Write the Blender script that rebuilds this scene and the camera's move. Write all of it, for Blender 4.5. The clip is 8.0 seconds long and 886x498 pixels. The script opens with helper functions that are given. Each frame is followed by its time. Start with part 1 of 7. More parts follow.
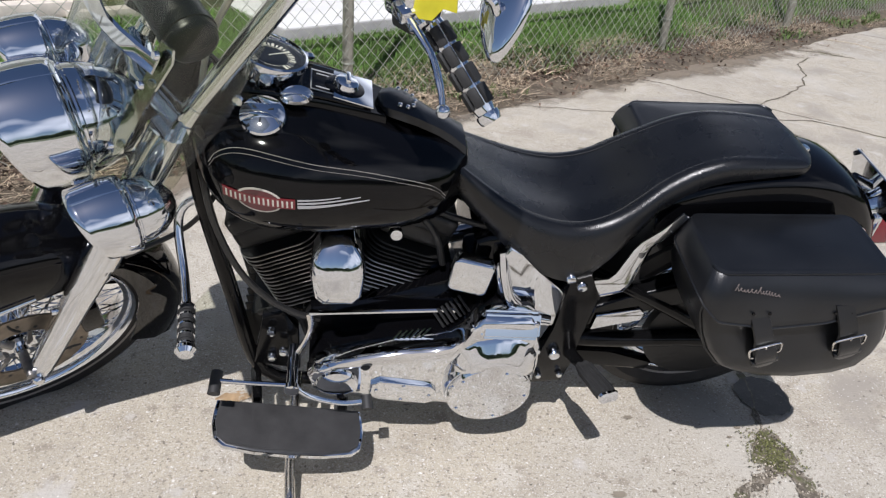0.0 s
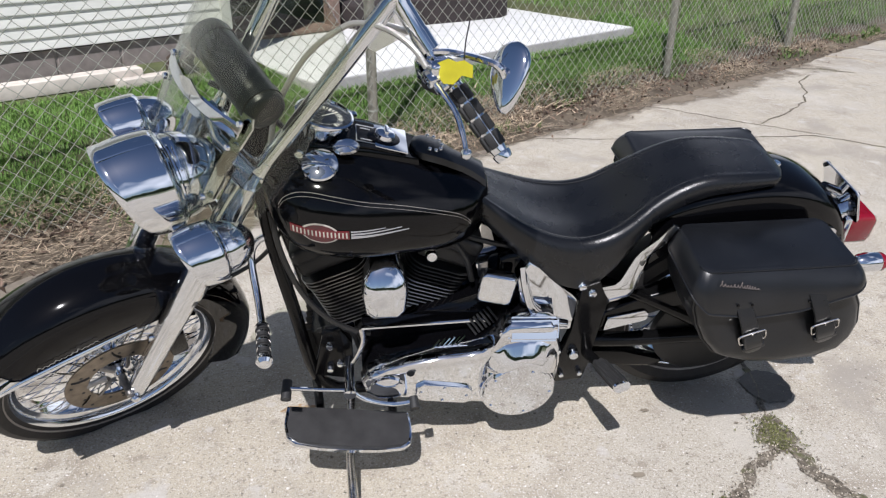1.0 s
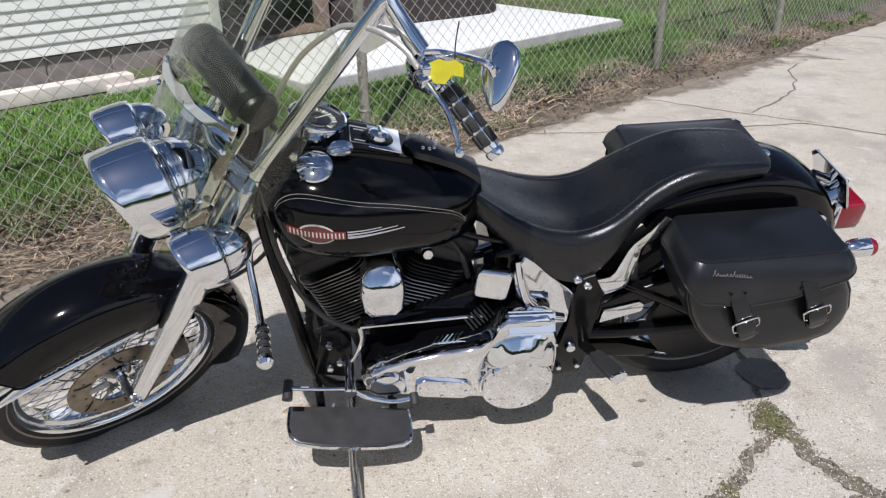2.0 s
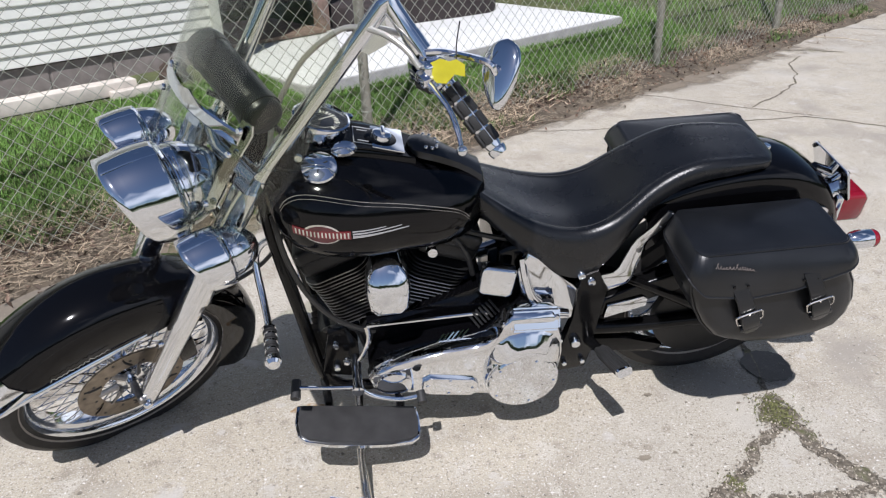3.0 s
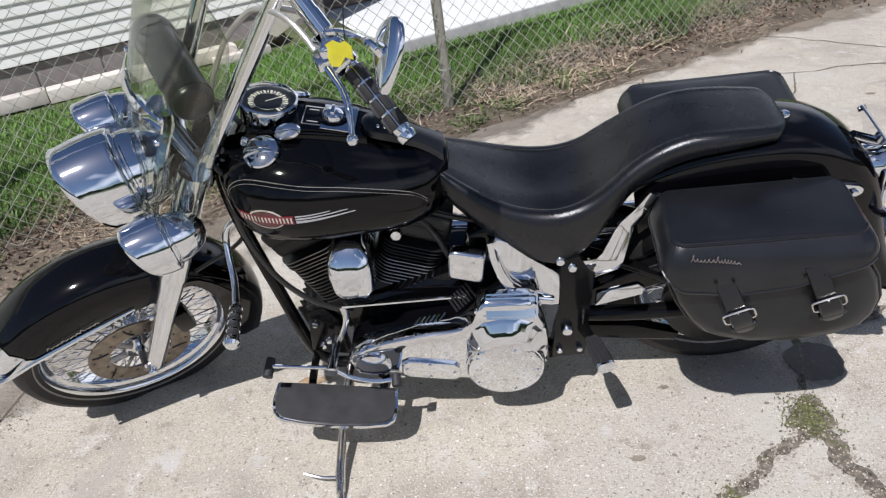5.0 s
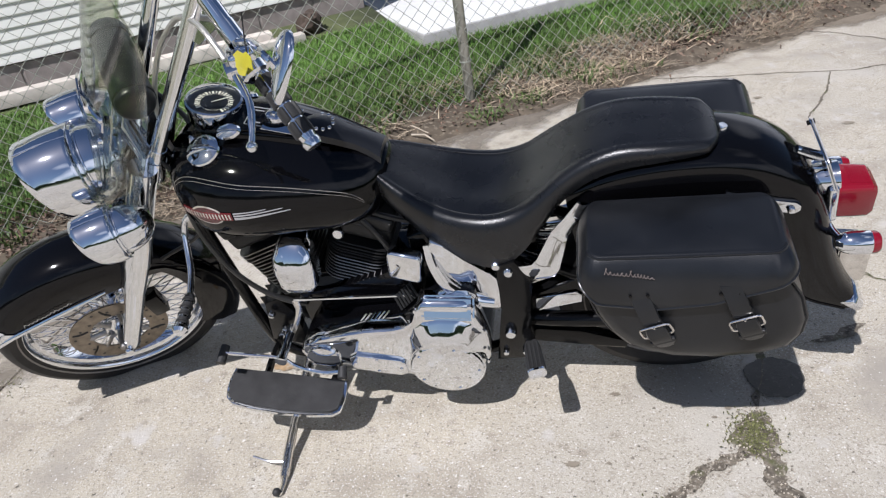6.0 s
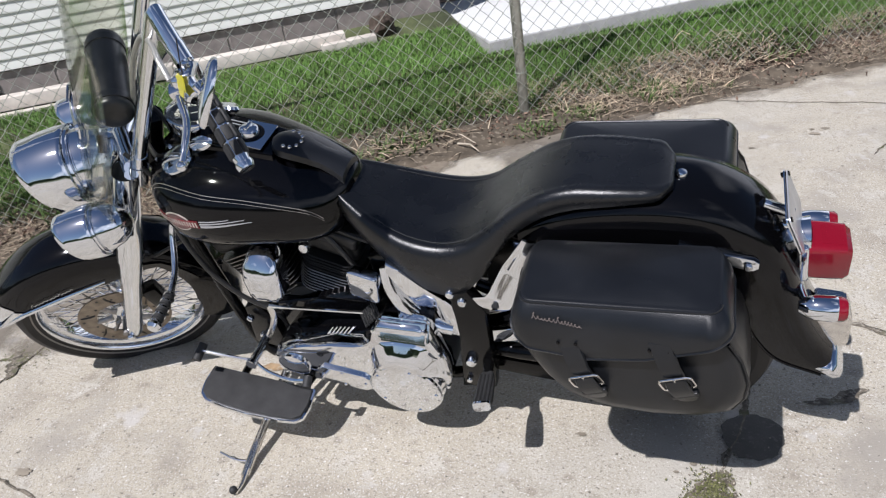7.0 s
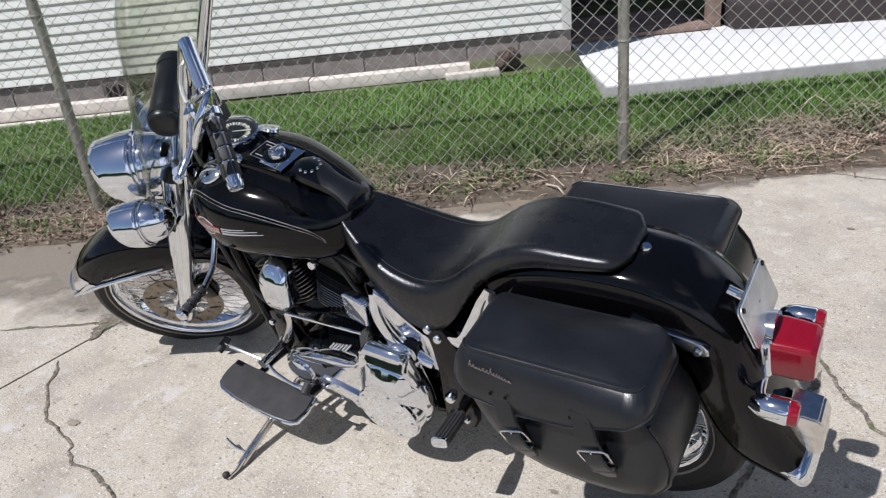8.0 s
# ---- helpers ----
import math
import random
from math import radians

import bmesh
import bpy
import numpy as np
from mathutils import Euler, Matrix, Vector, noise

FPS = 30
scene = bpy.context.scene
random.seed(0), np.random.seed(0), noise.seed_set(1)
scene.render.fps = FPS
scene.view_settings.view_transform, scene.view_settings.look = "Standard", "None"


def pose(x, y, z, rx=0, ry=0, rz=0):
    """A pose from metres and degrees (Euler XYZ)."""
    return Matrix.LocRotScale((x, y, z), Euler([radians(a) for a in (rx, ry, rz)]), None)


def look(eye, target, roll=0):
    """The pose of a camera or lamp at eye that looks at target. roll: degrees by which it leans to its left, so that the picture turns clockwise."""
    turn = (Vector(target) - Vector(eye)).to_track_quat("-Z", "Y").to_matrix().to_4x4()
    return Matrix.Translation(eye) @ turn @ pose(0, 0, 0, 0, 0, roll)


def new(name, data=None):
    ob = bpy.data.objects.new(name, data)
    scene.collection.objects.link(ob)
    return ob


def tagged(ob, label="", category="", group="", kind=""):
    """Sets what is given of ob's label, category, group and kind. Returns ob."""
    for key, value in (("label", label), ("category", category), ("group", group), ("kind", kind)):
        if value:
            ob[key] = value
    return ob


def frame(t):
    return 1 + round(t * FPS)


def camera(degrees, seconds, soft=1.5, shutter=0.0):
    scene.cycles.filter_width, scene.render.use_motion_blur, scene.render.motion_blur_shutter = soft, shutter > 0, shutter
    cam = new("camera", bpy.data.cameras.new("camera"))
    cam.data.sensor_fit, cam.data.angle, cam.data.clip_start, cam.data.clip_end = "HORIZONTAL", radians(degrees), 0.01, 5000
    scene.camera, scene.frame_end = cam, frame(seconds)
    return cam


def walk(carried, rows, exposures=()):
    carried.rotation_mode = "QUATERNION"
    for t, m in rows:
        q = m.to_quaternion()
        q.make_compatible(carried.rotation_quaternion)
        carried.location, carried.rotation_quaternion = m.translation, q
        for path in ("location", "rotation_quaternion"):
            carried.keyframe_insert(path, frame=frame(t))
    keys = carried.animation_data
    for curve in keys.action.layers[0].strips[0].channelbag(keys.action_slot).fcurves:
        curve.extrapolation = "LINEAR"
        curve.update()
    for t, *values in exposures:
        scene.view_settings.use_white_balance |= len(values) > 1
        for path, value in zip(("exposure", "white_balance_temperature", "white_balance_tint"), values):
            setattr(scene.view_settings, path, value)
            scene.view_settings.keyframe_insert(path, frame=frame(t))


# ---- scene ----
cam = camera(62.7, 8.0, soft=1.25)
PATH = [
    (0, (-0.999, -1.652, 1.360), (-0.712, 0.075, 0.393), 4.7),
    (0.5, (-1.06, -1.885, 1.474), (-0.786, -0.137, 0.541), 2.8),
    (1, (-1.05, -1.924, 1.465), (-0.829, -0.144, 0.58), 0.3),
    (1.5, (-1.051, -1.93, 1.472), (-0.82, -0.155, 0.58), -0.4),
    (3, (-1.057, -1.956, 1.478), (-0.834, -0.18, 0.585), -2.2),
    (3.5, (-1.059, -1.942, 1.486), (-0.827, -0.18, 0.57), -2.2),
    (4, (-0.903, -1.96, 1.488), (-0.852, -0.205, 0.53), -5.1),
    (4.2, (-0.795, -1.987, 1.495), (-0.858, -0.236, 0.532), -7.0),
    (5.3, (-0.487, -1.814, 1.471), (-0.75, -0.098, 0.479), -9.3),
    (5.5, (-0.428, -1.81, 1.476), (-0.728, -0.101, 0.482), -10.3),
    (6, (-0.218, -1.829, 1.487), (-0.643, -0.148, 0.491), -9.5),
    (6.5, (-0.049, -1.785, 1.485), (-0.611, -0.145, 0.487), -10.2),
    (7, (0.127, -1.703, 1.499), (-0.566, -0.095, 0.533), -9.1),
    (7.5, (0.31, -1.643, 1.502), (-0.563, -0.09, 0.593), -9.4),
    (8, (0.526, -1.568, 1.516), (-0.541, -0.109, 0.661), -6.5),
]
walk(cam, [(t, look(eye, target, roll)) for t, eye, target, roll in PATH], [(0, 0.03, 6010, 15), (0.6, 0.11, 6010, 15), (2.5, 0.11, 5950, 15), (8, 0.10, 5930, 15)])

# ---- light ----
SUN_TO = Vector((-0.235, -0.62, 1.0)).normalized()
sun = bpy.data.lights.new("sun", "SUN")
sun.energy, sun.angle, sun.color = 5.0, radians(0.55), (1.0, 0.955, 0.89)
sun_lamp = new("sun", sun)
sun_lamp.matrix_world = look(SUN_TO * 30, (0, 0, 0))

world = bpy.data.worlds.new("sky")
world.use_nodes = True
scene.world = world
wt = world.node_tree
wt.nodes.clear()
w_out, w_bg = wt.nodes.new("ShaderNodeOutputWorld"), wt.nodes.new("ShaderNodeBackground")
w_sky, w_mix = wt.nodes.new("ShaderNodeTexSky"), wt.nodes.new("ShaderNodeMix")
w_co, w_map, w_noise, w_ramp = (wt.nodes.new("ShaderNode" + k) for k in ("TexCoord", "Mapping", "TexNoise", "ValToRGB"))
w_sky.sky_type, w_sky.sun_disc = "NISHITA", False
w_sky.sun_elevation = math.asin(SUN_TO.z)
w_sky.sun_rotation = math.atan2(SUN_TO.x, SUN_TO.y)
w_sky.air_density, w_sky.dust_density, w_sky.ozone_density = 1.0, 0.6, 1.5
w_map.inputs["Scale"].default_value = (1.0, 1.0, 1.3)
w_noise.inputs["Scale"].default_value, w_noise.inputs["Detail"].default_value = 1.0, 2.5
w_ramp.color_ramp.elements[0].position, w_ramp.color_ramp.elements[1].position = 0.55, 0.68
w_mix.data_type = "RGBA"
w_mix.inputs["B"].default_value = (21.0, 21.3, 21.8, 1)
wt.links.new(w_co.outputs["Generated"], w_map.inputs["Vector"])
wt.links.new(w_map.outputs["Vector"], w_noise.inputs["Vector"])
wt.links.new(w_noise.outputs["Fac"], w_ramp.inputs["Fac"])
wt.links.new(w_ramp.outputs["Color"], w_mix.inputs["Factor"])
wt.links.new(w_sky.outputs["Color"], w_mix.inputs["A"])
wt.links.new(w_mix.outputs["Result"], w_bg.inputs["Color"])
w_bg.inputs["Strength"].default_value = 0.056
wt.links.new(w_bg.outputs["Background"], w_out.inputs["Surface"])


# ---- materials ----
def material(name, colour, rough=0.5, metal=0.0, vary=0.0, scale=30.0, bump=0.0, bump_scale=200.0, coat=0.0, spots=None, island=0.0, per_object=0.0, rough_vary=0.0, spec=0.5):
    """A Principled material with colour variation at two scales and fine relief. Coordinates are the object's own, in metres."""
    mat = bpy.data.materials.new(name)
    mat.use_nodes = True
    nt = mat.node_tree
    bsdf = nt.nodes["Principled BSDF"]
    bsdf.inputs["Roughness"].default_value, bsdf.inputs["Metallic"].default_value = rough, metal
    bsdf.inputs["Base Color"].default_value = (*colour, 1)
    bsdf.inputs["Specular IOR Level"].default_value = spec
    if coat:
        bsdf.inputs["Coat Weight"].default_value, bsdf.inputs["Coat Roughness"].default_value = coat, 0.03
    co = nt.nodes.new("ShaderNodeTexCoord").outputs["Object"]

    def noise_node(sc, detail=5.0):
        n = nt.nodes.new("ShaderNodeTexNoise")
        n.inputs["Scale"].default_value, n.inputs["Detail"].default_value = sc, detail
        nt.links.new(co, n.inputs["Vector"])
        return n.outputs["Fac"]

    def mixed(a, b, fac, mode="MIX"):
        m = nt.nodes.new("ShaderNodeMix")
        m.data_type, m.blend_type = "RGBA", mode
        for key, value in (("A", a), ("B", b), ("Factor", fac)):
            if isinstance(value, (tuple, float)):
                m.inputs[key].default_value = value
            else:
                nt.links.new(value, m.inputs[key])
        return m.outputs["Result"]

    def ramp(fac, lo, hi):
        r = nt.nodes.new("ShaderNodeMapRange")
        r.inputs["From Min"].default_value, r.inputs["From Max"].default_value = lo, hi
        nt.links.new(fac, r.inputs["Value"])
        return r.outputs["Result"]

    col = (*colour, 1)
    if vary:
        dark, light = (*(c * (1 - vary) for c in colour), 1), (*(min(1, c * (1 + vary)) for c in colour), 1)
        col = mixed(dark, light, ramp(noise_node(scale), 0.3, 0.7))
        col = mixed(col, dark, ramp(noise_node(scale * 0.13, 3.0), 0.52, 0.85))
    for sc, lo, hi, tint in spots or ():
        col = mixed(col, (*tint, 1), ramp(noise_node(sc, 6.0), lo, hi))
    if island or per_object:
        if island:
            source = nt.nodes.new("ShaderNodeNewGeometry").outputs["Random Per Island"]
        else:
            source = nt.nodes.new("ShaderNodeObjectInfo").outputs["Random"]
        amount = island or per_object
        hsv = nt.nodes.new("ShaderNodeHueSaturation")
        mr = nt.nodes.new("ShaderNodeMapRange")
        mr.inputs["To Min"].default_value, mr.inputs["To Max"].default_value = 1 - amount, 1 + amount
        nt.links.new(source, mr.inputs["Value"])
        nt.links.new(mr.outputs["Result"], hsv.inputs["Value"])
        if isinstance(col, tuple):
            hsv.inputs["Color"].default_value = col
        else:
            nt.links.new(col, hsv.inputs["Color"])
        col = hsv.outputs["Color"]
    if not isinstance(col, tuple):
        nt.links.new(col, bsdf.inputs["Base Color"])
    if rough_vary:
        r = nt.nodes.new("ShaderNodeMapRange")
        r.inputs["To Min"].default_value, r.inputs["To Max"].default_value = max(0.02, rough - rough_vary), min(1, rough + rough_vary)
        nt.links.new(noise_node(14.0), r.inputs["Value"])
        nt.links.new(r.outputs["Result"], bsdf.inputs["Roughness"])
    if bump:
        b = nt.nodes.new("ShaderNodeBump")
        b.inputs["Strength"].default_value, b.inputs["Distance"].default_value = bump, 0.002
        nt.links.new(noise_node(bump_scale, 4.0), b.inputs["Height"])
        nt.links.new(b.outputs["Normal"], bsdf.inputs["Normal"])
    return mat


def see_through(name, tint, gloss=0.03):
    mat = bpy.data.materials.new(name)
    mat.use_nodes = True
    nt = mat.node_tree
    nt.nodes.clear()
    out, mix, clear, shine, fres, power, scale = (nt.nodes.new("ShaderNode" + k) for k in ("OutputMaterial", "MixShader", "BsdfTransparent", "BsdfGlossy", "LayerWeight", "Math", "Math"))
    power.operation, power.inputs[1].default_value = "POWER", 4.0
    scale.operation, scale.inputs[1].default_value, scale.inputs[2].default_value = "MULTIPLY_ADD", 0.7, 0.035
    fres.inputs["Blend"].default_value = 0.5
    clear.inputs["Color"].default_value = (*tint, 1)
    shine.inputs["Roughness"].default_value = gloss
    nt.links.new(fres.outputs["Facing"], power.inputs[0])
    nt.links.new(power.outputs[0], scale.inputs[0])
    nt.links.new(scale.outputs[0], mix.inputs["Fac"])
    nt.links.new(clear.outputs["BSDF"], mix.inputs[1])
    nt.links.new(shine.outputs["BSDF"], mix.inputs[2])
    nt.links.new(mix.outputs["Shader"], out.inputs["Surface"])
    return mat


CHROME = material("chrome", (0.755, 0.775, 0.81), 0.045, 1.0, rough_vary=0.025)
CHROME_WORN = material("worn_chrome", (0.72, 0.70, 0.67), 0.16, 1.0, vary=0.12, scale=60, rough_vary=0.08)
STEEL = material("steel", (0.33, 0.32, 0.31), 0.38, 1.0, vary=0.2, scale=80, bump=0.1)
DISC = material("brake_disc_steel", (0.26, 0.225, 0.185), 0.45, 1.0, vary=0.25, scale=40, bump=0.15)
PAINT = material("black_paint", (0.0022, 0.0022, 0.0027), 0.06, 0.0, rough_vary=0.03, spec=0.29)
FRAME = material("black_frame_enamel", (0.004, 0.004, 0.0042), 0.16, 0.0, rough_vary=0.06, spec=0.24)
WRINKLE = material("black_engine_enamel", (0.012, 0.012, 0.012), 0.42, 0.0, bump=0.3, bump_scale=500, spec=0.35)
FIN_EDGE = material("polished_fin_edge", (0.34, 0.335, 0.33), 0.33, 1.0, vary=0.15)
LEATHER = material("black_leather", (0.008, 0.0088, 0.0105), 0.31, 0.0, vary=0.3, scale=9, bump=0.13, bump_scale=420, rough_vary=0.08, spec=0.48)
SEAT_LEATHER = material("seat_leather", (0.0055, 0.006, 0.0072), 0.28, 0.0, vary=0.3, scale=7, bump=0.22, bump_scale=520, rough_vary=0.07, spec=0.50)
SEAT_SIDE = material("seat_side_leather", (0.006, 0.006, 0.0065), 0.46, 0.0, vary=0.3, scale=12, bump=0.35, bump_scale=380)
THREAD = material("grey_thread", (0.045, 0.045, 0.045), 0.6)
RUBBER = material("black_rubber", (0.018, 0.018, 0.018), 0.62, 0.0, vary=0.3, scale=40, bump=0.25, bump_scale=300)
MAT_RUBBER = material("worn_floorboard_rubber", (0.020, 0.0195, 0.0195), 0.7, 0.0, vary=0.35, scale=25, bump=0.3, bump_scale=400)
TYRE = material("tyre_rubber", (0.014, 0.013, 0.0125), 0.65, 0.0, vary=0.35, scale=30, bump=0.2, bump_scale=250)
WHITE_LINE = material("white_pinstripe", (0.24, 0.22, 0.20), 0.5, vary=0.15)
SILVER_PAINT = material("silver_stripe_paint", (0.42, 0.42, 0.43), 0.3, 0.3)
RED_PAINT = material("red_badge_enamel", (0.13, 0.012, 0.016), 0.25, coat=0.6)
MAROON = material("maroon_badge_enamel", (0.07, 0.010, 0.013), 0.25, coat=0.6)
CREAM = material("cream_badge_enamel", (0.46, 0.43, 0.38), 0.35)
YELLOW = material("yellow_plastic", (0.48, 0.43, 0.02), 0.4, vary=0.1)
RED_LENS = material("red_lens", (0.19, 0.003, 0.012), 0.16, coat=0.3, bump=0.25, bump_scale=160)
LAMP_GLASS = material("lamp_glass", (0.62, 0.65, 0.68), 0.08, 0.6, coat=1.0)
DIAL = material("dial_black", (0.010, 0.011, 0.013), 0.35)
DIAL_CREAM = material("dial_cream", (0.75, 0.72, 0.62), 0.45)
CABLE = material("black_cable", (0.015, 0.015, 0.015), 0.4)
BRAID = material("braided_cable", (0.55, 0.53, 0.48), 0.3, 0.7, bump=0.4, bump_scale=900)
MIRROR = material("mirror_glass", (0.9, 0.9, 0.9), 0.02, 1.0)
PLATE = material("plate_aluminium", (0.62, 0.62, 0.63), 0.35, 0.7, vary=0.1)
WINDSHIELD = see_through("clear_windshield", (0.905, 0.915, 0.86))
GAUGE_GLASS = see_through("gauge_glass", (0.96, 0.97, 0.97))

def washed(name, colour, dark, rough=0.85):
    """A thin wash of dirt that thins out where the mesh's cover value falls."""
    mat = bpy.data.materials.new(name)
    mat.use_nodes = True
    nt = mat.node_tree
    bsdf = nt.nodes["Principled BSDF"]
    bsdf.inputs["Roughness"].default_value = rough
    co, big, small, cover, add, mix, ramp = (nt.nodes.new("ShaderNode" + k) for k in ("TexCoord", "TexNoise", "TexNoise", "Attribute", "Math", "Mix", "MapRange"))
    big.inputs["Scale"].default_value, big.inputs["Detail"].default_value = 5.0, 8.0
    small.inputs["Scale"].default_value, small.inputs["Detail"].default_value = 60.0, 5.0
    cover.attribute_name = "cover"
    mix.data_type = "RGBA"
    mix.inputs["A"].default_value, mix.inputs["B"].default_value = (*colour, 1), (*dark, 1)
    add.operation = "ADD"
    ramp.inputs["From Min"].default_value, ramp.inputs["From Max"].default_value = 0.82, 1.18
    ramp.inputs["To Max"].default_value = 0.92
    for a in (big, small):
        nt.links.new(co.outputs["Object"], a.inputs["Vector"])
    nt.links.new(small.outputs["Fac"], mix.inputs["Factor"])
    nt.links.new(mix.outputs["Result"], bsdf.inputs["Base Color"])
    nt.links.new(big.outputs["Fac"], add.inputs[0])
    nt.links.new(cover.outputs["Fac"], add.inputs[1])
    nt.links.new(add.outputs[0], ramp.inputs["Value"])
    nt.links.new(ramp.outputs["Result"], bsdf.inputs["Alpha"])
    return mat


MUD = washed("thin_mud", (0.27, 0.225, 0.17), (0.15, 0.12, 0.085))
WET = washed("damp_concrete", (0.25, 0.215, 0.17), (0.165, 0.14, 0.11), 0.6)
CONCRETE = material(
    "driveway_concrete", (0.45, 0.405, 0.322), 0.85, vary=0.07, scale=38, bump=0.9, bump_scale=150,
    spots=((0.9, 0.48, 0.66, (0.375, 0.338, 0.278)), (0.55, 0.52, 0.62, (0.455, 0.42, 0.35)), (4.5, 0.51, 0.66, (0.325, 0.285, 0.225)), (9, 0.55, 0.66, (0.49, 0.455, 0.385)), (16, 0.60, 0.70, (0.31, 0.272, 0.215)), (110, 0.555, 0.65, (0.26, 0.23, 0.185)), (170, 0.56, 0.635, (0.57, 0.54, 0.48)), (420, 0.56, 0.64, (0.22, 0.195, 0.16)), (2.6, 0.54, 0.70, (0.315, 0.285, 0.24)), (1.3, 0.58, 0.76, (0.50, 0.472, 0.415)), (60, 0.655, 0.70, (0.13, 0.115, 0.09)), (34, 0.68, 0.73, (0.17, 0.15, 0.12)), (7, 0.63, 0.72, (0.48, 0.455, 0.415)), (90, 0.64, 0.68, (0.66, 0.64, 0.60))))
CRACK_DIRT = material("crack_dirt", (0.15, 0.128, 0.098), 0.95, vary=0.5, scale=60, bump=1.0, bump_scale=170, spots=((120, 0.56, 0.62, (0.30, 0.27, 0.22)), (45, 0.6, 0.66, (0.045, 0.038, 0.028)), (14, 0.55, 0.68, (0.10, 0.105, 0.045))))
GRIT = material("pale_grit", (0.36, 0.32, 0.26), 0.9, island=0.6)
MOSS = material("yellow_green_moss", (0.125, 0.128, 0.048), 0.85, island=0.4)
RUST = material("rust_stain", (0.36, 0.25, 0.14), 0.85, vary=0.3, scale=30, bump=0.5, bump_scale=150, spots=((60, 0.5, 0.6, (0.40, 0.362, 0.30)),))
# near-black concrete for the patch that deepens the saddlebag's shade
SHADE_PATCH = material("shade_darkened_concrete", (0.050, 0.048, 0.042), 0.5, vary=0.3, scale=20, bump=0.6, bump_scale=150, spots=((110, 0.56, 0.64, (0.09, 0.085, 0.075)),))
DAMP = material("damp_concrete_edge", (0.25, 0.215, 0.165), 0.7, vary=0.3, scale=9, bump=0.5, bump_scale=120)
SOIL = material("lawn_soil", (0.075, 0.088, 0.034), 0.95, vary=0.4, scale=7, bump=0.8, bump_scale=60, spots=((3.0, 0.55, 0.75, (0.10, 0.085, 0.05)),))
BARE_SOIL = material("bare_brown_soil", (0.105, 0.083, 0.058), 0.95, vary=0.4, scale=9, bump=0.9, bump_scale=70, spots=((14, 0.55, 0.68, (0.075, 0.058, 0.040)), (40, 0.58, 0.66, (0.21, 0.175, 0.13))))
SCRIPT = material("pale_script_thread", (0.15, 0.125, 0.115), 0.6)
GRASS = material("grass_blades", (0.124, 0.236, 0.040), 0.55, island=0.28, vary=0.25, scale=1.4)
DRY = material("dry_stalks", (0.46, 0.37, 0.26), 0.8, island=0.5)
LEAF = material("dead_leaves", (0.155, 0.105, 0.075), 0.75, island=0.75, vary=0.4, scale=3.0)
WEED = material("weed_leaves", (0.085, 0.14, 0.03), 0.6, island=0.35)
SIDING = material("cream_siding", (0.71, 0.715, 0.655), 0.55, vary=0.05, scale=5, bump=0.08, bump_scale=90, per_object=0.03)
BLOCK = material("foundation_block", (0.27, 0.235, 0.215), 0.9, vary=0.2, scale=14, bump=0.6, bump_scale=90, per_object=0.1)
EDGING = material("painted_edging_stone", (0.60, 0.545, 0.48), 0.85, vary=0.15, scale=12, bump=0.5, bump_scale=90, per_object=0.08)
SLAB = material("white_patio_concrete", (0.66, 0.66, 0.64), 0.8, vary=0.08, scale=6, bump=0.3, bump_scale=90)
SLAB_EDGE = material("grey_patio_edge", (0.36, 0.355, 0.345), 0.85, vary=0.15, scale=10, bump=0.4, bump_scale=90)
GALV = material("galvanised_post", (0.33, 0.32, 0.27), 0.5, 0.6, vary=0.2, scale=20, bump=0.15)
WIRE = material("galvanised_wire", (0.42, 0.43, 0.37), 0.5, 0.3, vary=0.2, scale=30)
DECK = material("weathered_brown_deck", (0.24, 0.17, 0.135), 0.8, vary=0.3, scale=20, bump=0.4, bump_scale=80, per_object=0.2)
DARK_WALL = material("dark_brown_skirting", (0.035, 0.027, 0.026), 0.85, vary=0.3, scale=10, bump=0.4)
VENT = material("rusty_vent", (0.10, 0.085, 0.075), 0.8, vary=0.3, bump=0.3)
STUMP = material("grey_brown_stone", (0.075, 0.055, 0.042), 0.95, vary=0.4, scale=22, bump=1.0, bump_scale=60)
HEDGE = material("far_foliage", (0.045, 0.065, 0.025), 0.9, vary=0.5, scale=0.6, bump=1.0, bump_scale=3)
ROOF = material("grey_shingle", (0.10, 0.095, 0.09), 0.9, vary=0.3, scale=4)
STICK = material("pale_stick", (0.46, 0.40, 0.31), 0.85, vary=0.2)


# ---- mesh helpers ----
def part(name, bm, mat, parent=None, label="", m=None, angle=38, flat=False):
    """One bmesh as one mesh object under a thing or a part."""
    if m is not None:
        bm.transform(m)
    bmesh.ops.recalc_face_normals(bm, faces=bm.faces)
    me = bpy.data.meshes.new(name)
    bm.to_mesh(me)
    bm.free()
    me.materials.append(mat)
    if not flat:
        me.polygons.foreach_set("use_smooth", [True] * len(me.polygons))
        me.set_sharp_from_angle(angle=radians(angle))
    ob = new(name, me)
    if parent is not None:
        ob.parent = parent
    if label:
        ob["label"] = label
    return ob


def empty(name, m=None):
    ob = new(name)
    ob.empty_display_size = 0.2
    if m is not None:
        ob.matrix_world = m
    return ob


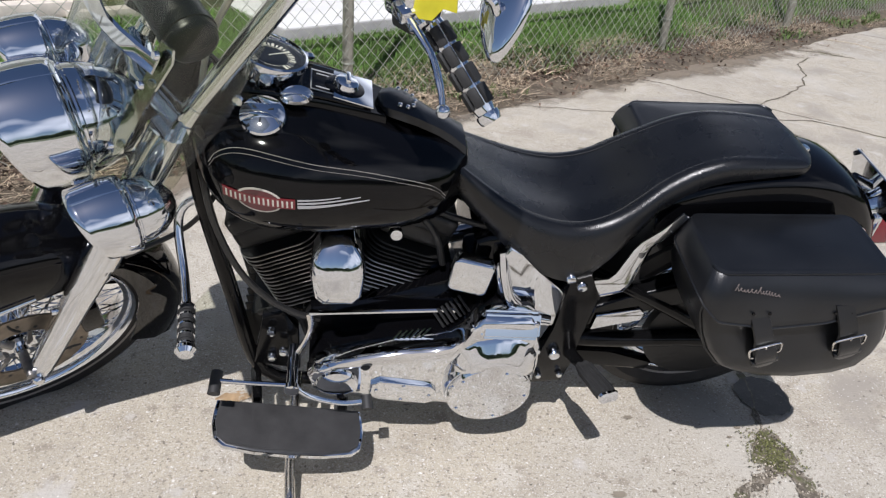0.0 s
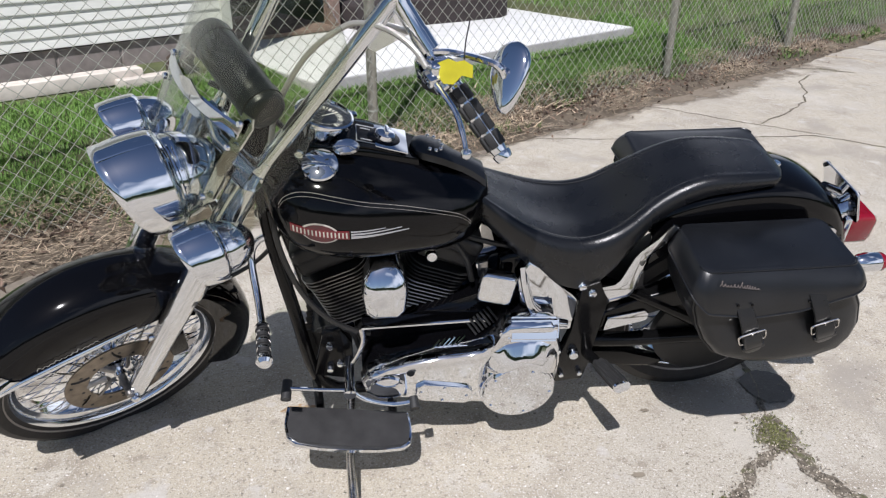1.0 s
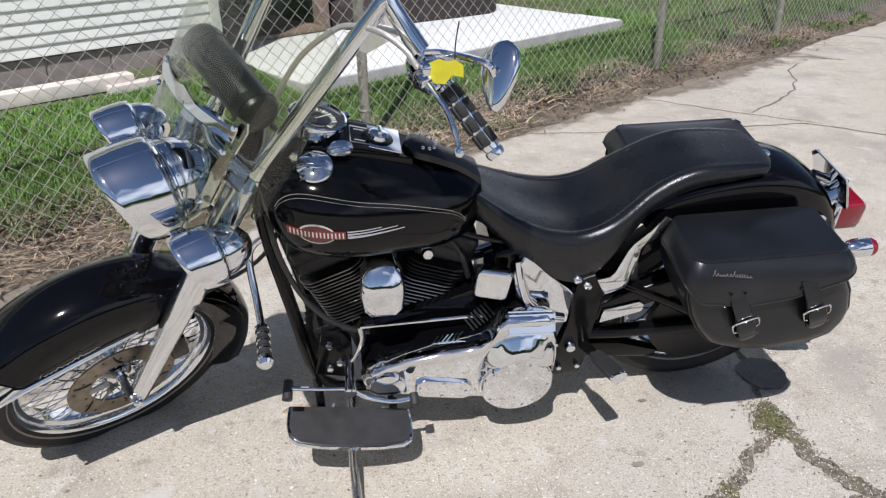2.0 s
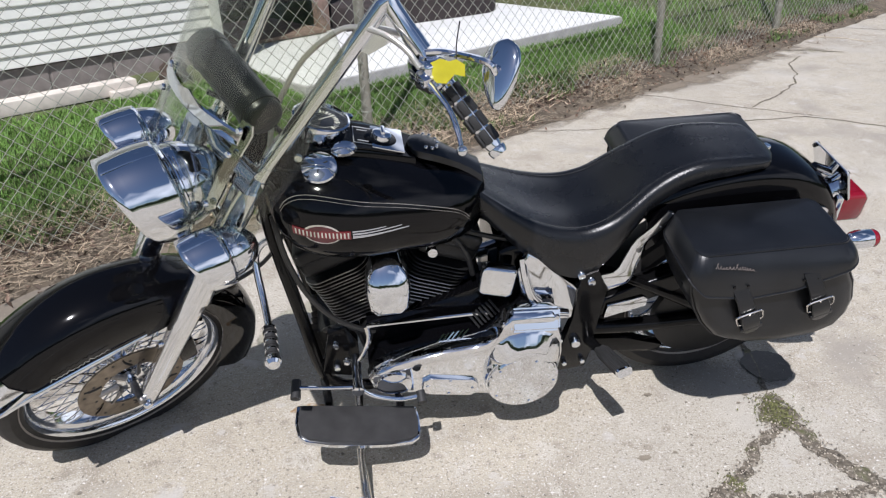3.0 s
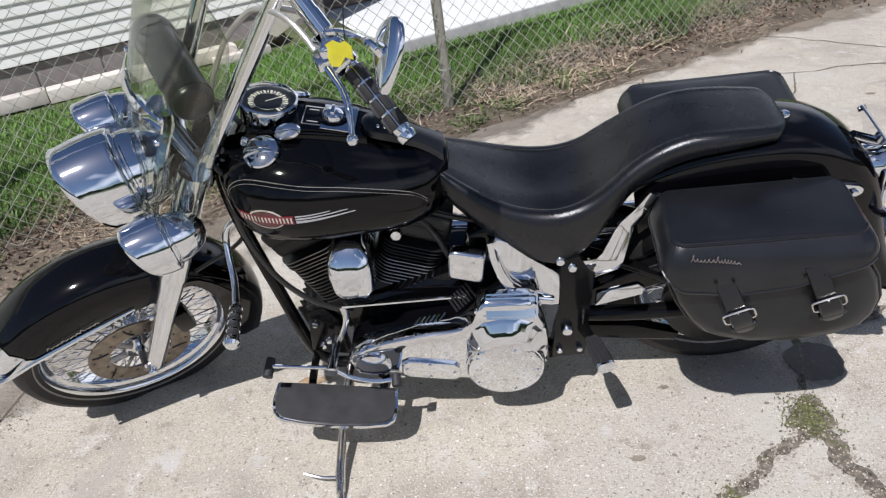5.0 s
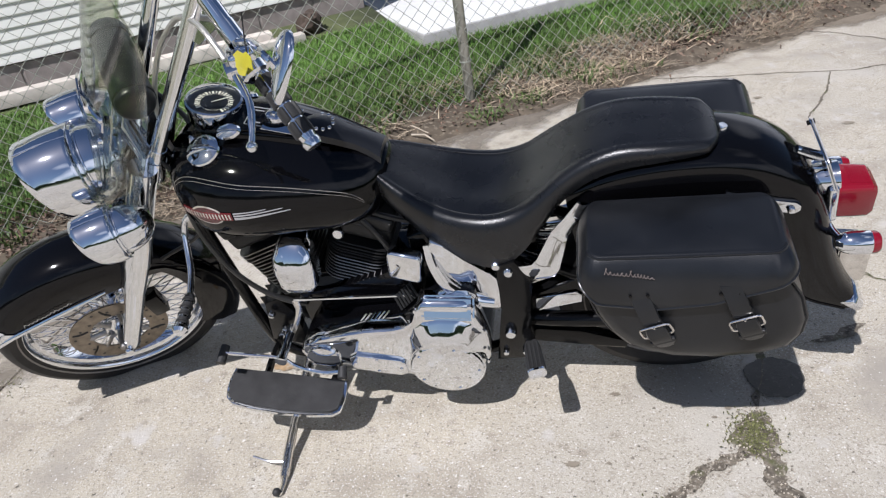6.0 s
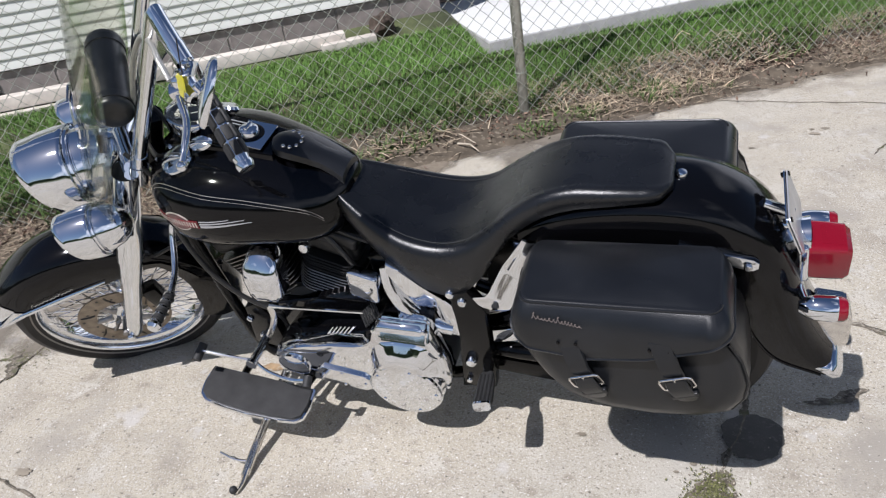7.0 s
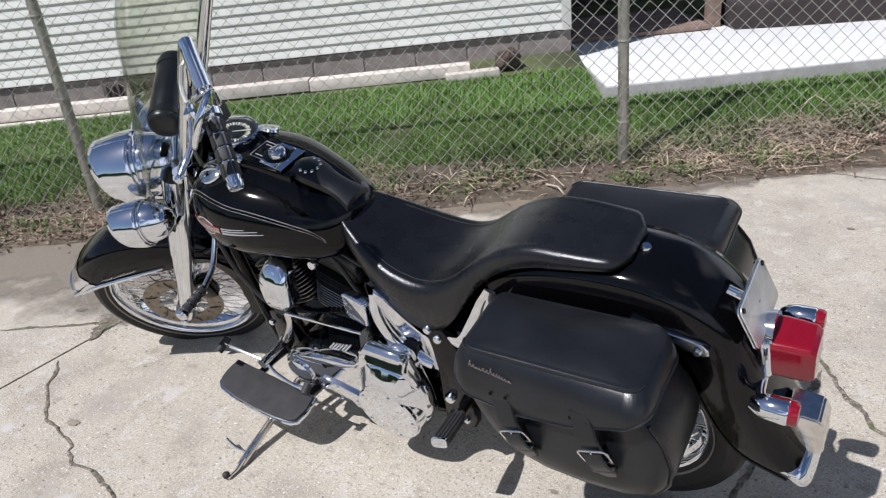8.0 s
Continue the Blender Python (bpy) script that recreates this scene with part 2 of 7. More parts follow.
def tube(bm, pts, r, n=10, cap=True, flat=1.0):
    """A round bar along a line of points; r is one radius or one for each point."""
    pts = [Vector(p) for p in pts]
    radii = list(r) if isinstance(r, (list, tuple)) else [r] * len(pts)
    rings, ref = [], None
    for i, p in enumerate(pts):
        t = (pts[min(i + 1, len(pts) - 1)] - pts[max(i - 1, 0)]).normalized()
        if ref is None:
            ref = t.orthogonal().normalized()
        ref = (ref - t * ref.dot(t)).normalized()
        side = t.cross(ref)
        rings.append([bm.verts.new(p + radii[i] * (math.cos(a) * ref + flat * math.sin(a) * side)) for a in (2 * math.pi * k / n for k in range(n))])
    for a, b in zip(rings, rings[1:]):
        for k in range(n):
            bm.faces.new((a[k], a[(k + 1) % n], b[(k + 1) % n], b[k]))
    if cap:
        bm.faces.new(rings[0][::-1]), bm.faces.new(rings[-1])
    return bm


def bend(pts, steps=6):
    """A smooth line through the points (Catmull-Rom)."""
    p = [Vector(q) for q in pts]
    p = [2 * p[0] - p[1]] + p + [2 * p[-1] - p[-2]]
    out = []
    for i in range(1, len(p) - 2):
        for k in range(steps):
            t = k / steps
            out.append(0.5 * (2 * p[i] + (p[i + 1] - p[i - 1]) * t + (2 * p[i - 1] - 5 * p[i] + 4 * p[i + 1] - p[i + 2]) * t * t + (3 * p[i] - p[i - 1] - 3 * p[i + 1] + p[i + 2]) * t**3))
    return out + [p[-2]]


def axis_pose(origin, axis, up=(0, 0, 1)):
    """A pose whose z runs along axis."""
    z = Vector(axis).normalized()
    x = Vector(up).cross(z)
    if x.length < 1e-4:
        x = Vector((1, 0, 0))
    x.normalize()
    y = z.cross(x)
    return Matrix.Translation(origin) @ Matrix((x, y, z)).transposed().to_4x4()


def lathe(bm, prof, m, n=28):
    """Turns a profile of (radius, height) about the z of m."""
    rings = []
    for r, h in prof:
        if r < 1e-6:
            rings.append([bm.verts.new(m @ Vector((0, 0, h)))])
        else:
            rings.append([bm.verts.new(m @ Vector((r * math.cos(a), r * math.sin(a), h))) for a in (2 * math.pi * k / n for k in range(n))])
    for a, b in zip(rings, rings[1:]):
        for k in range(n):
            quad = [a[k % len(a)], a[(k + 1) % len(a)], b[(k + 1) % len(b)], b[k % len(b)]]
            quad = [v for i, v in enumerate(quad) if v not in quad[:i]]
            if len(quad) > 2:
                bm.faces.new(quad)
    return bm


def box(bm, size, m, bev=0.004, seg=2):
    made = bmesh.ops.create_cube(bm, size=1.0, matrix=m @ Matrix.Diagonal((*size, 1)))
    if bev:
        edges = {e for v in made["verts"] for e in v.link_edges}
        bmesh.ops.bevel(bm, geom=list(edges), offset=bev, segments=seg, affect="EDGES", profile=0.6)
    return bm


def slab(bm, poly, depth, m, bev=0.003, seg=2):
    """A flat outline, made thick along the z of m, with rounded rims."""
    low, high = ([bm.verts.new(m @ Vector((x, y, h))) for x, y in poly] for h in (0, depth))
    faces = [bm.faces.new(low[::-1]), bm.faces.new(high)]
    for k in range(len(poly)):
        faces.append(bm.faces.new((low[k], low[(k + 1) % len(poly)], high[(k + 1) % len(poly)], high[k])))
    if bev:
        bmesh.ops.bevel(bm, geom=list(faces[1].edges), offset=bev, segments=seg, affect="EDGES", profile=0.6)
    return bm


def loft(bm, rings, cap=True, closed=True):
    """Skins rings of points one after another."""
    made = [[bm.verts.new(p) for p in ring] for ring in rings]
    n = len(made[0])
    for a, b in zip(made, made[1:]):
        for k in range(n if closed else n - 1):
            bm.faces.new((a[k], a[(k + 1) % n], b[(k + 1) % n], b[k]))
    if cap:
        bm.faces.new(made[0][::-1]), bm.faces.new(made[-1])
    return bm


def rounded(w, h, r, n=4):
    """A rounded rectangle about the origin."""
    out = []
    for cx, cy, a0 in ((w / 2 - r, h / 2 - r, 0), (-w / 2 + r, h / 2 - r, 90), (-w / 2 + r, -h / 2 + r, 180), (w / 2 - r, -h / 2 + r, 270)):
        out += [(cx + r * math.cos(radians(a0 + 90 * k / n)), cy + r * math.sin(radians(a0 + 90 * k / n))) for k in range(n + 1)]
    return out


def side(y):
    """The upright plane along the machine at y: (x, z) in it, thickness towards its left."""
    return Matrix(((1, 0, 0, 0), (0, 0, -1, y), (0, 1, 0, 0), (0, 0, 0, 1)))


def lerp(table, x):
    """Values between the rows of a table, smoothly."""
    xs = [row[0] for row in table]
    i = max(0, min(len(xs) - 2, sum(1 for v in xs if v <= x) - 1))
    t = min(1, max(0, (x - xs[i]) / (xs[i + 1] - xs[i])))
    prev, nxt = table[max(i - 1, 0)], table[min(i + 2, len(xs) - 1)]
    out = []
    for k in range(1, len(table[0])):
        a, b = table[i][k], table[i + 1][k]
        span = xs[i + 1] - xs[i]
        ma = (b - prev[k]) / max(1e-6, xs[i + 1] - prev[0]) * span
        mb = (nxt[k] - a) / max(1e-6, nxt[0] - xs[i]) * span
        out.append((2 * t**3 - 3 * t**2 + 1) * a + (t**3 - 2 * t**2 + t) * ma + (-2 * t**3 + 3 * t**2) * b + (t**3 - t**2) * mb)
    return out


def grid_mesh(name, verts, faces, mat, smooth=False):
    me = bpy.data.meshes.new(name)
    me.from_pydata(verts, [], faces)
    me.materials.append(mat)
    if smooth:
        me.polygons.foreach_set("use_smooth", [True] * len(me.polygons))
    return new(name, me)


# ---- the plot: s runs along the fence, v away from it towards the house ----
FENCE_TURN = radians(33.3)
U, V = Vector((math.cos(FENCE_TURN), math.sin(FENCE_TURN), 0)), Vector((-math.sin(FENCE_TURN), math.cos(FENCE_TURN), 0))


def plot(s, v, z=0.0):
    return U * s + V * v + Vector((0, 0, z))


PLOT = Matrix((U, V, Vector((0, 0, 1)))).transposed().to_4x4()


def lawn_height(v):
    """The lawn rises from the driveway to the house wall."""
    return float(np.interp(v, [2.05, 2.25, 2.45, 2.8, 3.2, 3.6, 3.9, 4.2, 6.0, 40.0], [-0.03, 0.02, 0.05, 0.13, 0.235, 0.29, 0.33, 0.36, 0.38, 0.45]))


# ---- ground ----
def build_ground():
    """One sheet of soil and turf to the horizon, dipping under the driveway."""
    ss = sorted([-900, -200, -60, -25] + [-12 + 0.5 * k for k in range(49)] + [0.56, 3.98, 25, 60, 200, 900])
    vs = [-900, -200, -40, -12, -4, 0, 1.5, 2.05, 2.25, 2.45, 2.8, 3.2, 3.27, 3.6, 3.9, 4.2, 5, 6, 12, 40, 200, 900]
    verts, faces = [], []
    for v in vs:
        for s in ss:
            h = -0.10 if v < 1.9 else lawn_height(min(v, 40)) - (0.03 if v < 2.1 else 0)
            if 0.55 < s < 3.99 and 3.25 < v < 5.2:
                h = 0.12
            verts.append(plot(s, v, h + (0.012 * noise.noise(Vector((s * 1.3, v * 1.3, 0))) if 2.1 < v < 6 else 0)))
    n = len(ss)
    faces = [(j * n + i, j * n + i + 1, (j + 1) * n + i + 1, (j + 1) * n + i) for j in range(len(vs) - 1) for i in range(n - 1)]
    return tagged(grid_mesh("ground", verts, faces, SOIL, True), "dark lawn soil showing between the grass", "ground", kind="structure")


def driveway_edge(s):
    return 2.17 + 0.10 * math.sin(s * 0.9 + 0.4) + 0.05 * noise.noise(Vector((s * 2.3, 3.1, 0))) + 0.02 * noise.noise(Vector((s * 9, 1.1, 0)))


def build_driveway():
    drive = tagged(empty("driveway"), "pale weathered concrete driveway with cracks and joints", "driveway", kind="structure")
    outline = [plot(s, driveway_edge(s)) for s in (-14 + 0.125 * k for k in range(225))] + [plot(14, -11), plot(-14, -11)]
    for x0, x1 in ((-30, -2.317), (-2.317, 30)):
        bm = bmesh.new()
        bm.faces.new([bm.verts.new(p) for p in outline])
        for co, no in (((x0 + 0.006, 0, 0), (-1, 0, 0)), ((x1 - 0.006, 0, 0), (1, 0, 0))):
            bmesh.ops.bisect_plane(bm, geom=[*bm.verts, *bm.edges, *bm.faces], plane_co=co, plane_no=no, clear_outer=True)
        if not bm.faces:
            bm.free()
            continue
        made = bmesh.ops.extrude_face_region(bm, geom=list(bm.faces))
        bmesh.ops.translate(bm, vec=(0, 0, -0.09), verts=[g for g in made["geom"] if isinstance(g, bmesh.types.BMVert)])
        part("concrete_panel", bm, CONCRETE, drive, flat=True)
    return drive


def ribbon(name, pts, width, z, mat, parent, rough=0.6, step=0.014):
    """A thin ragged strip of dirt along a line on the ground."""
    pts = [Vector((*p, 0)) for p in pts]
    line = []
    for a, b in zip(pts, pts[1:]):
        n = max(2, int((b - a).length / step))
        line += [a.lerp(b, k / n) for k in range(n)]
    line.append(pts[-1])
    bm, rows = bmesh.new(), []
    for i, p in enumerate(line):
        t = (line[min(i + 1, len(line) - 1)] - line[max(i - 1, 0)]).normalized()
        q = Vector((-t.y, t.x, 0))
        wob = q * (0.9 * width * noise.noise(p * 7.0) + 0.6 * width * noise.noise(p * 23.0) + 0.020 * noise.noise(p * 8.0) + 0.009 * noise.noise(p * 41.0))
        w = width * (0.5 + rough * abs(noise.noise(p * 17.0 + Vector((5, 0, 0)))) + 0.5 * rough * abs(noise.noise(p * 61.0)))
        w *= min(1, 0.15 + 0.3 * min(i, len(line) - 1 - i))
        rows.append((bm.verts.new(p + wob + q * w + Vector((0, 0, z))), bm.verts.new(p + wob + Vector((0, 0, z + 0.002))), bm.verts.new(p + wob - q * w + Vector((0, 0, z)))))
    for a, b in zip(rows, rows[1:]):
        bm.faces.new((a[0], a[1], b[1], b[0])), bm.faces.new((a[1], a[2], b[2], b[1]))
    return part(name, bm, mat, parent)


ground = build_ground()


def build_bare_strip():
    """Bare soil between the driveway and the turf, with a ragged upper edge."""
    verts, n = [], 8
    steps = [-7 + 0.06 * k for k in range(260)]
    for s in steps:
        upper = 2.62 + 0.12 * noise.noise(Vector((s * 1.1, 0, 9))) + 0.07 * noise.noise(Vector((s * 6.0, 0, 2)))
        for j in range(n + 1):
            v = 2.03 + (upper - 2.03) * j / n
            verts.append(plot(s, v, lawn_height(v) + (0.016 if j < n else -0.010) + 0.012 * noise.noise(Vector((s * 5, v * 5, 0)))))
    faces = [(i * (n + 1) + j, (i + 1) * (n + 1) + j, (i + 1) * (n + 1) + j + 1, i * (n + 1) + j + 1) for i in range(len(steps) - 1) for j in range(n)]
    strip = grid_mesh("bare_soil", verts, faces, BARE_SOIL, True)
    strip.parent = ground
    return strip


build_bare_strip()
driveway = build_driveway()
CRACKS = (
    (((-2.79, -0.43), (-2.61, -0.32), (-2.42, -0.20), (-2.29, -0.14)), 0.008),
    (((-2.279, -0.451), (-2.153, -0.56), (-2.05, -0.646), (-1.948, -0.704), (-1.816, -0.723), (-1.748, -0.716), (-1.697, -0.759), (-1.619, -0.78), (-1.528, -0.777), (-1.442, -0.803), (-1.359, -0.818), (-1.25, -0.90)), 0.007),
    (((0.13, -0.38), (0.07, -0.44), (0.01, -0.49), (-0.05, -0.55), (-0.13, -0.60), (-0.21, -0.64), (-0.34, -0.74), (-0.45, -0.90)), 0.020),
    (((0.18, -0.25), (0.15, -0.31), (0.14, -0.36), (0.16, -0.40), (0.19, -0.45), (0.195, -0.52), (0.21, -0.58), (0.23, -0.64), (0.28, -0.69), (0.36, -0.80), (0.44, -1.0)), 0.034),
    (((-0.13, -0.60), (-0.11, -0.65), (-0.05, -0.675), (0.03, -0.685), (0.15, -0.69), (0.26, -0.69)), 0.018),
    (((0.18, -0.26), (0.22, -0.02), (0.28, 0.30), (0.35, 0.70)), 0.011),
    (((0.30, 0.80), (0.42, 0.62), (0.52, 0.47), (0.70, 0.36)), 0.010),
    (((1.772, 2.737), (1.928, 2.862), (2.147, 3.012), (2.427, 3.285), (2.611, 3.562), (2.743, 3.889), (3.0, 4.14)), 0.007),
    (((0.968, 3.382), (1.255, 3.198), (1.547, 2.922), (1.716, 2.752), (1.943, 2.56), (2.10, 2.42)), 0.0038),
    (((0.79, 1.797), (0.881, 1.958), (0.99, 2.194), (1.049, 2.395), (1.06, 2.46)), 0.006),
    (((-0.50, 2.63), (-0.062, 2.591), (0.397, 2.544), (0.629, 2.515), (0.862, 2.488), (1.16, 2.455)), 0.0035),
    (((1.16, 2.455), (1.337, 2.486), (1.487, 2.476), (1.693, 2.448), (1.927, 2.466), (2.025, 2.426), (2.134, 2.343), (2.356, 2.104), (2.75, 1.75)), 0.006),
    (((2.931, 4.581), (3.041, 4.383), (3.194, 4.359), (3.46, 4.168)), 0.013),
    (((3.6, 5.72), (3.898, 5.483), (4.506, 4.987), (5.2, 4.42)), 0.007),
)
for line, width in CRACKS:
    ribbon("crack", line, width, 0.003, CRACK_DIRT, driveway, 1.1, 0.010 if width > 0.015 else 0.02)


def wash(name, s0, s1, reach, peak, mat, z, base=0.0):
    """A sheet of dirt along the grass edge; its cover fades out onto the concrete."""
    ns, nv = int((s1 - s0) / 0.05), 14
    verts, cover = [], []
    for i in range(ns + 1):
        s = s0 + (s1 - s0) * i / ns
        wide = reach * (0.75 + 0.5 * noise.noise(Vector((s * 1.1, 4.2, base))))
        for j in range(nv + 1):
            t = j / nv
            verts.append(plot(s, driveway_edge(s) + 0.015 - wide * t, z + (0.004 if j == 0 else 0)))
            ends = min(1.0, 4 * min(i, ns - i) / ns)
            cover.append((peak * (1 - t) ** 0.55) * ends)
    faces = [(i * (nv + 1) + j, i * (nv + 1) + j + 1, (i + 1) * (nv + 1) + j + 1, (i + 1) * (nv + 1) + j) for i in range(ns) for j in range(nv)]
    ob = grid_mesh(name, verts, faces, mat, True)
    ob.data.attributes.new("cover", "FLOAT", "POINT").data.foreach_set("value", cover)
    ob.parent = driveway
    return ob


wash("mud_wash", -6.0, 7.0, 0.42, 0.85, MUD, 0.0030)
wash("damp_wash", -6.0, -0.4, 1.45, 0.98, WET, 0.0040, 3.0)
wash("damp_wash", -0.2, 1.5, 0.55, 0.80, WET, 0.0040, 8.0)
ribbon("crack", ((0.10, -0.33), (0.15, -0.35), (0.20, -0.39)), 0.045, 0.005, CRACK_DIRT, driveway, 1.2, 0.008)
ribbon("crack", ((-2.42, -0.15), (-2.36, -0.20), (-2.30, -0.30)), 0.030, 0.005, CRACK_DIRT, driveway, 1.2, 0.01)
# extra shade painted into the saddlebag's shadow as a dark rounded patch
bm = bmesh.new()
shade_rng = random.Random(9)
shade_outline = [(0.252 + (0.078 + 0.006 * math.sin(3 * a) + 0.004 * shade_rng.uniform(-1, 1)) * math.cos(a), -0.118 + (0.092 + 0.008 * math.sin(2 * a + 1) + 0.004 * shade_rng.uniform(-1, 1)) * math.sin(a), 0.0045) for a in (2 * math.pi * k / 40 for k in range(40))]
bm.faces.new([bm.verts.new(p) for p in shade_outline])
part("oil_stain", bm, SHADE_PATCH, driveway, flat=True)
ribbon("crack", ((0.385, 0.046), (0.452, 0.066), (0.504, 0.098), (0.555, 0.130)), 0.014, 0.005, CRACK_DIRT, driveway, 1.2, 0.006)
ribbon("rust_stain", ((-1.33, -0.06), (-1.28, -0.05), (-1.22, -0.06)), 0.022, 0.0045, RUST, driveway, 1.2, 0.01)

STAINS = ((0.58, 2.06, 0.028), (0.63, 2.13, 0.024), (0.57, 2.12, 0.016), (0.29, 1.88, 0.018), (-0.315, -0.46, 0.020), (0.105, -0.245, 0.010), (0.065, -0.28, 0.008), (-0.195, -0.19, 0.014), (-0.22, -0.455, 0.008), (-2.60, -0.15, 0.03), (-1.83, -0.66, 0.03), (-0.9, -0.75, 0.02), (0.95, 1.7, 0.03), (1.3, 2.0, 0.025), (-1.5, -0.95, 0.03))
rng = random.Random(4)
for x, y, r in STAINS:
    bm = bmesh.new()
    ring = [bm.verts.new((x + r * (0.6 + 0.6 * rng.random()) * math.cos(a), y + 0.6 * r * (0.6 + 0.6 * rng.random()) * math.sin(a), 0.004)) for a in (2 * math.pi * k / 22 for k in range(22))]
    bm.faces.new(ring)
    part("oil_stain", bm, DAMP, driveway, flat=True)


# ---- grass, weeds and leaves ----
def blades(name, places, mat, height, width, lean, seed, label, category):
    """Many bent blades, two triangles and a quad each, as one mesh."""
    r = np.random.default_rng(seed)
    n = len(places)
    base = np.array(places, float)
    turn = r.uniform(0, 2 * np.pi, n)
    h = height * r.uniform(0.5, 1.25, n)
    tip = lean * r.uniform(0.2, 1.2, n) * h
    out = np.stack([np.cos(turn), np.sin(turn), 0 * turn], 1)
    across = np.stack([-np.sin(turn), np.cos(turn), 0 * turn], 1) * (width * r.uniform(0.6, 1.3, n))[:, None]
    up = np.array([0, 0, 1.0])
    mid = base + out * (tip * 0.35)[:, None] + up * (h * 0.6)[:, None]
    top = base + out * tip[:, None] + up * h[:, None]
    verts = np.stack([base - across, base + across, mid + 0.8 * across, mid - 0.8 * across, top], 1).reshape(-1, 3)
    k = 5 * np.arange(n)[:, None]
    quads, tris = k + np.array([0, 1, 2, 3]), k + np.array([3, 2, 4])
    me = bpy.data.meshes.new(name)
    me.from_pydata(verts.tolist(), [], quads.tolist() + tris.tolist())
    me.materials.append(mat)
    return tagged(new(name, me), label, category, kind="stuff")


r = np.random.default_rng(7)


def lawn_spots(n, s0, s1, v0, v1, keep=None):
    out = []
    while len(out) < n:
        s, v = r.uniform(s0, s1), r.uniform(v0, v1)
        if 0.50 < s < 4.07 and 3.19 < v < 5.3:
            continue
        if keep and not keep(s, v):
            continue
        out.append(tuple(plot(s, v, lawn_height(v) - 0.004)))
    return out


def turf(s, v):
    n = noise.noise(Vector((s * 1.7, v * 1.7, 2.0)))
    edge = 2.57 + 0.16 * noise.noise(Vector((s * 1.1, 0, 9)))
    return v > edge + 0.25 * r.random() - 0.1 and n > -0.75 + 0.5 * r.random()


blades("lawn_grass", lawn_spots(105000, -5.5, 4.6, 2.42, 3.80, turf), GRASS, 0.037, 0.0025, 1.25, 11, "short green lawn grass behind the fence", "grass")
blades("far_lawn_grass", lawn_spots(22000, 3.2, 12, 2.5, 8.0, turf), GRASS, 0.075, 0.0045, 0.7, 12, "short green lawn grass beyond the patio", "grass")
blades("border_weeds", lawn_spots(3600, -5.0, 8, 2.2, 2.75, lambda s, v: noise.noise(Vector((s * 2.1, v * 2.1, 5))) > 0.12), WEED, 0.07, 0.006, 1.3, 13, "low green weeds along the fence", "weeds")
blades("dry_stalks", lawn_spots(17000, -5.0, 8, 2.16, 2.74, lambda s, v: noise.noise(Vector((s * 1.3, v * 1.3, 8))) > 0.02 - 0.20 * (s < -1.0) - 0.25 * (1.0 < s < 1.8)), DRY, 0.045, 0.0019, 4.5, 14, "matted dry straw and stalks under the fence", "dead grass")
tufts = [(s + 0.07 * r.normal(), v + 0.05 * r.normal()) for s, v in ((0.47, 2.22), (0.59, 2.43), (1.10, 2.48), (1.27, 2.70), (0.77, 2.26), (-0.52, 2.28), (0.03, 2.50), (0.40, 2.58), (-0.95, 2.36), (2.9, 2.5)) for _ in range(130)]
blades("weed_tufts", [tuple(plot(s, v, max(0.0, lawn_height(v)) - 0.004)) for s, v in tufts], WEED, 0.050, 0.0050, 1.4, 17, "low green weed tufts beside the fence", "weeds")
heaps = [(s + a * r.normal(), v + b * r.normal()) for s, v, a, b, n in ((1.35, 2.42, 0.20, 0.10, 420), (1.95, 2.55, 0.18, 0.13, 420), (0.80, 2.38, 0.10, 0.08, 160), (-0.30, 2.38, 0.25, 0.08, 200)) for _ in range(n)]
blades("straw_heap", [tuple(plot(s, v, max(0.0, lawn_height(v)) + r.uniform(0.0, 0.025))) for s, v in heaps], DRY, 0.036, 0.0042, 5.5, 18, "thick pale dead stalks heaped under the fence", "dead grass")
moss = [(0.152 + 0.030 * r.normal(), -0.345 + 0.036 * r.normal(), 0.006) for _ in range(850)] + [(-2.33 + 0.05 * r.normal(), -0.2 + 0.06 * r.normal(), 0.003) for _ in range(200)] + [(-0.115 + 0.012 * r.normal(), -0.60 + 0.02 * r.normal(), 0.004) for _ in range(160)] + [(3.28 + 0.10 * r.normal(), 4.30 + 0.05 * r.normal(), 0.003) for _ in range(160)]
blades("crack_moss", moss, MOSS, 0.0042, 0.0022, 2.2, 15, "low yellow-green moss growing in the concrete cracks", "moss")


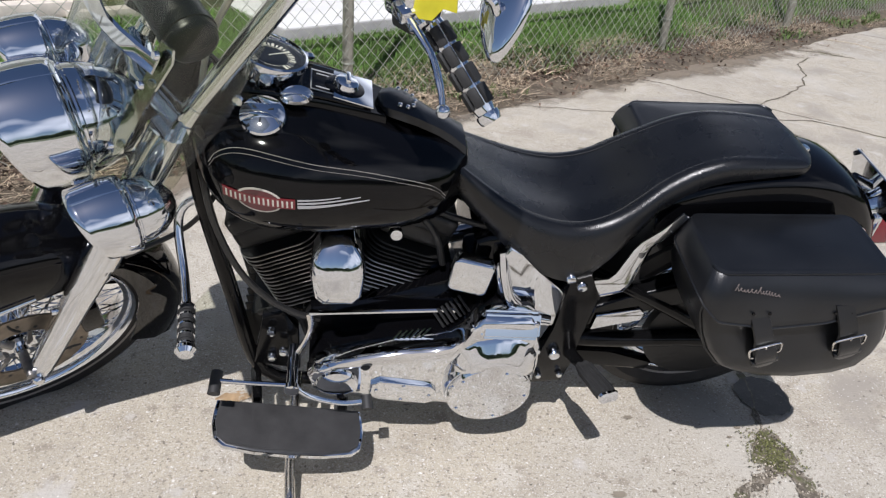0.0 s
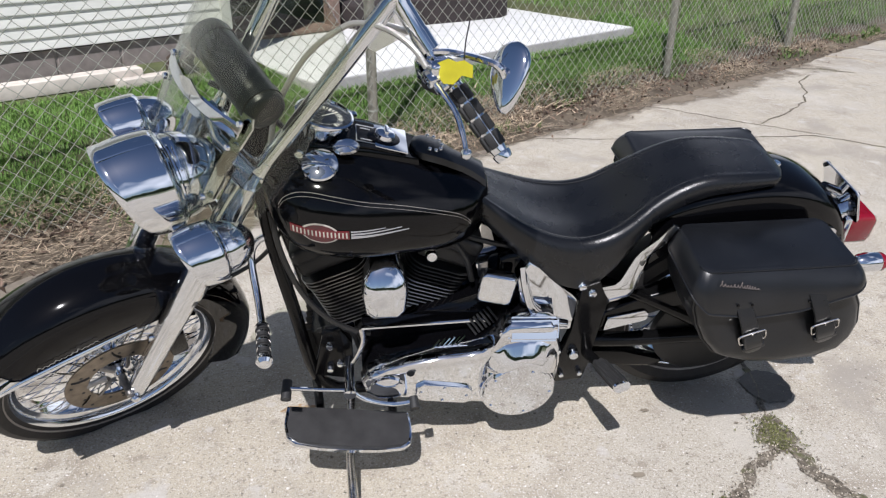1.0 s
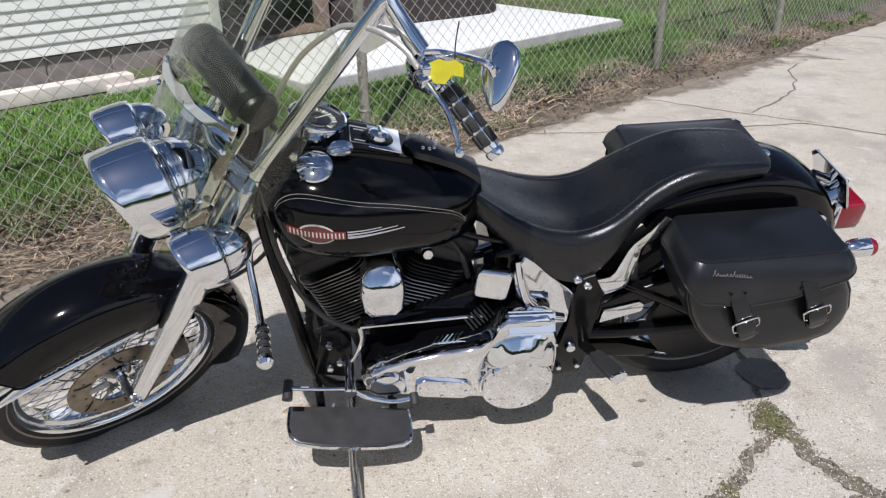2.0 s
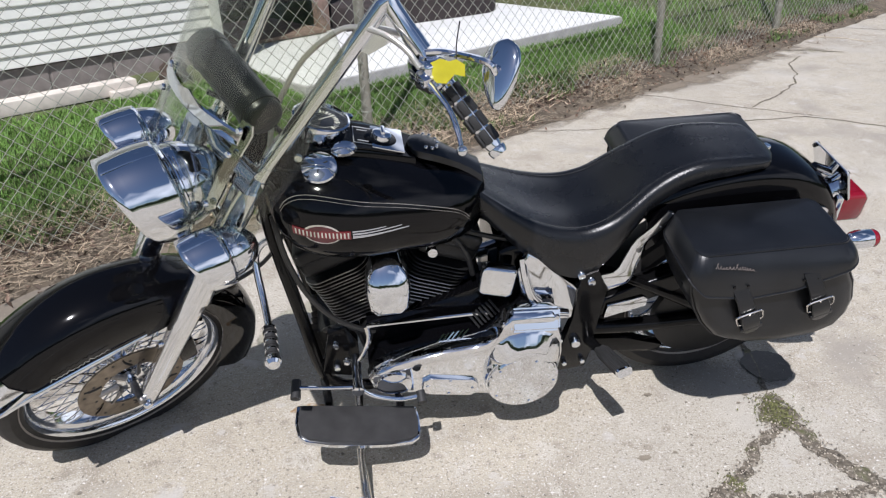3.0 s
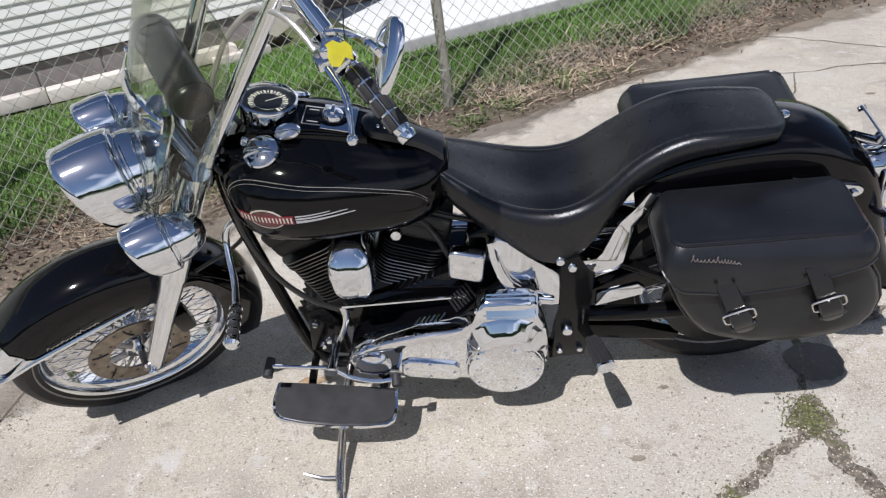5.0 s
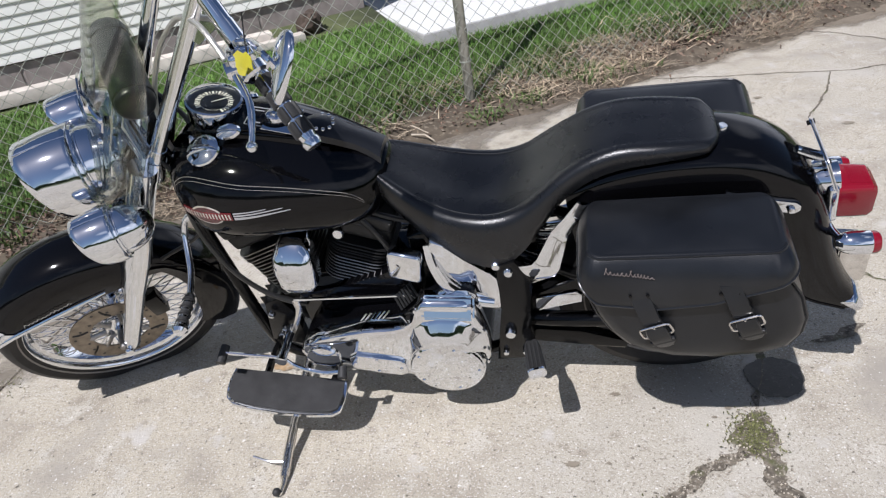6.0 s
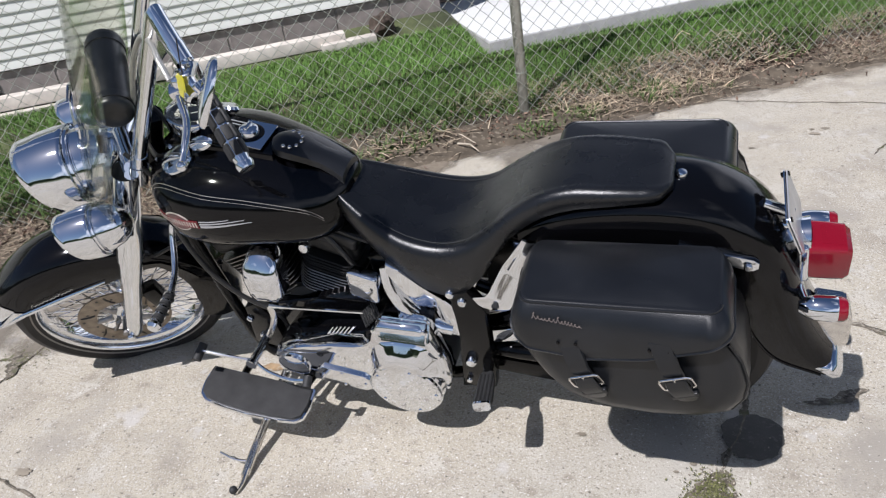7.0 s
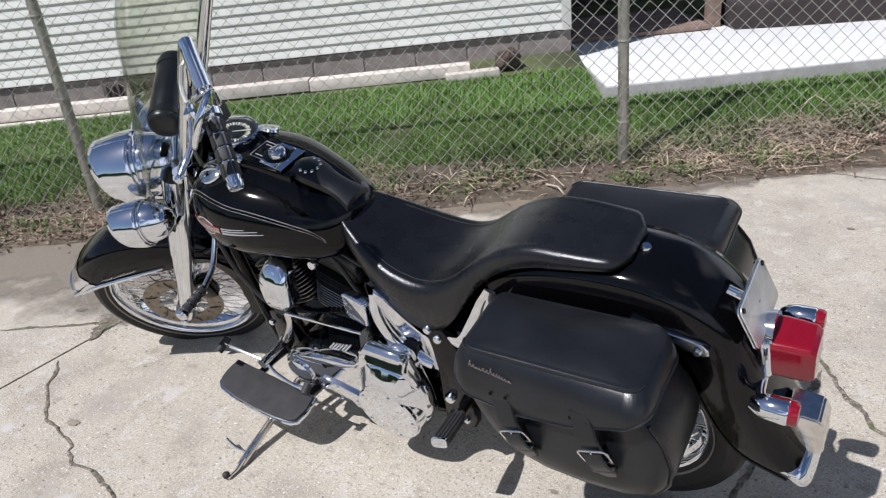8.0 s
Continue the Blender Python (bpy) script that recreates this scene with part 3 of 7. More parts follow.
def scatter_grit():
    """Small stones and crumbs in the cracks and over the driveway."""
    verts, faces = [], []
    spots = []
    for line, width in CRACKS[2:5]:
        for a, b in zip(line, line[1:]):
            for _ in range(int(60 * math.hypot(b[0] - a[0], b[1] - a[1]) / 0.1)):
                t = r.uniform()
                spots.append((a[0] + (b[0] - a[0]) * t + width * r.normal() * 0.9, a[1] + (b[1] - a[1]) * t + width * r.normal() * 0.9, r.uniform(0.0012, 0.0042)))
    for _ in range(900):
        spots.append((r.uniform(-2.6, 1.8), r.uniform(-1.0, 1.5), r.uniform(0.0010, 0.0030)))
    for x, y, size in spots:
        k = len(verts)
        size = float(size)
        q = Euler((float(r.uniform(0, 6)), float(r.uniform(0, 6)), float(r.uniform(0, 6)))).to_matrix()
        verts += [Vector((float(x), float(y), 0.005 + size * 0.3)) + q @ Vector(p) * size * float(r.uniform(0.7, 1.4)) for p in ((1, 0, 0), (-1, 0, 0), (0, 1, 0), (0, -1, 0), (0, 0, 0.8), (0, 0, -0.8))]
        faces += [(k + a, k + b, k + c) for a, b, c in ((0, 2, 4), (2, 1, 4), (1, 3, 4), (3, 0, 4), (2, 0, 5), (1, 2, 5), (3, 1, 5), (0, 3, 5))]
    return tagged(grid_mesh("grit", verts, faces, GRIT), "loose pale grit and crumbs on the driveway", "grit", kind="stuff")


scatter_grit()


def scatter_leaves():
    verts, faces = [], []
    for k in range(9800):
        s = float(r.uniform(-5, 7) if k < 5600 else r.uniform(-5, -1.2) if k < 8600 else r.normal(2.15, 0.28))
        v = float(r.normal(2.40, 0.13) if k < 5600 else r.normal(2.44, 0.17) if k < 8600 else r.normal(2.47, 0.09))
        c = plot(s, v, max(0.004, lawn_height(v)) + float(r.uniform(0.002, 0.03)))
        q = Euler((float(r.normal(0, 0.6)), float(r.normal(0, 0.6)), float(r.uniform(0, 6.28)))).to_matrix()
        a, b, k = float(r.uniform(0.007, 0.024)), float(r.uniform(0.004, 0.012)), len(verts)
        fold = float(r.uniform(0.0, 0.012))
        verts += [c + q @ Vector(p) for p in ((-a, 0, 0), (-0.2 * a, -b, fold), (a, 0, 0), (-0.2 * a, b, fold), (0.1 * a, 0, -0.2 * fold))]
        faces += [(k, k + 1, k + 4), (k + 1, k + 2, k + 4), (k + 2, k + 3, k + 4), (k + 3, k, k + 4)]
    return tagged(grid_mesh("dead_leaves", verts, faces, LEAF), "curled brown dead leaves along the driveway edge", "leaves", kind="stuff")


scatter_leaves()
for a, b in (((-1.45, 1.96), (-1.33, 1.93)), ((-1.22, 1.86), (-1.08, 1.79)), ((-1.36, 2.03), (-1.13, 1.90)), ((3.485, 4.71), (3.864, 4.383)), ((2.1, 4.35), (2.32, 4.2))):
    bm = bmesh.new()
    a, b = Vector((*a, 0.045)), Vector((*b, 0.03))
    tube(bm, [a, a.lerp(b, 0.5) + Vector((0.01, 0.012, 0.012)), b], [0.006, 0.005, 0.003], 6)
    tagged(part("fallen_stick", bm, STICK), "pale dry stick lying at the driveway edge", "stick", "fallen sticks")


# ---- chain-link fence ----
FENCE_V, FENCE_TOP = 2.45, 1.86


def build_fence():
    fence = tagged(empty("chain_link_fence"), "galvanised chain-link fence with round steel posts", "fence")
    posts = (-8.75, -5.70, -2.65, 0.478, 3.49, 5.58, 8.6)
    for s in posts:
        bm = bmesh.new()
        base = plot(s, FENCE_V, -0.05)
        tube(bm, [base, plot(s, FENCE_V, FENCE_TOP)], 0.030 if s < 5 else 0.034, 14)
        post = part("post", bm, GALV, fence, "round grey steel post")
        bm = bmesh.new()
        lathe(bm, [(0.032, 0), (0.036, 0.004), (0.034, 0.02), (0.018, 0.045), (0.0, 0.05)], Matrix.Translation(plot(s, FENCE_V, FENCE_TOP)), 14)
        part("post_cap", bm, GALV, post)
        for h in (0.30, 0.75, 1.2):
            bm = bmesh.new()
            lathe(bm, [(0.0335, -0.004), (0.0365, -0.004), (0.0365, 0.004), (0.0335, 0.004)], Matrix.Translation(plot(s, FENCE_V, h)), 14)
            part("tie_wire", bm, WIRE, post)
    bm = bmesh.new()
    tube(bm, [plot(posts[0], FENCE_V, FENCE_TOP), plot(posts[-1], FENCE_V, FENCE_TOP)], 0.021, 10)
    part("top_rail", bm, GALV, fence)
    pitch, w = 0.042, 0.0020
    for a, b in zip(posts, posts[1:]):
        verts, faces = [], []
        n = int((b - a) / pitch)
        step = (b - a) / n
        rows = int((FENCE_TOP - 0.06) / pitch)
        for i in range(n):
            for j in range(rows + 1):
                turned = (i + j) % 2
                s = a + step * (i + turned) + (0.002 if turned else -0.002)
                sag = 0.014 * noise.noise(Vector((s * 0.8, j * 0.06, 4)))
                c = plot(s + sag * 0.5, FENCE_V - 0.034 + (0.0022 if turned else -0.0022) + sag, 0.06 + j * pitch + 0.006 * noise.noise(Vector((s * 2, j * 0.2, 1))))
                verts += [c + V * w, c + U * 1.2 * w, c - V * w, c - U * 1.2 * w]
                if j:
                    k = len(verts) - 8
                    faces += [(k + q, k + (q + 1) % 4, k + 4 + (q + 1) % 4, k + 4 + q) for q in range(4)]
        mesh = grid_mesh("wire_mesh", verts, faces, WIRE, True)
        mesh.parent = fence
        tagged(mesh, "woven diamond wire", kind="stuff")
    return fence


build_fence()


# ---- house ----
WALL_V, WALL_Z, CORNER_S = 4.22, 0.54, 0.47


def build_house():
    house = tagged(empty("house"), "house with cream lap siding on a block foundation", "house")
    length, rows, rise = 9.5, 42, 0.0732
    bm = bmesh.new()
    box(bm, (length - 0.04, 0.16, 3.2), PLOT @ pose(CORNER_S - length / 2 - 0.02, WALL_V + 0.13, WALL_Z + 1.6), 0)
    part("wall", bm, BLOCK, house)
    bm = bmesh.new()
    box(bm, (0.16, 5.0, 3.2), PLOT @ pose(CORNER_S - 0.11, WALL_V + 2.75, WALL_Z + 1.6), 0)
    part("wall", bm, DARK_WALL, house)
    for k in range(rows):
        bm = bmesh.new()
        z = WALL_Z + k * rise
        prof = [(0.045, z + rise + 0.012), (0.0145, z + rise + 0.012), (0.0, z + 0.006), (0.0, z), (0.008, z - 0.002), (0.045, z + 0.008)]
        rings = [[plot(s, WALL_V + dv, h) for dv, h in prof] for s in (CORNER_S - length, CORNER_S - 0.075)]
        loft(bm, rings)
        part("siding_board", bm, SIDING, house, flat=True)
    bm = bmesh.new()
    box(bm, (0.075, 0.075, rows * rise), PLOT @ pose(CORNER_S - 0.037, WALL_V + 0.027, WALL_Z + rows * rise / 2 - 0.004), 0.004)
    part("corner_trim", bm, SIDING, house)
    bm = bmesh.new()
    box(bm, (length + 0.6, 0.9, 0.16), PLOT @ pose(CORNER_S - length / 2, WALL_V + 0.1, WALL_Z + rows * rise + 0.08), 0.01)
    part("eave", bm, SIDING, house)
    bm = bmesh.new()
    loft(bm, [[plot(s, v, z) for v, z in ((WALL_V - 0.35, WALL_Z + rows * rise + 0.16), (WALL_V + 3.2, WALL_Z + rows * rise + 1.9), (WALL_V + 6.4, WALL_Z + rows * rise + 0.16))] for s in (CORNER_S - length - 0.3, CORNER_S + 0.3)])
    part("roof", bm, ROOF, house, flat=True)
    for row in range(3):
        for k in range(24):
            s = CORNER_S - 0.2 - 0.41 * k - (0.2 if row % 2 else 0)
            if s < CORNER_S - length:
                continue
            bm = bmesh.new()
            wide = 0.398
            box(bm, (min(wide, 2 * (CORNER_S - s) - 0.004), 0.19, 0.19), PLOT @ pose(s, WALL_V + 0.12, WALL_Z - 0.105 - 0.2 * row), 0.006, 1)
            part("foundation_block", bm, BLOCK, house)
    bm = bmesh.new()
    box(bm, (length, 0.17, 0.9), PLOT @ pose(CORNER_S - length / 2 - 0.01, WALL_V + 0.116, WALL_Z - 0.46), 0)
    part("mortar", bm, BLOCK, house, flat=True)
    s0 = -3.05
    bm = bmesh.new()
    box(bm, (0.48, 0.03, 0.24), PLOT @ pose(s0, WALL_V + 0.015, WALL_Z - 0.16), 0.004)
    vent = part("foundation_vent", bm, VENT, house, "dark rusty louvred vent")
    for k in range(9):
        bm = bmesh.new()
        box(bm, (0.014, 0.02, 0.20), PLOT @ pose(s0 - 0.2 + 0.05 * k, WALL_V - 0.008, WALL_Z - 0.16, 0, 0, 25), 0.002, 1)
        part("slat", bm, VENT, vent)
    return house


build_house()
edging = tagged(empty("garden_edging"), "pale painted stone edging laid along the house wall", "edging")
for k in range(8):
    bm = bmesh.new()
    long = 1.22
    box(bm, (long - 0.006, 0.13, 0.085), PLOT @ pose(-0.34 - long * (k + 0.5), 3.93 + 0.006 * ((k * 7) % 3), 0.376 + 0.003 * ((k * 5) % 3), 0, 0, 0.2 * ((k * 3) % 3 - 1)), 0.008)
    part("edging_stone", bm, EDGING, edging)
for k in range(5):
    bm = bmesh.new()
    box(bm, (0.92, 0.07, 0.035), PLOT @ pose(-2.75 - 0.93 * k, 3.83, 0.318, 0, 0, 0.4 * ((k * 2) % 3 - 1)), 0.006)
    part("edging_stone", bm, EDGING, edging)
bm = bmesh.new()
box(bm, (0.40, 0.11, 0.055), PLOT @ pose(-0.33, 3.85, 0.345, 0, 0, 1.5), 0.008)
part("edging_stone", bm, EDGING, edging)

bm = bmesh.new()
bmesh.ops.create_icosphere(bm, subdivisions=4, radius=0.09, matrix=PLOT @ pose(-0.05, 3.95, 0.40))
for vert in bm.verts:
    c = PLOT @ Vector((-0.05, 3.95, 0.40))
    d = vert.co - c
    vert.co = c + d * (1 + 0.35 * noise.noise(vert.co * 14) + 0.2 * noise.noise(vert.co * 40))
tagged(part("garden_rock", bm, STUMP), "rough grey-brown rock beside the house corner", "rock")


# ---- patio and deck ----
def build_patio():
    patio = tagged(empty("patio"), "raised white-topped concrete patio slab", "patio", kind="structure")
    outline = [(0.53, 3.215), (2.2, 3.225), (4.06, 3.235), (4.03, 4.2), (3.98, 5.3), (0.53, 5.3), (0.50, 4.2)]
    bm = bmesh.new()
    slab(bm, outline, 0.240, PLOT @ pose(0, 0, 0.064), 0.012)
    part("slab_edge", bm, SLAB_EDGE, patio, "grey slab side")
    bm = bmesh.new()
    slab(bm, [(x + (0.012 if x < 2 else -0.012), y + 0.014) for x, y in outline], 0.008, PLOT @ pose(0, 0, 0.302), 0.003)
    part("slab_top", bm, SLAB, patio, "white painted slab top")
    return patio


build_patio()
deck = tagged(empty("wooden_deck"), "brown weathered wooden deck steps behind the patio", "deck")
for k in range(14):
    bm = bmesh.new()
    box(bm, (1.24, 0.088, 0.032), PLOT @ pose(1.12, 4.84 + 0.098 * k, 0.335), 0.004)
    part("deck_board", bm, DECK, deck)
for s, v in ((1.80, 4.96), (1.88, 6.2), (0.7, 6.2)):
    bm = bmesh.new()
    box(bm, (0.11, 0.11, 1.5), PLOT @ pose(s, v, 0.95), 0.006)
    part("deck_post", bm, DECK, deck)
bm = bmesh.new()
box(bm, (3.4, 0.12, 1.9), PLOT @ pose(2.2, 6.5, 1.0), 0.01)
part("skirting", bm, DARK_WALL, deck, "dark brown skirting panel")
bm = bmesh.new()
slab(bm, [(1.90, 5.25), (1.90, 4.70), (2.25, 4.60), (2.6, 4.54), (3.0, 4.47), (3.45, 4.42), (3.62, 4.5), (3.5, 4.85), (3.3, 5.25)], 0.22, PLOT @ pose(0, 0, 0.311), 0.05, 3)
tagged(part("dark_tarpaulin", bm, DARK_WALL), "dark folded tarpaulin lying on the patio", "tarpaulin")


# ---- what stands behind the camera, seen only in the chrome ----
def build_backdrop():
    verts, faces = [], []
    n = 180
    for k in range(n):
        a = 2 * math.pi * k / n
        d = Vector((math.cos(a), math.sin(a), 0))
        h = 4.2 + 2.2 * noise.noise(d * 3) + 1.6 * noise.noise(d * 11) + 0.8 * noise.noise(d * 31)
        verts += [d * 42 + Vector((0, 0, -0.2)), d * 42.5 + Vector((0, 0, h * 0.6)), d * 44 + Vector((0, 0, h))]
    for k in range(n):
        i, j = 3 * k, 3 * ((k + 1) % n)
        faces += [(i, j, j + 1, i + 1), (i + 1, j + 1, j + 2, i + 2)]
    return tagged(grid_mesh("backdrop", verts, faces, HEDGE, True), "distant line of trees round the plot", "trees", kind="structure")


build_backdrop()


# ---- motorcycle: x runs to its rear, y to its right, z up; it leans on its stand ----
BIKE = empty("motorcycle", Matrix.Rotation(radians(14.0), 4, "X"))
tagged(BIKE, "black and chrome cruiser motorcycle leaning on its kickstand on the driveway", "motorcycle")
RAKE, STEER = radians(30), radians(33)
HEAD = Vector((-1.275, 0, 1.0))
STEER_AXIS = Vector((math.sin(RAKE), 0, math.cos(RAKE)))
STEERED = Matrix.Translation(HEAD) @ Matrix.Rotation(STEER, 4, STEER_AXIS) @ Matrix.Translation(-HEAD)
FRONT_AXLE, REAR_AXLE = Vector((-1.775, 0, 0.318)), Vector((-0.03, 0, 0.325))


def bolt(parent, at, axis=(0, -1, 0), r=0.008, h=0.008, m=None, mat=None, name="bolt"):
    bm = bmesh.new()
    lathe(bm, [(0, 0), (r, 0), (r, h * 0.6), (r * 0.75, h), (0, h * 1.05)], axis_pose(at, axis), 10)
    return part(name, bm, mat or CHROME, parent, m=m)


# -- wheels --
def torus_ring(bm, centre, prof, n=72):
    """A ring about the wheel's axle; prof is a closed line of (radius, y)."""
    rings = []
    for k in range(n):
        a = 2 * math.pi * k / n
        rings.append([centre + Vector((rr * math.cos(a), yy, rr * math.sin(a))) for rr, yy in prof])
    made = [[bm.verts.new(p) for p in ring] for ring in rings]
    m = len(prof)
    for i in range(n):
        for j in range(m):
            bm.faces.new((made[i][j], made[i][(j + 1) % m], made[(i + 1) % n][(j + 1) % m], made[(i + 1) % n][j]))
    return bm


def build_wheel(name, centre, ri, ro, w, steer, spokes, disc):
    m = STEERED if steer else None
    bm = bmesh.new()
    prof = [(ri - 0.004, -w * 0.62), (ri + 0.012, -w * 0.80), ((ri + ro) / 2, -w), (ro - 0.018, -w * 0.86), (ro - 0.004, -w * 0.5), (ro, 0), (ro - 0.004, w * 0.5), (ro - 0.018, w * 0.86), ((ri + ro) / 2, w), (ri + 0.012, w * 0.80), (ri - 0.004, w * 0.62), (ri - 0.004, 0)]
    torus_ring(bm, centre, prof)
    wheel = part(name, bm, TYRE, BIKE, "black tyre on a chrome spoked wheel", m)
    for sgn in (-1, 1):
        bm = bmesh.new()
        torus_ring(bm, centre, [(ri + 0.0135, sgn * (w * 0.835)), (ri + 0.0175, sgn * (w * 0.880)), (ri + 0.0175, sgn * (w * 0.84)), (ri + 0.0135, sgn * (w * 0.79))])
        part("sidewall_stripe", bm, WHITE_LINE, wheel, "thin pale sidewall stripe", m)
    bm = bmesh.new()
    rw = w * 0.66
    torus_ring(bm, centre, [(ri + 0.004, -rw - 0.003), (ri + 0.001, -rw - 0.006), (ri - 0.005, -rw - 0.002), (ri - 0.009, -rw + 0.008), (ri - 0.010, -rw * 0.6), (ri - 0.020, -rw * 0.42), (ri - 0.022, 0), (ri - 0.020, rw * 0.42), (ri - 0.010, rw * 0.6), (ri - 0.009, rw - 0.008), (ri - 0.006, rw + 0.004), (ri + 0.002, rw + 0.010), (ri + 0.006, rw + 0.005), (ri - 0.004, 0)])
    part("rim", bm, CHROME, wheel, "chrome rim", m)
    bm = bmesh.new()
    hub = axis_pose(centre, (0, -1, 0))
    lathe(bm, [(0, -0.075), (0.016, -0.075), (0.016, -0.062), (0.048, -0.058), (0.050, -0.046), (0.030, -0.038), (0.024, 0), (0.030, 0.038), (0.050, 0.046), (0.048, 0.058), (0.016, 0.062), (0.016, 0.075), (0, 0.075)], hub, 30)
    part("hub", bm, CHROME, wheel, "chrome hub", m)
    for sgn in (-1, 1):
        for lay in (-1, 1):
            bm = bmesh.new()
            a, b = Vector((0.046, sgn * 0.046, 0)), Vector(((ri - 0.020) * math.cos(lay * 0.62), sgn * 0.008, (ri - 0.020) * math.sin(lay * 0.62)))
            tube(bm, [a, b], 0.0021, 6, False)
            first = part("spoke", bm, CHROME, wheel)
            for k in range(spokes):
                ob = first if not k else new("spoke", first.data)
                ob.parent = wheel
                ob.matrix_basis = (m or Matrix()) @ Matrix.Translation(centre) @ Matrix.Rotation(2 * math.pi * (k + 0.25 * (sgn + 1) + 0.12 * lay) / spokes, 4, "Y")
    if disc:
        bm = bmesh.new()
        dm = axis_pose(centre + Vector((0, -0.066, 0)), (0, -1, 0))
        lathe(bm, [(0.088, 0), (0.147, 0), (0.147, 0.005), (0.088, 0.005), (0.088, 0)], dm, 60)
        rotor = part("brake_disc", bm, DISC, wheel, "worn drilled brake disc", m)
        for k in range(7):
            a = 2 * math.pi * k / 7
            bm = bmesh.new()
            tube(bm, [dm @ Vector((rr * math.cos(a + t), rr * math.sin(a + t), 0.002)) for rr, t in ((0.040, 0), (0.062, 0.16), (0.092, 0.22))], [0.011, 0.008, 0.009], 8, flat=0.5)
            part("disc_spider", bm, STEEL, rotor, m=m)
        for k in range(18):
            a = 2 * math.pi * k / 18
            bm = bmesh.new()
            rr = 0.103 + 0.014 * (k % 3)
            lathe(bm, [(0, 0), (0.0045, 0), (0.0045, 0.0012), (0, 0.0012)], dm @ Matrix.Translation((rr * math.cos(a), rr * math.sin(a), 0.0045)), 8)
            part("disc_hole", bm, DIAL, rotor, m=m)
        for k in range(6):
            a = 2 * math.pi * k / 6 + 0.3
            bm = bmesh.new()
            tube(bm, [dm @ Vector((rr * math.cos(a + t), rr * math.sin(a + t), 0.0058)) for rr, t in ((0.096, 0.0), (0.108, 0.10), (0.122, 0.16), (0.138, 0.18))], [0.0035, 0.0042, 0.0042, 0.003], 6, flat=0.25)
            part("disc_slot", bm, DIAL, rotor, m=m)
    return wheel


front_wheel = build_wheel("front_wheel", FRONT_AXLE, 0.270, 0.346, 0.056, True, 20, True)
rear_wheel = build_wheel("rear_wheel", REAR_AXLE, 0.225, 0.322, 0.070, False, 18, False)


# -- front fender --
def build_front_fender():
    c = FRONT_AXLE + Vector((-0.005, 0, 0.012))
    rings = []
    for k in range(41):
        a = radians(144 - (144 + 30) * k / 40)
        deg = math.degrees(a)
        front = Vector((-math.cos(math.pi - a), 0, math.sin(a)))
        ro = 0.372 + 0.0006 * max(0, deg - 120) + 0.030 * min(1.0, max(0.0, (75 - deg) / 75)) ** 1.3
        half = 0.094
        if deg > 40:
            ri = max(0.225, (0.215 - 0.0007 * max(0.0, deg - 120)) / max(0.2, math.sin(a)))
        else:
            t = (40 - deg) / 70
            ri = 0.325 + (0.262 - 0.325) * min(1, 1.6 * t)
        ri = min(ri, ro - 0.03)
        ring = []
        for rr, y in ((ri, -half), ((ri + ro) / 2 - 0.005, -half - 0.004), (ro - 0.055, -half + 0.002), (ro - 0.022, -half * 0.86), (ro - 0.006, -half * 0.56), (ro, -half * 0.2), (ro, half * 0.2), (ro - 0.006, half * 0.56), (ro - 0.022, half * 0.86), (ro - 0.055, half - 0.002), ((ri + ro) / 2 - 0.005, half + 0.004), (ri, half)):
            ring.append(c + Vector((front.x * rr, y, front.z * rr)))
        inner = []
        for rr, y in ((ri, half - 0.004), (ro - 0.03, half - 0.010), (ro - 0.008, 0.03), (ro - 0.008, -0.03), (ro - 0.03, -half + 0.010), (ri, -half + 0.004)):
            inner.append(c + Vector((front.x * rr, y, front.z * rr)))
        rings.append(ring + inner)
    return rings


fender_rings = build_front_fender()
bm = bmesh.new()
loft(bm, fender_rings)
front_fender = part("front_fender", bm, PAINT, BIKE, "deep black front fender", STEERED, angle=50)
bm = bmesh.new()
tip_rings = [fender_rings[0][:12], fender_rings[1][:12], fender_rings[3][:12]]
mid_tip = sum((p for p in tip_rings[1]), Vector()) / 12
loft(bm, [[p + (p - mid_tip).normalized() * lift + (tip_rings[0][0] - tip_rings[1][0]).normalized() * ahead for p in ring] for ring, lift, ahead in ((tip_rings[0], -0.004, 0.008), (tip_rings[0], 0.006, 0.010), (tip_rings[0], 0.009, 0.0), (tip_rings[1], 0.007, 0.0), (tip_rings[2], 0.004, 0.0), (tip_rings[2], 0.001, 0.0))], cap=False, closed=False)
part("fender_tip", bm, CHROME, front_fender, "chrome fender tip", STEERED)
for sgn in (-1, 1):
    bm = bmesh.new()
    pts = [Vector((x, sgn * 0.101, z)) for x, z in ((-2.080, 0.532), (-1.98, 0.548), (-1.85, 0.558), (-1.69, 0.566))]
    tube(bm, pts, [0.006, 0.007, 0.007, 0.003], 8, flat=0.6)
    strip = part("fender_trim", bm, CHROME, front_fender, "chrome side strip", STEERED)
    bm = bmesh.new()
    heights = (0.013, 0.006, 0.006, 0.011, 0.006, 0.006, 0.009, 0.012, 0.006, 0.006, 0.008)
    for k, high in enumerate(heights):
        at = Vector((-1.93 + 0.0135 * k, sgn * 0.1035, 0.572 + 0.0012 * k))
        tube(bm, [at, at + Vector((0.006, 0, high)), at + Vector((0.0135, 0, 0.0012))], 0.0011, 5)
    part("script_badge", bm, CHROME, front_fender, "small chrome script badge", STEERED)

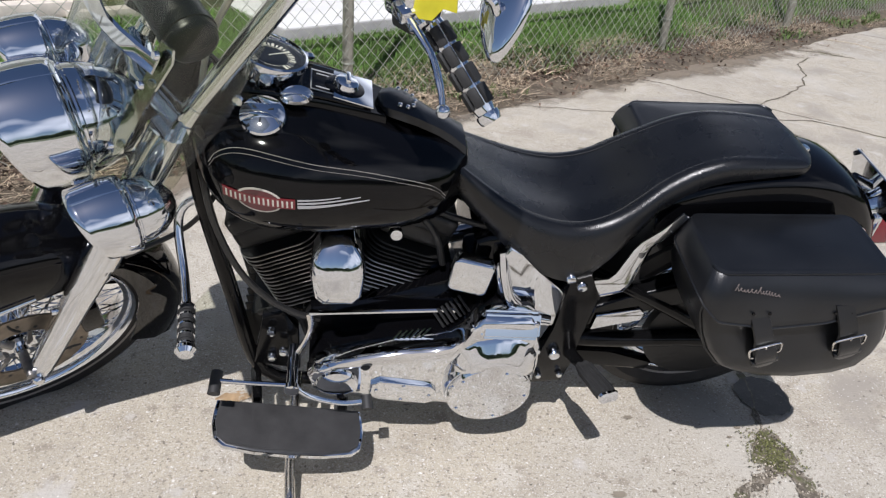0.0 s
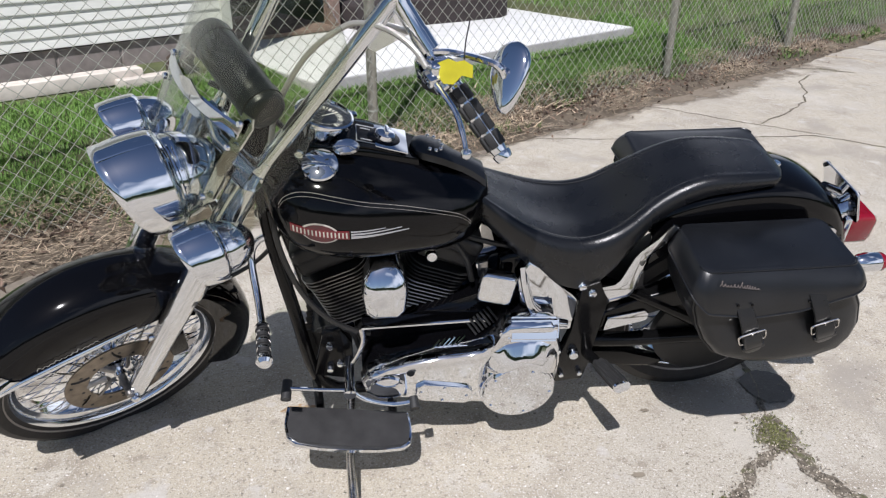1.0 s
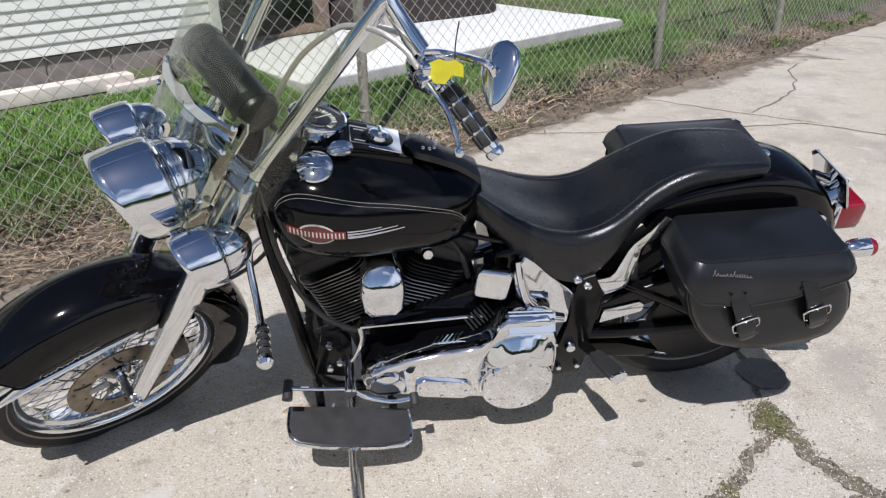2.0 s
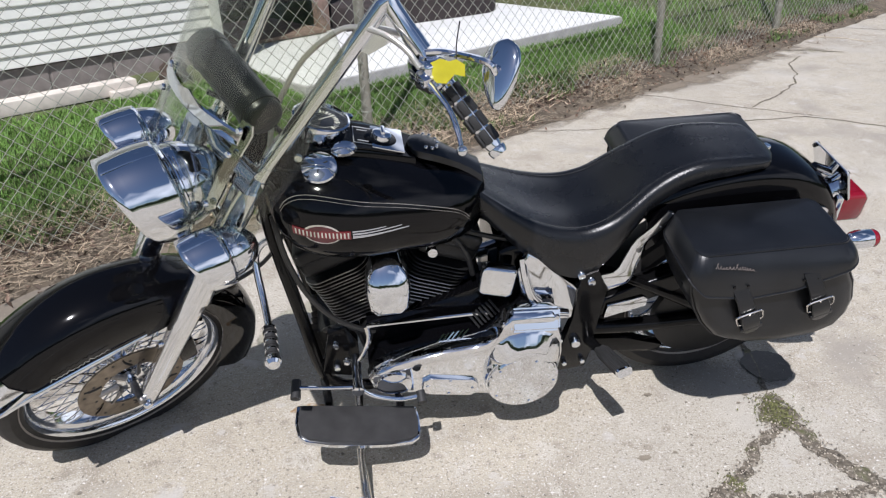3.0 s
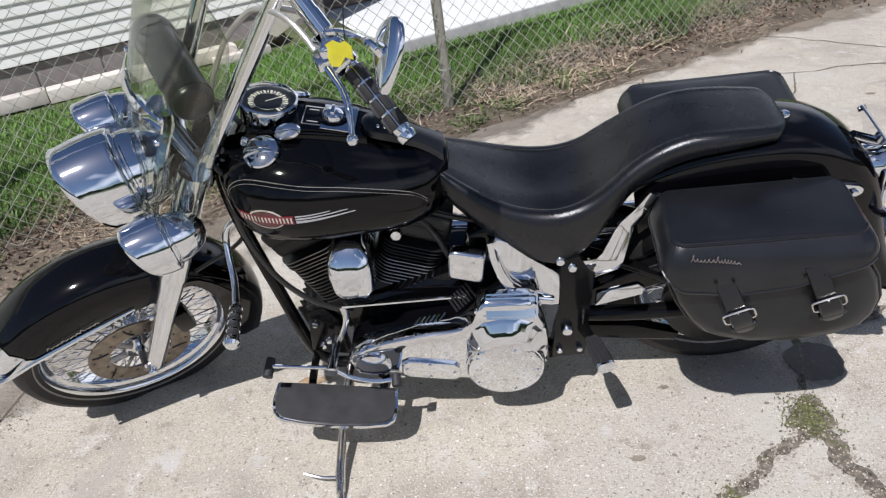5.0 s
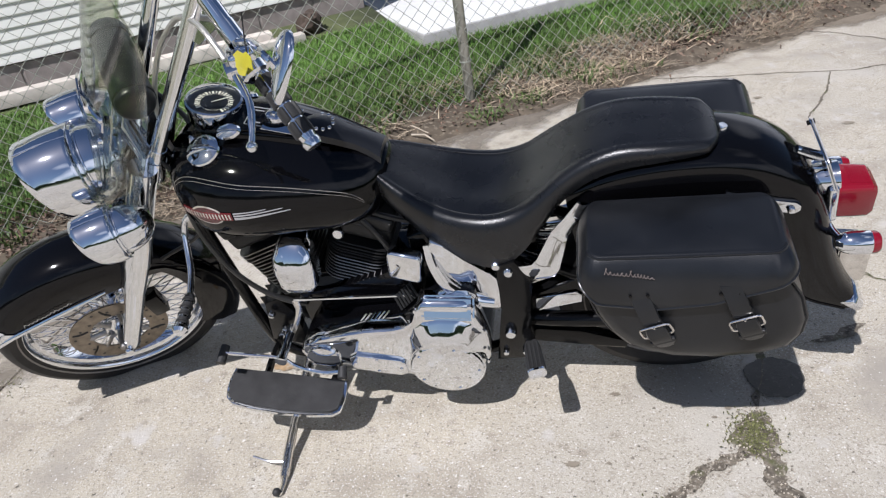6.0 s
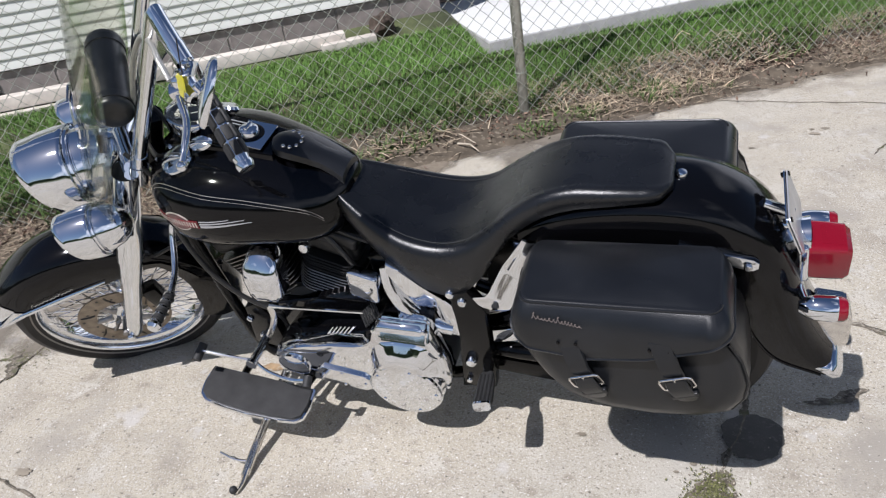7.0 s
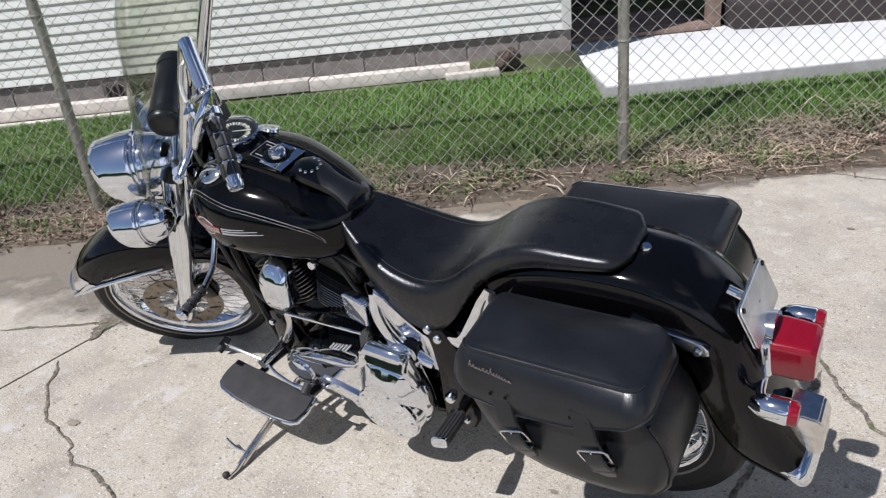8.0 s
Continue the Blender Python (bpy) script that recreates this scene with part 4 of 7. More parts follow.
# -- fork --
fork = part("fork_yoke", tube(bmesh.new(), [HEAD + Vector((-0.06, -0.115, -0.02)), HEAD + Vector((-0.085, 0, -0.01)), HEAD + Vector((-0.06, 0.115, -0.02))], 0.028, 12), CHROME, BIKE, "chrome fork yoke", STEERED)
UP = Vector((math.sin(RAKE), 0, math.cos(RAKE)))
for sgn in (-1, 1):
    y = sgn * 0.120
    foot = Vector((FRONT_AXLE.x + 0.012, y, FRONT_AXLE.z - 0.03))
    bm = bmesh.new()
    tube(bm, [foot, foot + UP * 0.02, foot + UP * 0.06, foot + UP * 0.30, foot + UP * 0.42, foot + UP * 0.44], [0.020, 0.027, 0.027, 0.032, 0.035, 0.028], 16)
    leg = part("fork_slider", bm, CHROME, BIKE, "polished chrome fork slider", STEERED)
    bm = bmesh.new()
    tube(bm, [foot + UP * 0.43, foot + UP * 0.52, foot + UP * 0.58, foot + UP * 0.80], [0.040, 0.040, 0.036, 0.036], 16)
    part("fork_cover", bm, CHROME, leg, "chrome fork tube cover", STEERED)
    bolt(leg, foot + Vector((-0.004, sgn * 0.022, 0.012)), (0, sgn, 0), 0.014, 0.012, STEERED, name="axle_nut")
    bolt(leg, foot + UP * 0.25 + Vector((-0.02, -sgn * 0.01, 0)), (-1, 0, 0.3), 0.010, 0.02, STEERED)
    bm = bmesh.new()
    box(bm, (0.05, 0.05, 0.10), Matrix.Translation(foot + UP * 0.20 + Vector((0.05, -sgn * 0.03, -0.05))), 0.012, 2)
    if sgn < 0:
        part("brake_caliper", bm, FRAME, leg, "black brake caliper", STEERED)
    else:
        bm.free()
bm = bmesh.new()
tube(bm, [FRONT_AXLE + Vector((0, -0.14, 0)), FRONT_AXLE + Vector((0, 0.14, 0))], 0.011, 12)
part("axle", bm, STEEL, front_wheel, m=STEERED)


# -- lamps --
def hooded_lamp(name, at, aim, r, hood, label):
    """A round lamp with a bright bucket behind and a peaked hood in front."""
    m = axis_pose(at, aim)
    bm = bmesh.new()
    lathe(bm, [(0, -1.15 * r), (0.28 * r, -1.10 * r), (0.55 * r, -0.92 * r), (0.76 * r, -0.62 * r), (0.88 * r, -0.25 * r), (0.91 * r, -0.04 * r), (0.89 * r, -0.02 * r), (0.89 * r, 0.01 * r), (0.97 * r, 0.03 * r), (1.0 * r, 0.08 * r), (1.0 * r, 0.16 * r), (0.96 * r, 0.21 * r), (0.90 * r, 0.21 * r)], m, 40)
    lamp = part(name, bm, CHROME, BIKE, label, STEERED)
    bm = bmesh.new()
    lathe(bm, [(0.91 * r, 0.17 * r), (0.7 * r, 0.26 * r), (0.4 * r, 0.31 * r), (0, 0.33 * r)], m, 30)
    part("lamp_lens", bm, LAMP_GLASS, lamp, "clear fluted lens", STEERED)
    bm = bmesh.new()
    rows = []
    n = 41
    for i in range(9):
        t = i / 8
        row = []
        for k in range(n):
            a = radians(-140 + 280 * k / (n - 1))
            reach = hood * (0.34 + 0.66 * (0.5 + 0.5 * math.cos(a)) ** 0.9)
            rr = r * (1.02 + 0.035 * math.sin(math.pi * min(1.0, t * 1.15)) - 0.03 * t)
            row.append(m @ Vector((rr * math.sin(a), rr * math.cos(a), 0.09 * r + reach * t)))
        rows.append(row)
    loft(bm, rows, cap=False, closed=False)
    vis = part("visor", bm, CHROME, lamp, "chrome peaked visor", STEERED)
    solid = vis.modifiers.new("thickness", "SOLIDIFY")
    solid.thickness, solid.offset = 0.003, 1
    bm = bmesh.new()
    tube(bm, [m @ Vector((0, 1.025 * r + 0.002, 0.12 * r)), m @ Vector((0, 1.04 * r + 0.003, 0.12 * r + hood * 0.5)), m @ Vector((0, 1.0 * r + 0.003, 0.12 * r + hood * 0.93))], 0.0018, 5)
    part("visor_rib", bm, CHROME, lamp, m=STEERED)
    return lamp


headlight = hooded_lamp("headlight", Vector((-1.495, 0.01, 0.930)), (-1, 0, 0.06), 0.113, 0.140, "large chrome headlight with a peaked visor")
spot_left = hooded_lamp("passing_lamp", Vector((-1.475, -0.205, 0.902)), (-1, 0, 0.06), 0.067, 0.094, "chrome passing lamp with a visor")
spot_right = hooded_lamp("passing_lamp", Vector((-1.475, 0.225, 0.902)), (-1, 0, 0.06), 0.067, 0.094, "chrome passing lamp with a visor")
bm = bmesh.new()
tube(bm, bend([(-1.44, -0.205, 0.85), (-1.43, -0.12, 0.835), (-1.42, 0, 0.83), (-1.43, 0.12, 0.835), (-1.44, 0.225, 0.85)], 5), 0.013, 10)
lamp_bar = part("lamp_bar", bm, CHROME, BIKE, "chrome light bar", STEERED)
for y in (-0.205, 0.225):
    bm = bmesh.new()
    tube(bm, [(-1.44, y, 0.84), (-1.455, y, 0.885)], [0.016, 0.012], 10)
    part("lamp_mount", bm, CHROME, lamp_bar, m=STEERED)
for y in (-0.075, 0.10):
    bm = bmesh.new()
    sm = axis_pose((-1.535, y * 1.4, 0.86), (-1, 0, 0))
    lathe(bm, [(0, -0.045), (0.012, -0.042), (0.024, -0.02), (0.028, 0.0), (0.028, 0.006), (0.022, 0.01), (0, 0.014)], sm, 20)
    part("turn_signal", bm, CHROME, lamp_bar, "small chrome bullet turn signal", STEERED)

# -- windshield --
SH_UP, SH_OUT = Vector((math.sin(radians(29)), 0, math.cos(radians(29)))), Vector((-math.cos(radians(29)), 0, math.sin(radians(29))))
SH_AT = Vector((-1.482, 0.038, 0.985))


def shield_point(y, h, off=0.0):
    """A place on the bowed screen: across, along its height, and off its face."""
    return SH_AT + Vector((-0.03 * y, y, -0.214 * y)) + SH_UP * h + SH_OUT * (off - 1.187 * y * y)


rows = []
for h0 in [k / 24 for k in range(25)]:
    h = -0.24 + 0.80 * h0
    wide = float(np.interp(h, [-0.24, -0.17, -0.10, 0.03, 0.15, 0.30, 0.42, 0.47, 0.51, 0.54, 0.56], [0.155, 0.225, 0.272, 0.282, 0.296, 0.292, 0.284, 0.245, 0.180, 0.110, 0.060]))
    rows.append((h, wide))
bm = bmesh.new()
mid_gap = lambda h: 0.115 * math.sqrt(max(0.0, 1 - ((h + 0.03) / 0.11) ** 2)) if abs(h + 0.03) < 0.11 else 0.0  # noqa: E731
for sgn in (-1, 1):
    loft(bm, [[shield_point(sgn * (min(max(mid_gap(h), 0.11 if h < -0.03 else 0.0), wide - 0.01) + (wide - min(max(mid_gap(h), 0.11 if h < -0.03 else 0.0), wide - 0.01)) * k / 10), h) for k in range(11)] for h, wide in rows], cap=False, closed=False)
bmesh.ops.remove_doubles(bm, verts=bm.verts, dist=0.0005)
shield = part("windshield", bm, WINDSHIELD, BIKE, "clear lightly smoked windshield", STEERED)
thick = shield.modifiers.new("thickness", "SOLIDIFY")
thick.thickness = 0.004
shield.visible_shadow = True
bm = bmesh.new()
loft(bm, [[shield_point(y, 0.165 + dh, off) for dh, off in ((0.017, 0.004), (0.012, 0.008), (-0.012, 0.008), (-0.017, 0.004))] for y in (-0.172 + 0.0455 * k for k in range(9))])
strap = part("windshield_strap", bm, CHROME, shield, "chrome cross strap", STEERED)
bm = bmesh.new()
pts = [(-0.055, 0.182), (-0.02, 0.192), (0.0, 0.198), (0.02, 0.192), (0.055, 0.182), (0.02, 0.170), (0, 0.164), (-0.02, 0.170)]
loft(bm, [[shield_point(y, h, off) for y, h in pts] for off in (0.010, 0.014)])
part("shield_badge", bm, CHROME_WORN, shield, "small chrome badge", STEERED)
for sgn in (-1, 1):
    bm = bmesh.new()
    pts = [(sgn * 0.150, 0.206), (sgn * 0.176, 0.204), (sgn * 0.184, 0.182), (sgn * 0.178, 0.120), (sgn * 0.172, -0.030), (sgn * 0.160, -0.046), (sgn * 0.146, -0.036), (sgn * 0.148, 0.080), (sgn * 0.152, 0.155)]
    loft(bm, [[shield_point(y, h, off) for y, h in pts] for off in (-0.010, -0.0055)])
    bracket = part("windshield_bracket", bm, CHROME, shield, "flat chrome bracket", STEERED)
    for y, h in ((sgn * 0.166, 0.184), (sgn * 0.163, 0.120), (sgn * 0.160, -0.022)):
        bolt(bracket, shield_point(y, h, 0.004), SH_OUT, 0.008, 0.008, STEERED)

# -- tool roll strapped behind the screen --
TOOL_ROLL = empty("tool_roll", Matrix.Rotation(radians(14.0), 4, "X"))
tagged(TOOL_ROLL, "round black leather tool roll strapped behind the windshield", "tool roll")
roll_a, roll_b = Vector((-1.290, -0.100, 1.136)), Vector((-1.304, 0.175, 1.152))
bm = bmesh.new()
lathe(bm, [(0, 0), (0.037, 0.002), (0.044, 0.008), (0.0465, 0.016), (0.048, 0.14), (0.0465, 0.260), (0.044, 0.268), (0.037, 0.274), (0, 0.276)], axis_pose(roll_a, roll_b - roll_a), 32)
roll = part("roll_body", bm, LEATHER, TOOL_ROLL, m=STEERED)
for d in (0.035, 0.240):
    bm = bmesh.new()
    lathe(bm, [(0.0462, -0.012), (0.0492, -0.011), (0.0492, 0.011), (0.0462, 0.012)], axis_pose(roll_a.lerp(roll_b, d / 0.276), roll_b - roll_a), 32)
    part("strap", bm, LEATHER, TOOL_ROLL, m=STEERED)

# -- handlebar --
bars = {}
for sgn in (-1, 1):
    base = Vector((-1.323, sgn * 0.107, 0.985))
    apex = Vector((-1.037, sgn * 0.164, 1.398))
    perch = Vector((-1.012, sgn * 0.262, 1.330))
    start = Vector((-0.998, sgn * 0.330, 1.295))
    end = Vector((-0.965, sgn * 0.470, 1.218))
    bm = bmesh.new()
    tube(bm, [base - UP * 0.03, base, apex + (base - apex).normalized() * 0.012, apex + Vector((0.004, sgn * 0.008, 0.004)), apex + (perch - apex).normalized() * 0.02, perch + (apex - perch) * 0.35], 0.0190, 16)
    tube(bm, [perch + (apex - perch) * 0.36, perch + (apex - perch) * 0.02], 0.0205, 16)
    tube(bm, [perch + (apex - perch) * 0.05, perch + Vector((0.003, sgn * 0.02, -0.012)), start, end], 0.0135, 12)
    bar = part("handlebar", bm, CHROME, BIKE, "tall chrome handlebar", STEERED)
    bm = bmesh.new()
    legs = [apex + (base - apex) * 0.02, apex + (base - apex) * 0.24, apex + (base - apex) * 0.20 + (perch - apex) * 0.30, apex + (perch - apex) * 0.60]
    flatway = (base - apex).cross(perch - apex).normalized() * 0.003
    loft(bm, [[p + flatway for p in legs], [p - flatway for p in legs]])
    part("gusset", bm, CHROME, bar, "chrome gusset plate", STEERED)
    bars[sgn] = bar
    bm = bmesh.new()
    tube(bm, [base - UP * 0.07, base - UP * 0.01], 0.026, 16)
    tube(bm, [base - UP * 0.005, base + (apex - base) * 0.06], [0.024, 0.0205], 16)
    part("riser", bm, CHROME, bar, m=STEERED)
    along = (end - start).normalized()
    bm = bmesh.new()
    tube(bm, [start, start + along * 0.01, end - along * 0.012, end], [0.016, 0.0175, 0.0175, 0.015], 16)
    grip = part("grip", bm, CHROME, bar, "chrome grip with black rubber pads", STEERED)
    gm = axis_pose(start, along)
    for row in range(6):
        for k in range(4):
            bm = bmesh.new()
            a = 2 * math.pi * row / 6 + 0.3
            c = gm @ Matrix.Rotation(a, 4, "Z") @ Matrix.Translation((0.0172, 0, 0.024 + 0.036 * k))
            box(bm, (0.009, 0.0165, 0.0325), c, 0.0035, 2)
            part("grip_pad", bm, RUBBER, grip, m=STEERED)
    bm = bmesh.new()
    lathe(bm, [(0, 0), (0.019, 0), (0.020, 0.006), (0.017, 0.016), (0, 0.018)], axis_pose(end - along * 0.002, along), 18)
    part("grip_end", bm, CHROME, grip, m=STEERED)
    bm = bmesh.new()
    fwd = Vector((-1, 0, 0.25)).normalized()
    box(bm, (0.055, 0.075, 0.05), Matrix.Translation(perch + Vector((-0.006, sgn * 0.028, -0.018))) @ Euler((radians(-sgn * -22), 0, 0)).to_matrix().to_4x4(), 0.012, 3)
    lathe(bm, [(0.026, 0), (0.030, 0.004), (0.030, 0.022), (0.024, 0.027), (0.016, 0.027)], axis_pose(perch + Vector((0.002, sgn * 0.045, -0.025)), along), 20)
    housing = part("switch_housing", bm, CHROME, bar, "chrome switch housing", STEERED)
    bm = bmesh.new()
    box(bm, (0.034, 0.060, 0.040), Matrix.Translation(perch + Vector((0.004, sgn * 0.022, -0.058))) @ Euler((radians(sgn * 24), 0, 0)).to_matrix().to_4x4(), 0.006)
    part("switch", bm, RUBBER, housing, m=STEERED)
    pivot = perch + Vector((-0.030, sgn * 0.052, -0.012))
    ball = Vector((-1.068, sgn * 0.478, 1.277))
    bm = bmesh.new()
    tube(bm, bend([perch + Vector((-0.012, sgn * 0.03, -0.008)), pivot, Vector((-1.038, sgn * 0.386, 1.300)), Vector((-1.052, sgn * 0.440, 1.288)), ball], 4), [0.010] * 3 + [0.0085] * 5 + [0.0075] * 5 + [0.006] * 4, 10, flat=0.7)
    box(bm, (0.032, 0.034, 0.022), Matrix.Translation(pivot), 0.006, 2)
    lever = part("lever", bm, CHROME, bar, "chrome lever with a ball end", STEERED)
    bm = bmesh.new()
    bmesh.ops.create_uvsphere(bm, u_segments=16, v_segments=10, radius=0.011, matrix=Matrix.Translation(ball))
    part("lever_ball", bm, CHROME, lever, m=STEERED)
    # mirror: a long drop of chrome with the glass on its rear
    top, bottom = Vector((-0.921, sgn * 0.383, 1.415)), Vector((-0.994, sgn * 0.471, 1.339))
    mid = (top + bottom) / 2
    face = Vector((0.785, sgn * 0.129, -0.605)).normalized()
    longways = (top - bottom).normalized()
    face = (face - longways * face.dot(longways)).normalized()
    mm = Matrix.Translation(mid) @ Matrix((longways, face.cross(longways), face)).transposed().to_4x4()
    drop = [(0.068 * math.cos(a) + 0.002, 0.040 * math.sin(a) * (1 + 0.35 * math.cos(a))) for a in (2 * math.pi * k / 28 for k in range(28))]
    bm = bmesh.new()
    loft(bm, [[mm @ Vector((x * f, y * f, -0.013 * (1 - f * f) ** 0.5 if f < 1 else 0.0)) for x, y in drop] for f in (0.05, 0.35, 0.62, 0.82, 0.94, 1.0)] + [[mm @ Vector((x * 1.0, y * 1.0, 0.006)) for x, y in drop], [mm @ Vector((x * 0.95, y * 0.93, 0.006)) for x, y in drop]])
    mirror = part("mirror", bm, CHROME, bar, "teardrop chrome mirror", STEERED)
    bm = bmesh.new()
    slab(bm, [(x * 0.94, y * 0.92) for x, y in drop], 0.001, mm @ Matrix.Translation((0, 0, 0.0065)), 0)
    part("mirror_glass", bm, MIRROR, mirror, m=STEERED, flat=True)
    bm = bmesh.new()
    tube(bm, bend([perch + Vector((-0.002, sgn * 0.012, 0.010)), perch + Vector((0.024, sgn * 0.042, 0.022)), mid - face * 0.030 + Vector((0.006, -sgn * 0.020, 0.004)), mid - face * 0.010], 5), 0.0070, 8)
    part("mirror_stem", bm, CHROME, mirror, m=STEERED)

# bright braided clutch cable and black hoses
bm = bmesh.new()
tube(bm, bend([(-1.235, -0.10, 0.80), (-1.285, -0.085, 0.95), (-1.270, -0.068, 1.06), (-1.236, -0.062, 1.144), (-1.178, -0.072, 1.240), (-1.121, -0.109, 1.313), (-1.094, -0.142, 1.338), (-1.070, -0.200, 1.355), (-1.056, -0.262, 1.355), (-1.048, -0.300, 1.335)], 6), 0.0062, 8)
part("clutch_cable", bm, BRAID, BIKE, "pale braided clutch cable", STEERED)
bm = bmesh.new()
tube(bm, bend([(-1.34, -0.10, 1.02), (-1.30, -0.14, 0.92), (-1.29, -0.13, 0.78), (-1.36, -0.12, 0.66), (-1.50, -0.10, 0.60)], 5), 0.006, 8)
part("brake_hose", bm, CABLE, BIKE, m=STEERED)
bm = bmesh.new()
tube(bm, bend([(-1.34, 0.10, 1.08), (-1.27, 0.05, 1.03), (-1.22, -0.06, 0.99), (-1.27, -0.11, 0.93)], 5), 0.007, 8)
part("brake_hose", bm, CABLE, BIKE, m=STEERED)
# yellow disc-lock reminder wrapped at the lever
bm = bmesh.new()
base = Vector((-1.014, -0.346, 1.352))
right, up = Vector((0.42, -0.73, 0.54)).normalized(), Vector((0.21, 0.66, 0.72)).normalized()
out = right.cross(up).normalized()
outline = [(-0.034, 0.020), (-0.012, 0.027), (0.004, 0.018), (0.020, 0.020), (0.036, 0.006), (0.034, -0.020), (0.012, -0.012), (-0.006, -0.030), (-0.026, -0.026), (-0.038, -0.004)]
loft(bm, [[base + right * 1.12 * a + up * 0.85 * b + out * (off + 2.0 * a * a + 2.0 * b * b) for a, b in outline] for off in (0.0, 0.0015)])
reminder = empty("lock_reminder", Matrix.Rotation(radians(14.0), 4, "X"))
tagged(reminder, "yellow plastic reminder tag looped round the clutch lever", "tag")
part("tag_sheet", bm, YELLOW, reminder, m=STEERED)
bm = bmesh.new()
tube(bm, bend([base + right * 0.02 + up * 0.012, base + right * 0.026 + up * 0.045, base + right * 0.040 + up * 0.085], 4), 0.0014, 5)
part("tag_cord", bm, CABLE, reminder, m=STEERED)


# -- fuel tank --
TANK = ((-1.285, 0.050, 0.905, 0.835), (-1.265, 0.110, 0.935, 0.795), (-1.22, 0.172, 0.960, 0.748), (-1.15, 0.205, 0.972, 0.722), (-1.05, 0.212, 0.962, 0.712), (-0.95, 0.190, 0.933, 0.706), (-0.86, 0.162, 0.899, 0.694), (-0.79, 0.128, 0.870, 0.700), (-0.75, 0.094, 0.856, 0.716), (-0.728, 0.055, 0.845, 0.745))


def tank_ring(x, n=40):
    w, top, low = lerp(TANK, x)
    zc, h = low + (top - low) * 0.42, (top - low)
    ring = []
    for k in range(n):
        a = 2 * math.pi * k / n
        c, s_ = math.cos(a), math.sin(a)
        up = h * 0.58 if s_ > 0 else h * 0.42
        p = 2 / (2.35 if s_ > 0 else 3.2)
        ring.append(Vector((x, w * math.copysign(abs(c) ** p, c), zc + up * math.copysign(abs(s_) ** p, s_))))
    return ring


def tank_side(x, z):
    """The left face of the tank at (x, z)."""
    w, top, low = lerp(TANK, x)
    zc, h = low + (top - low) * 0.42, (top - low)
    up, p = (h * 0.58, 2.35) if z > zc else (h * 0.42, 3.2)
    return -w * max(0.0, 1 - abs((z - zc) / up) ** p) ** (1 / p)


bm = bmesh.new()
stations = [-1.285, -1.278, -1.27, -1.255, -1.235, -1.21, -1.18, -1.15, -1.11, -1.07, -1.03, -0.99, -0.95, -0.91, -0.87, -0.83, -0.80, -0.775, -0.755, -0.742, -0.733, -0.728]
loft(bm, [tank_ring(x) for x in stations])
tank = part("fuel_tank", bm, PAINT, BIKE, "glossy black teardrop fuel tank", angle=60)


def tank_patch(name, outline, mat, off, parent, label=""):
    """A thin badge that follows the tank's left face."""
    bm = bmesh.new()
    edge = [(x, z) for x, z in outline]
    cx, cz = sum(p[0] for p in edge) / len(edge), sum(p[1] for p in edge) / len(edge)
    rings = []
    for f in (1.0, 1.0, 0.66, 0.33, 0.04):
        o = 0.0 if not rings else off
        rings.append([Vector((cx + (x - cx) * f, tank_side(cx + (x - cx) * f, cz + (z - cz) * f) - o, cz + (z - cz) * f)) for x, z in edge])
    loft(bm, rings, cap=False)
    return part(name, bm, mat, parent, label)


def dense(pts, n=6):
    out = []
    for a, b in zip(pts, pts[1:] + pts[:1]):
        out += [(a[0] + (b[0] - a[0]) * k / n, a[1] + (b[1] - a[1]) * k / n) for k in range(n)]
    return out


EMB = Vector((-1.143, 0, 0.838))


def emb(dx, dz, tilt=-0.06):
    return (EMB.x + dx, EMB.z + dz + tilt * dx)


badge = tank_patch("tank_badge", [emb(0.043 * math.cos(a), 0.026 * math.sin(a)) for a in (2 * math.pi * k / 36 for k in range(36))], CREAM, 0.0012, tank, "red and cream oval tank badge")
tank_patch("badge_field", [emb(0.039 * math.cos(a), 0.0225 * math.sin(a)) for a in (2 * math.pi * k / 36 for k in range(36))], MAROON, 0.0020, badge)
tank_patch("badge_banner", dense([emb(-0.068, -0.010), emb(0.066, -0.010), emb(0.066, 0.011), emb(-0.068, 0.011)]), RED_PAINT, 0.0027, badge)
for k in range(15):
    x = -0.062 + 0.0086 * k
    tank_patch("letter_bar", dense([emb(x, -0.0065), emb(x + 0.0032, -0.0065), emb(x + 0.0032, 0.0075), emb(x, 0.0075)], 2), CREAM, 0.0036, badge)
for (x0, z0), (x1, z1), w in (((0.070, -0.006), (0.205, -0.001), 0.0032), ((0.070, 0.002), (0.188, 0.007), 0.0018), ((0.070, 0.009), (0.150, 0.012), 0.0012)):
    tank_patch("speed_stripe", dense([emb(x0, z0 - w), emb(x1, z1 - 0.0004), emb(x1, z1 + 0.0004), emb(x0, z0 + w)], 8), SILVER_PAINT, 0.0016, tank)
PINSTRIPE = ((-1.240, 0.875), (-1.222, 0.904), (-1.185, 0.922), (-1.13, 0.921), (-1.03, 0.900), (-0.95, 0.877), (-0.88, 0.851), (-0.82, 0.824), (-0.795, 0.806), (-0.78, 0.786))
for dz, w in ((0.0, 0.0008), (-0.007, 0.0005)):
    bm = bmesh.new()
    line = []
    for k in range(41):
        x = -1.235 + (0.455) * k / 40
        z = lerp(PINSTRIPE, x)[0] + dz
        line.append(Vector((x, tank_side(x, z) - 0.0006, z)))
    tube(bm, line, w, 6)
    part("pinstripe", bm, WHITE_LINE, tank, "thin silver pinstripe")

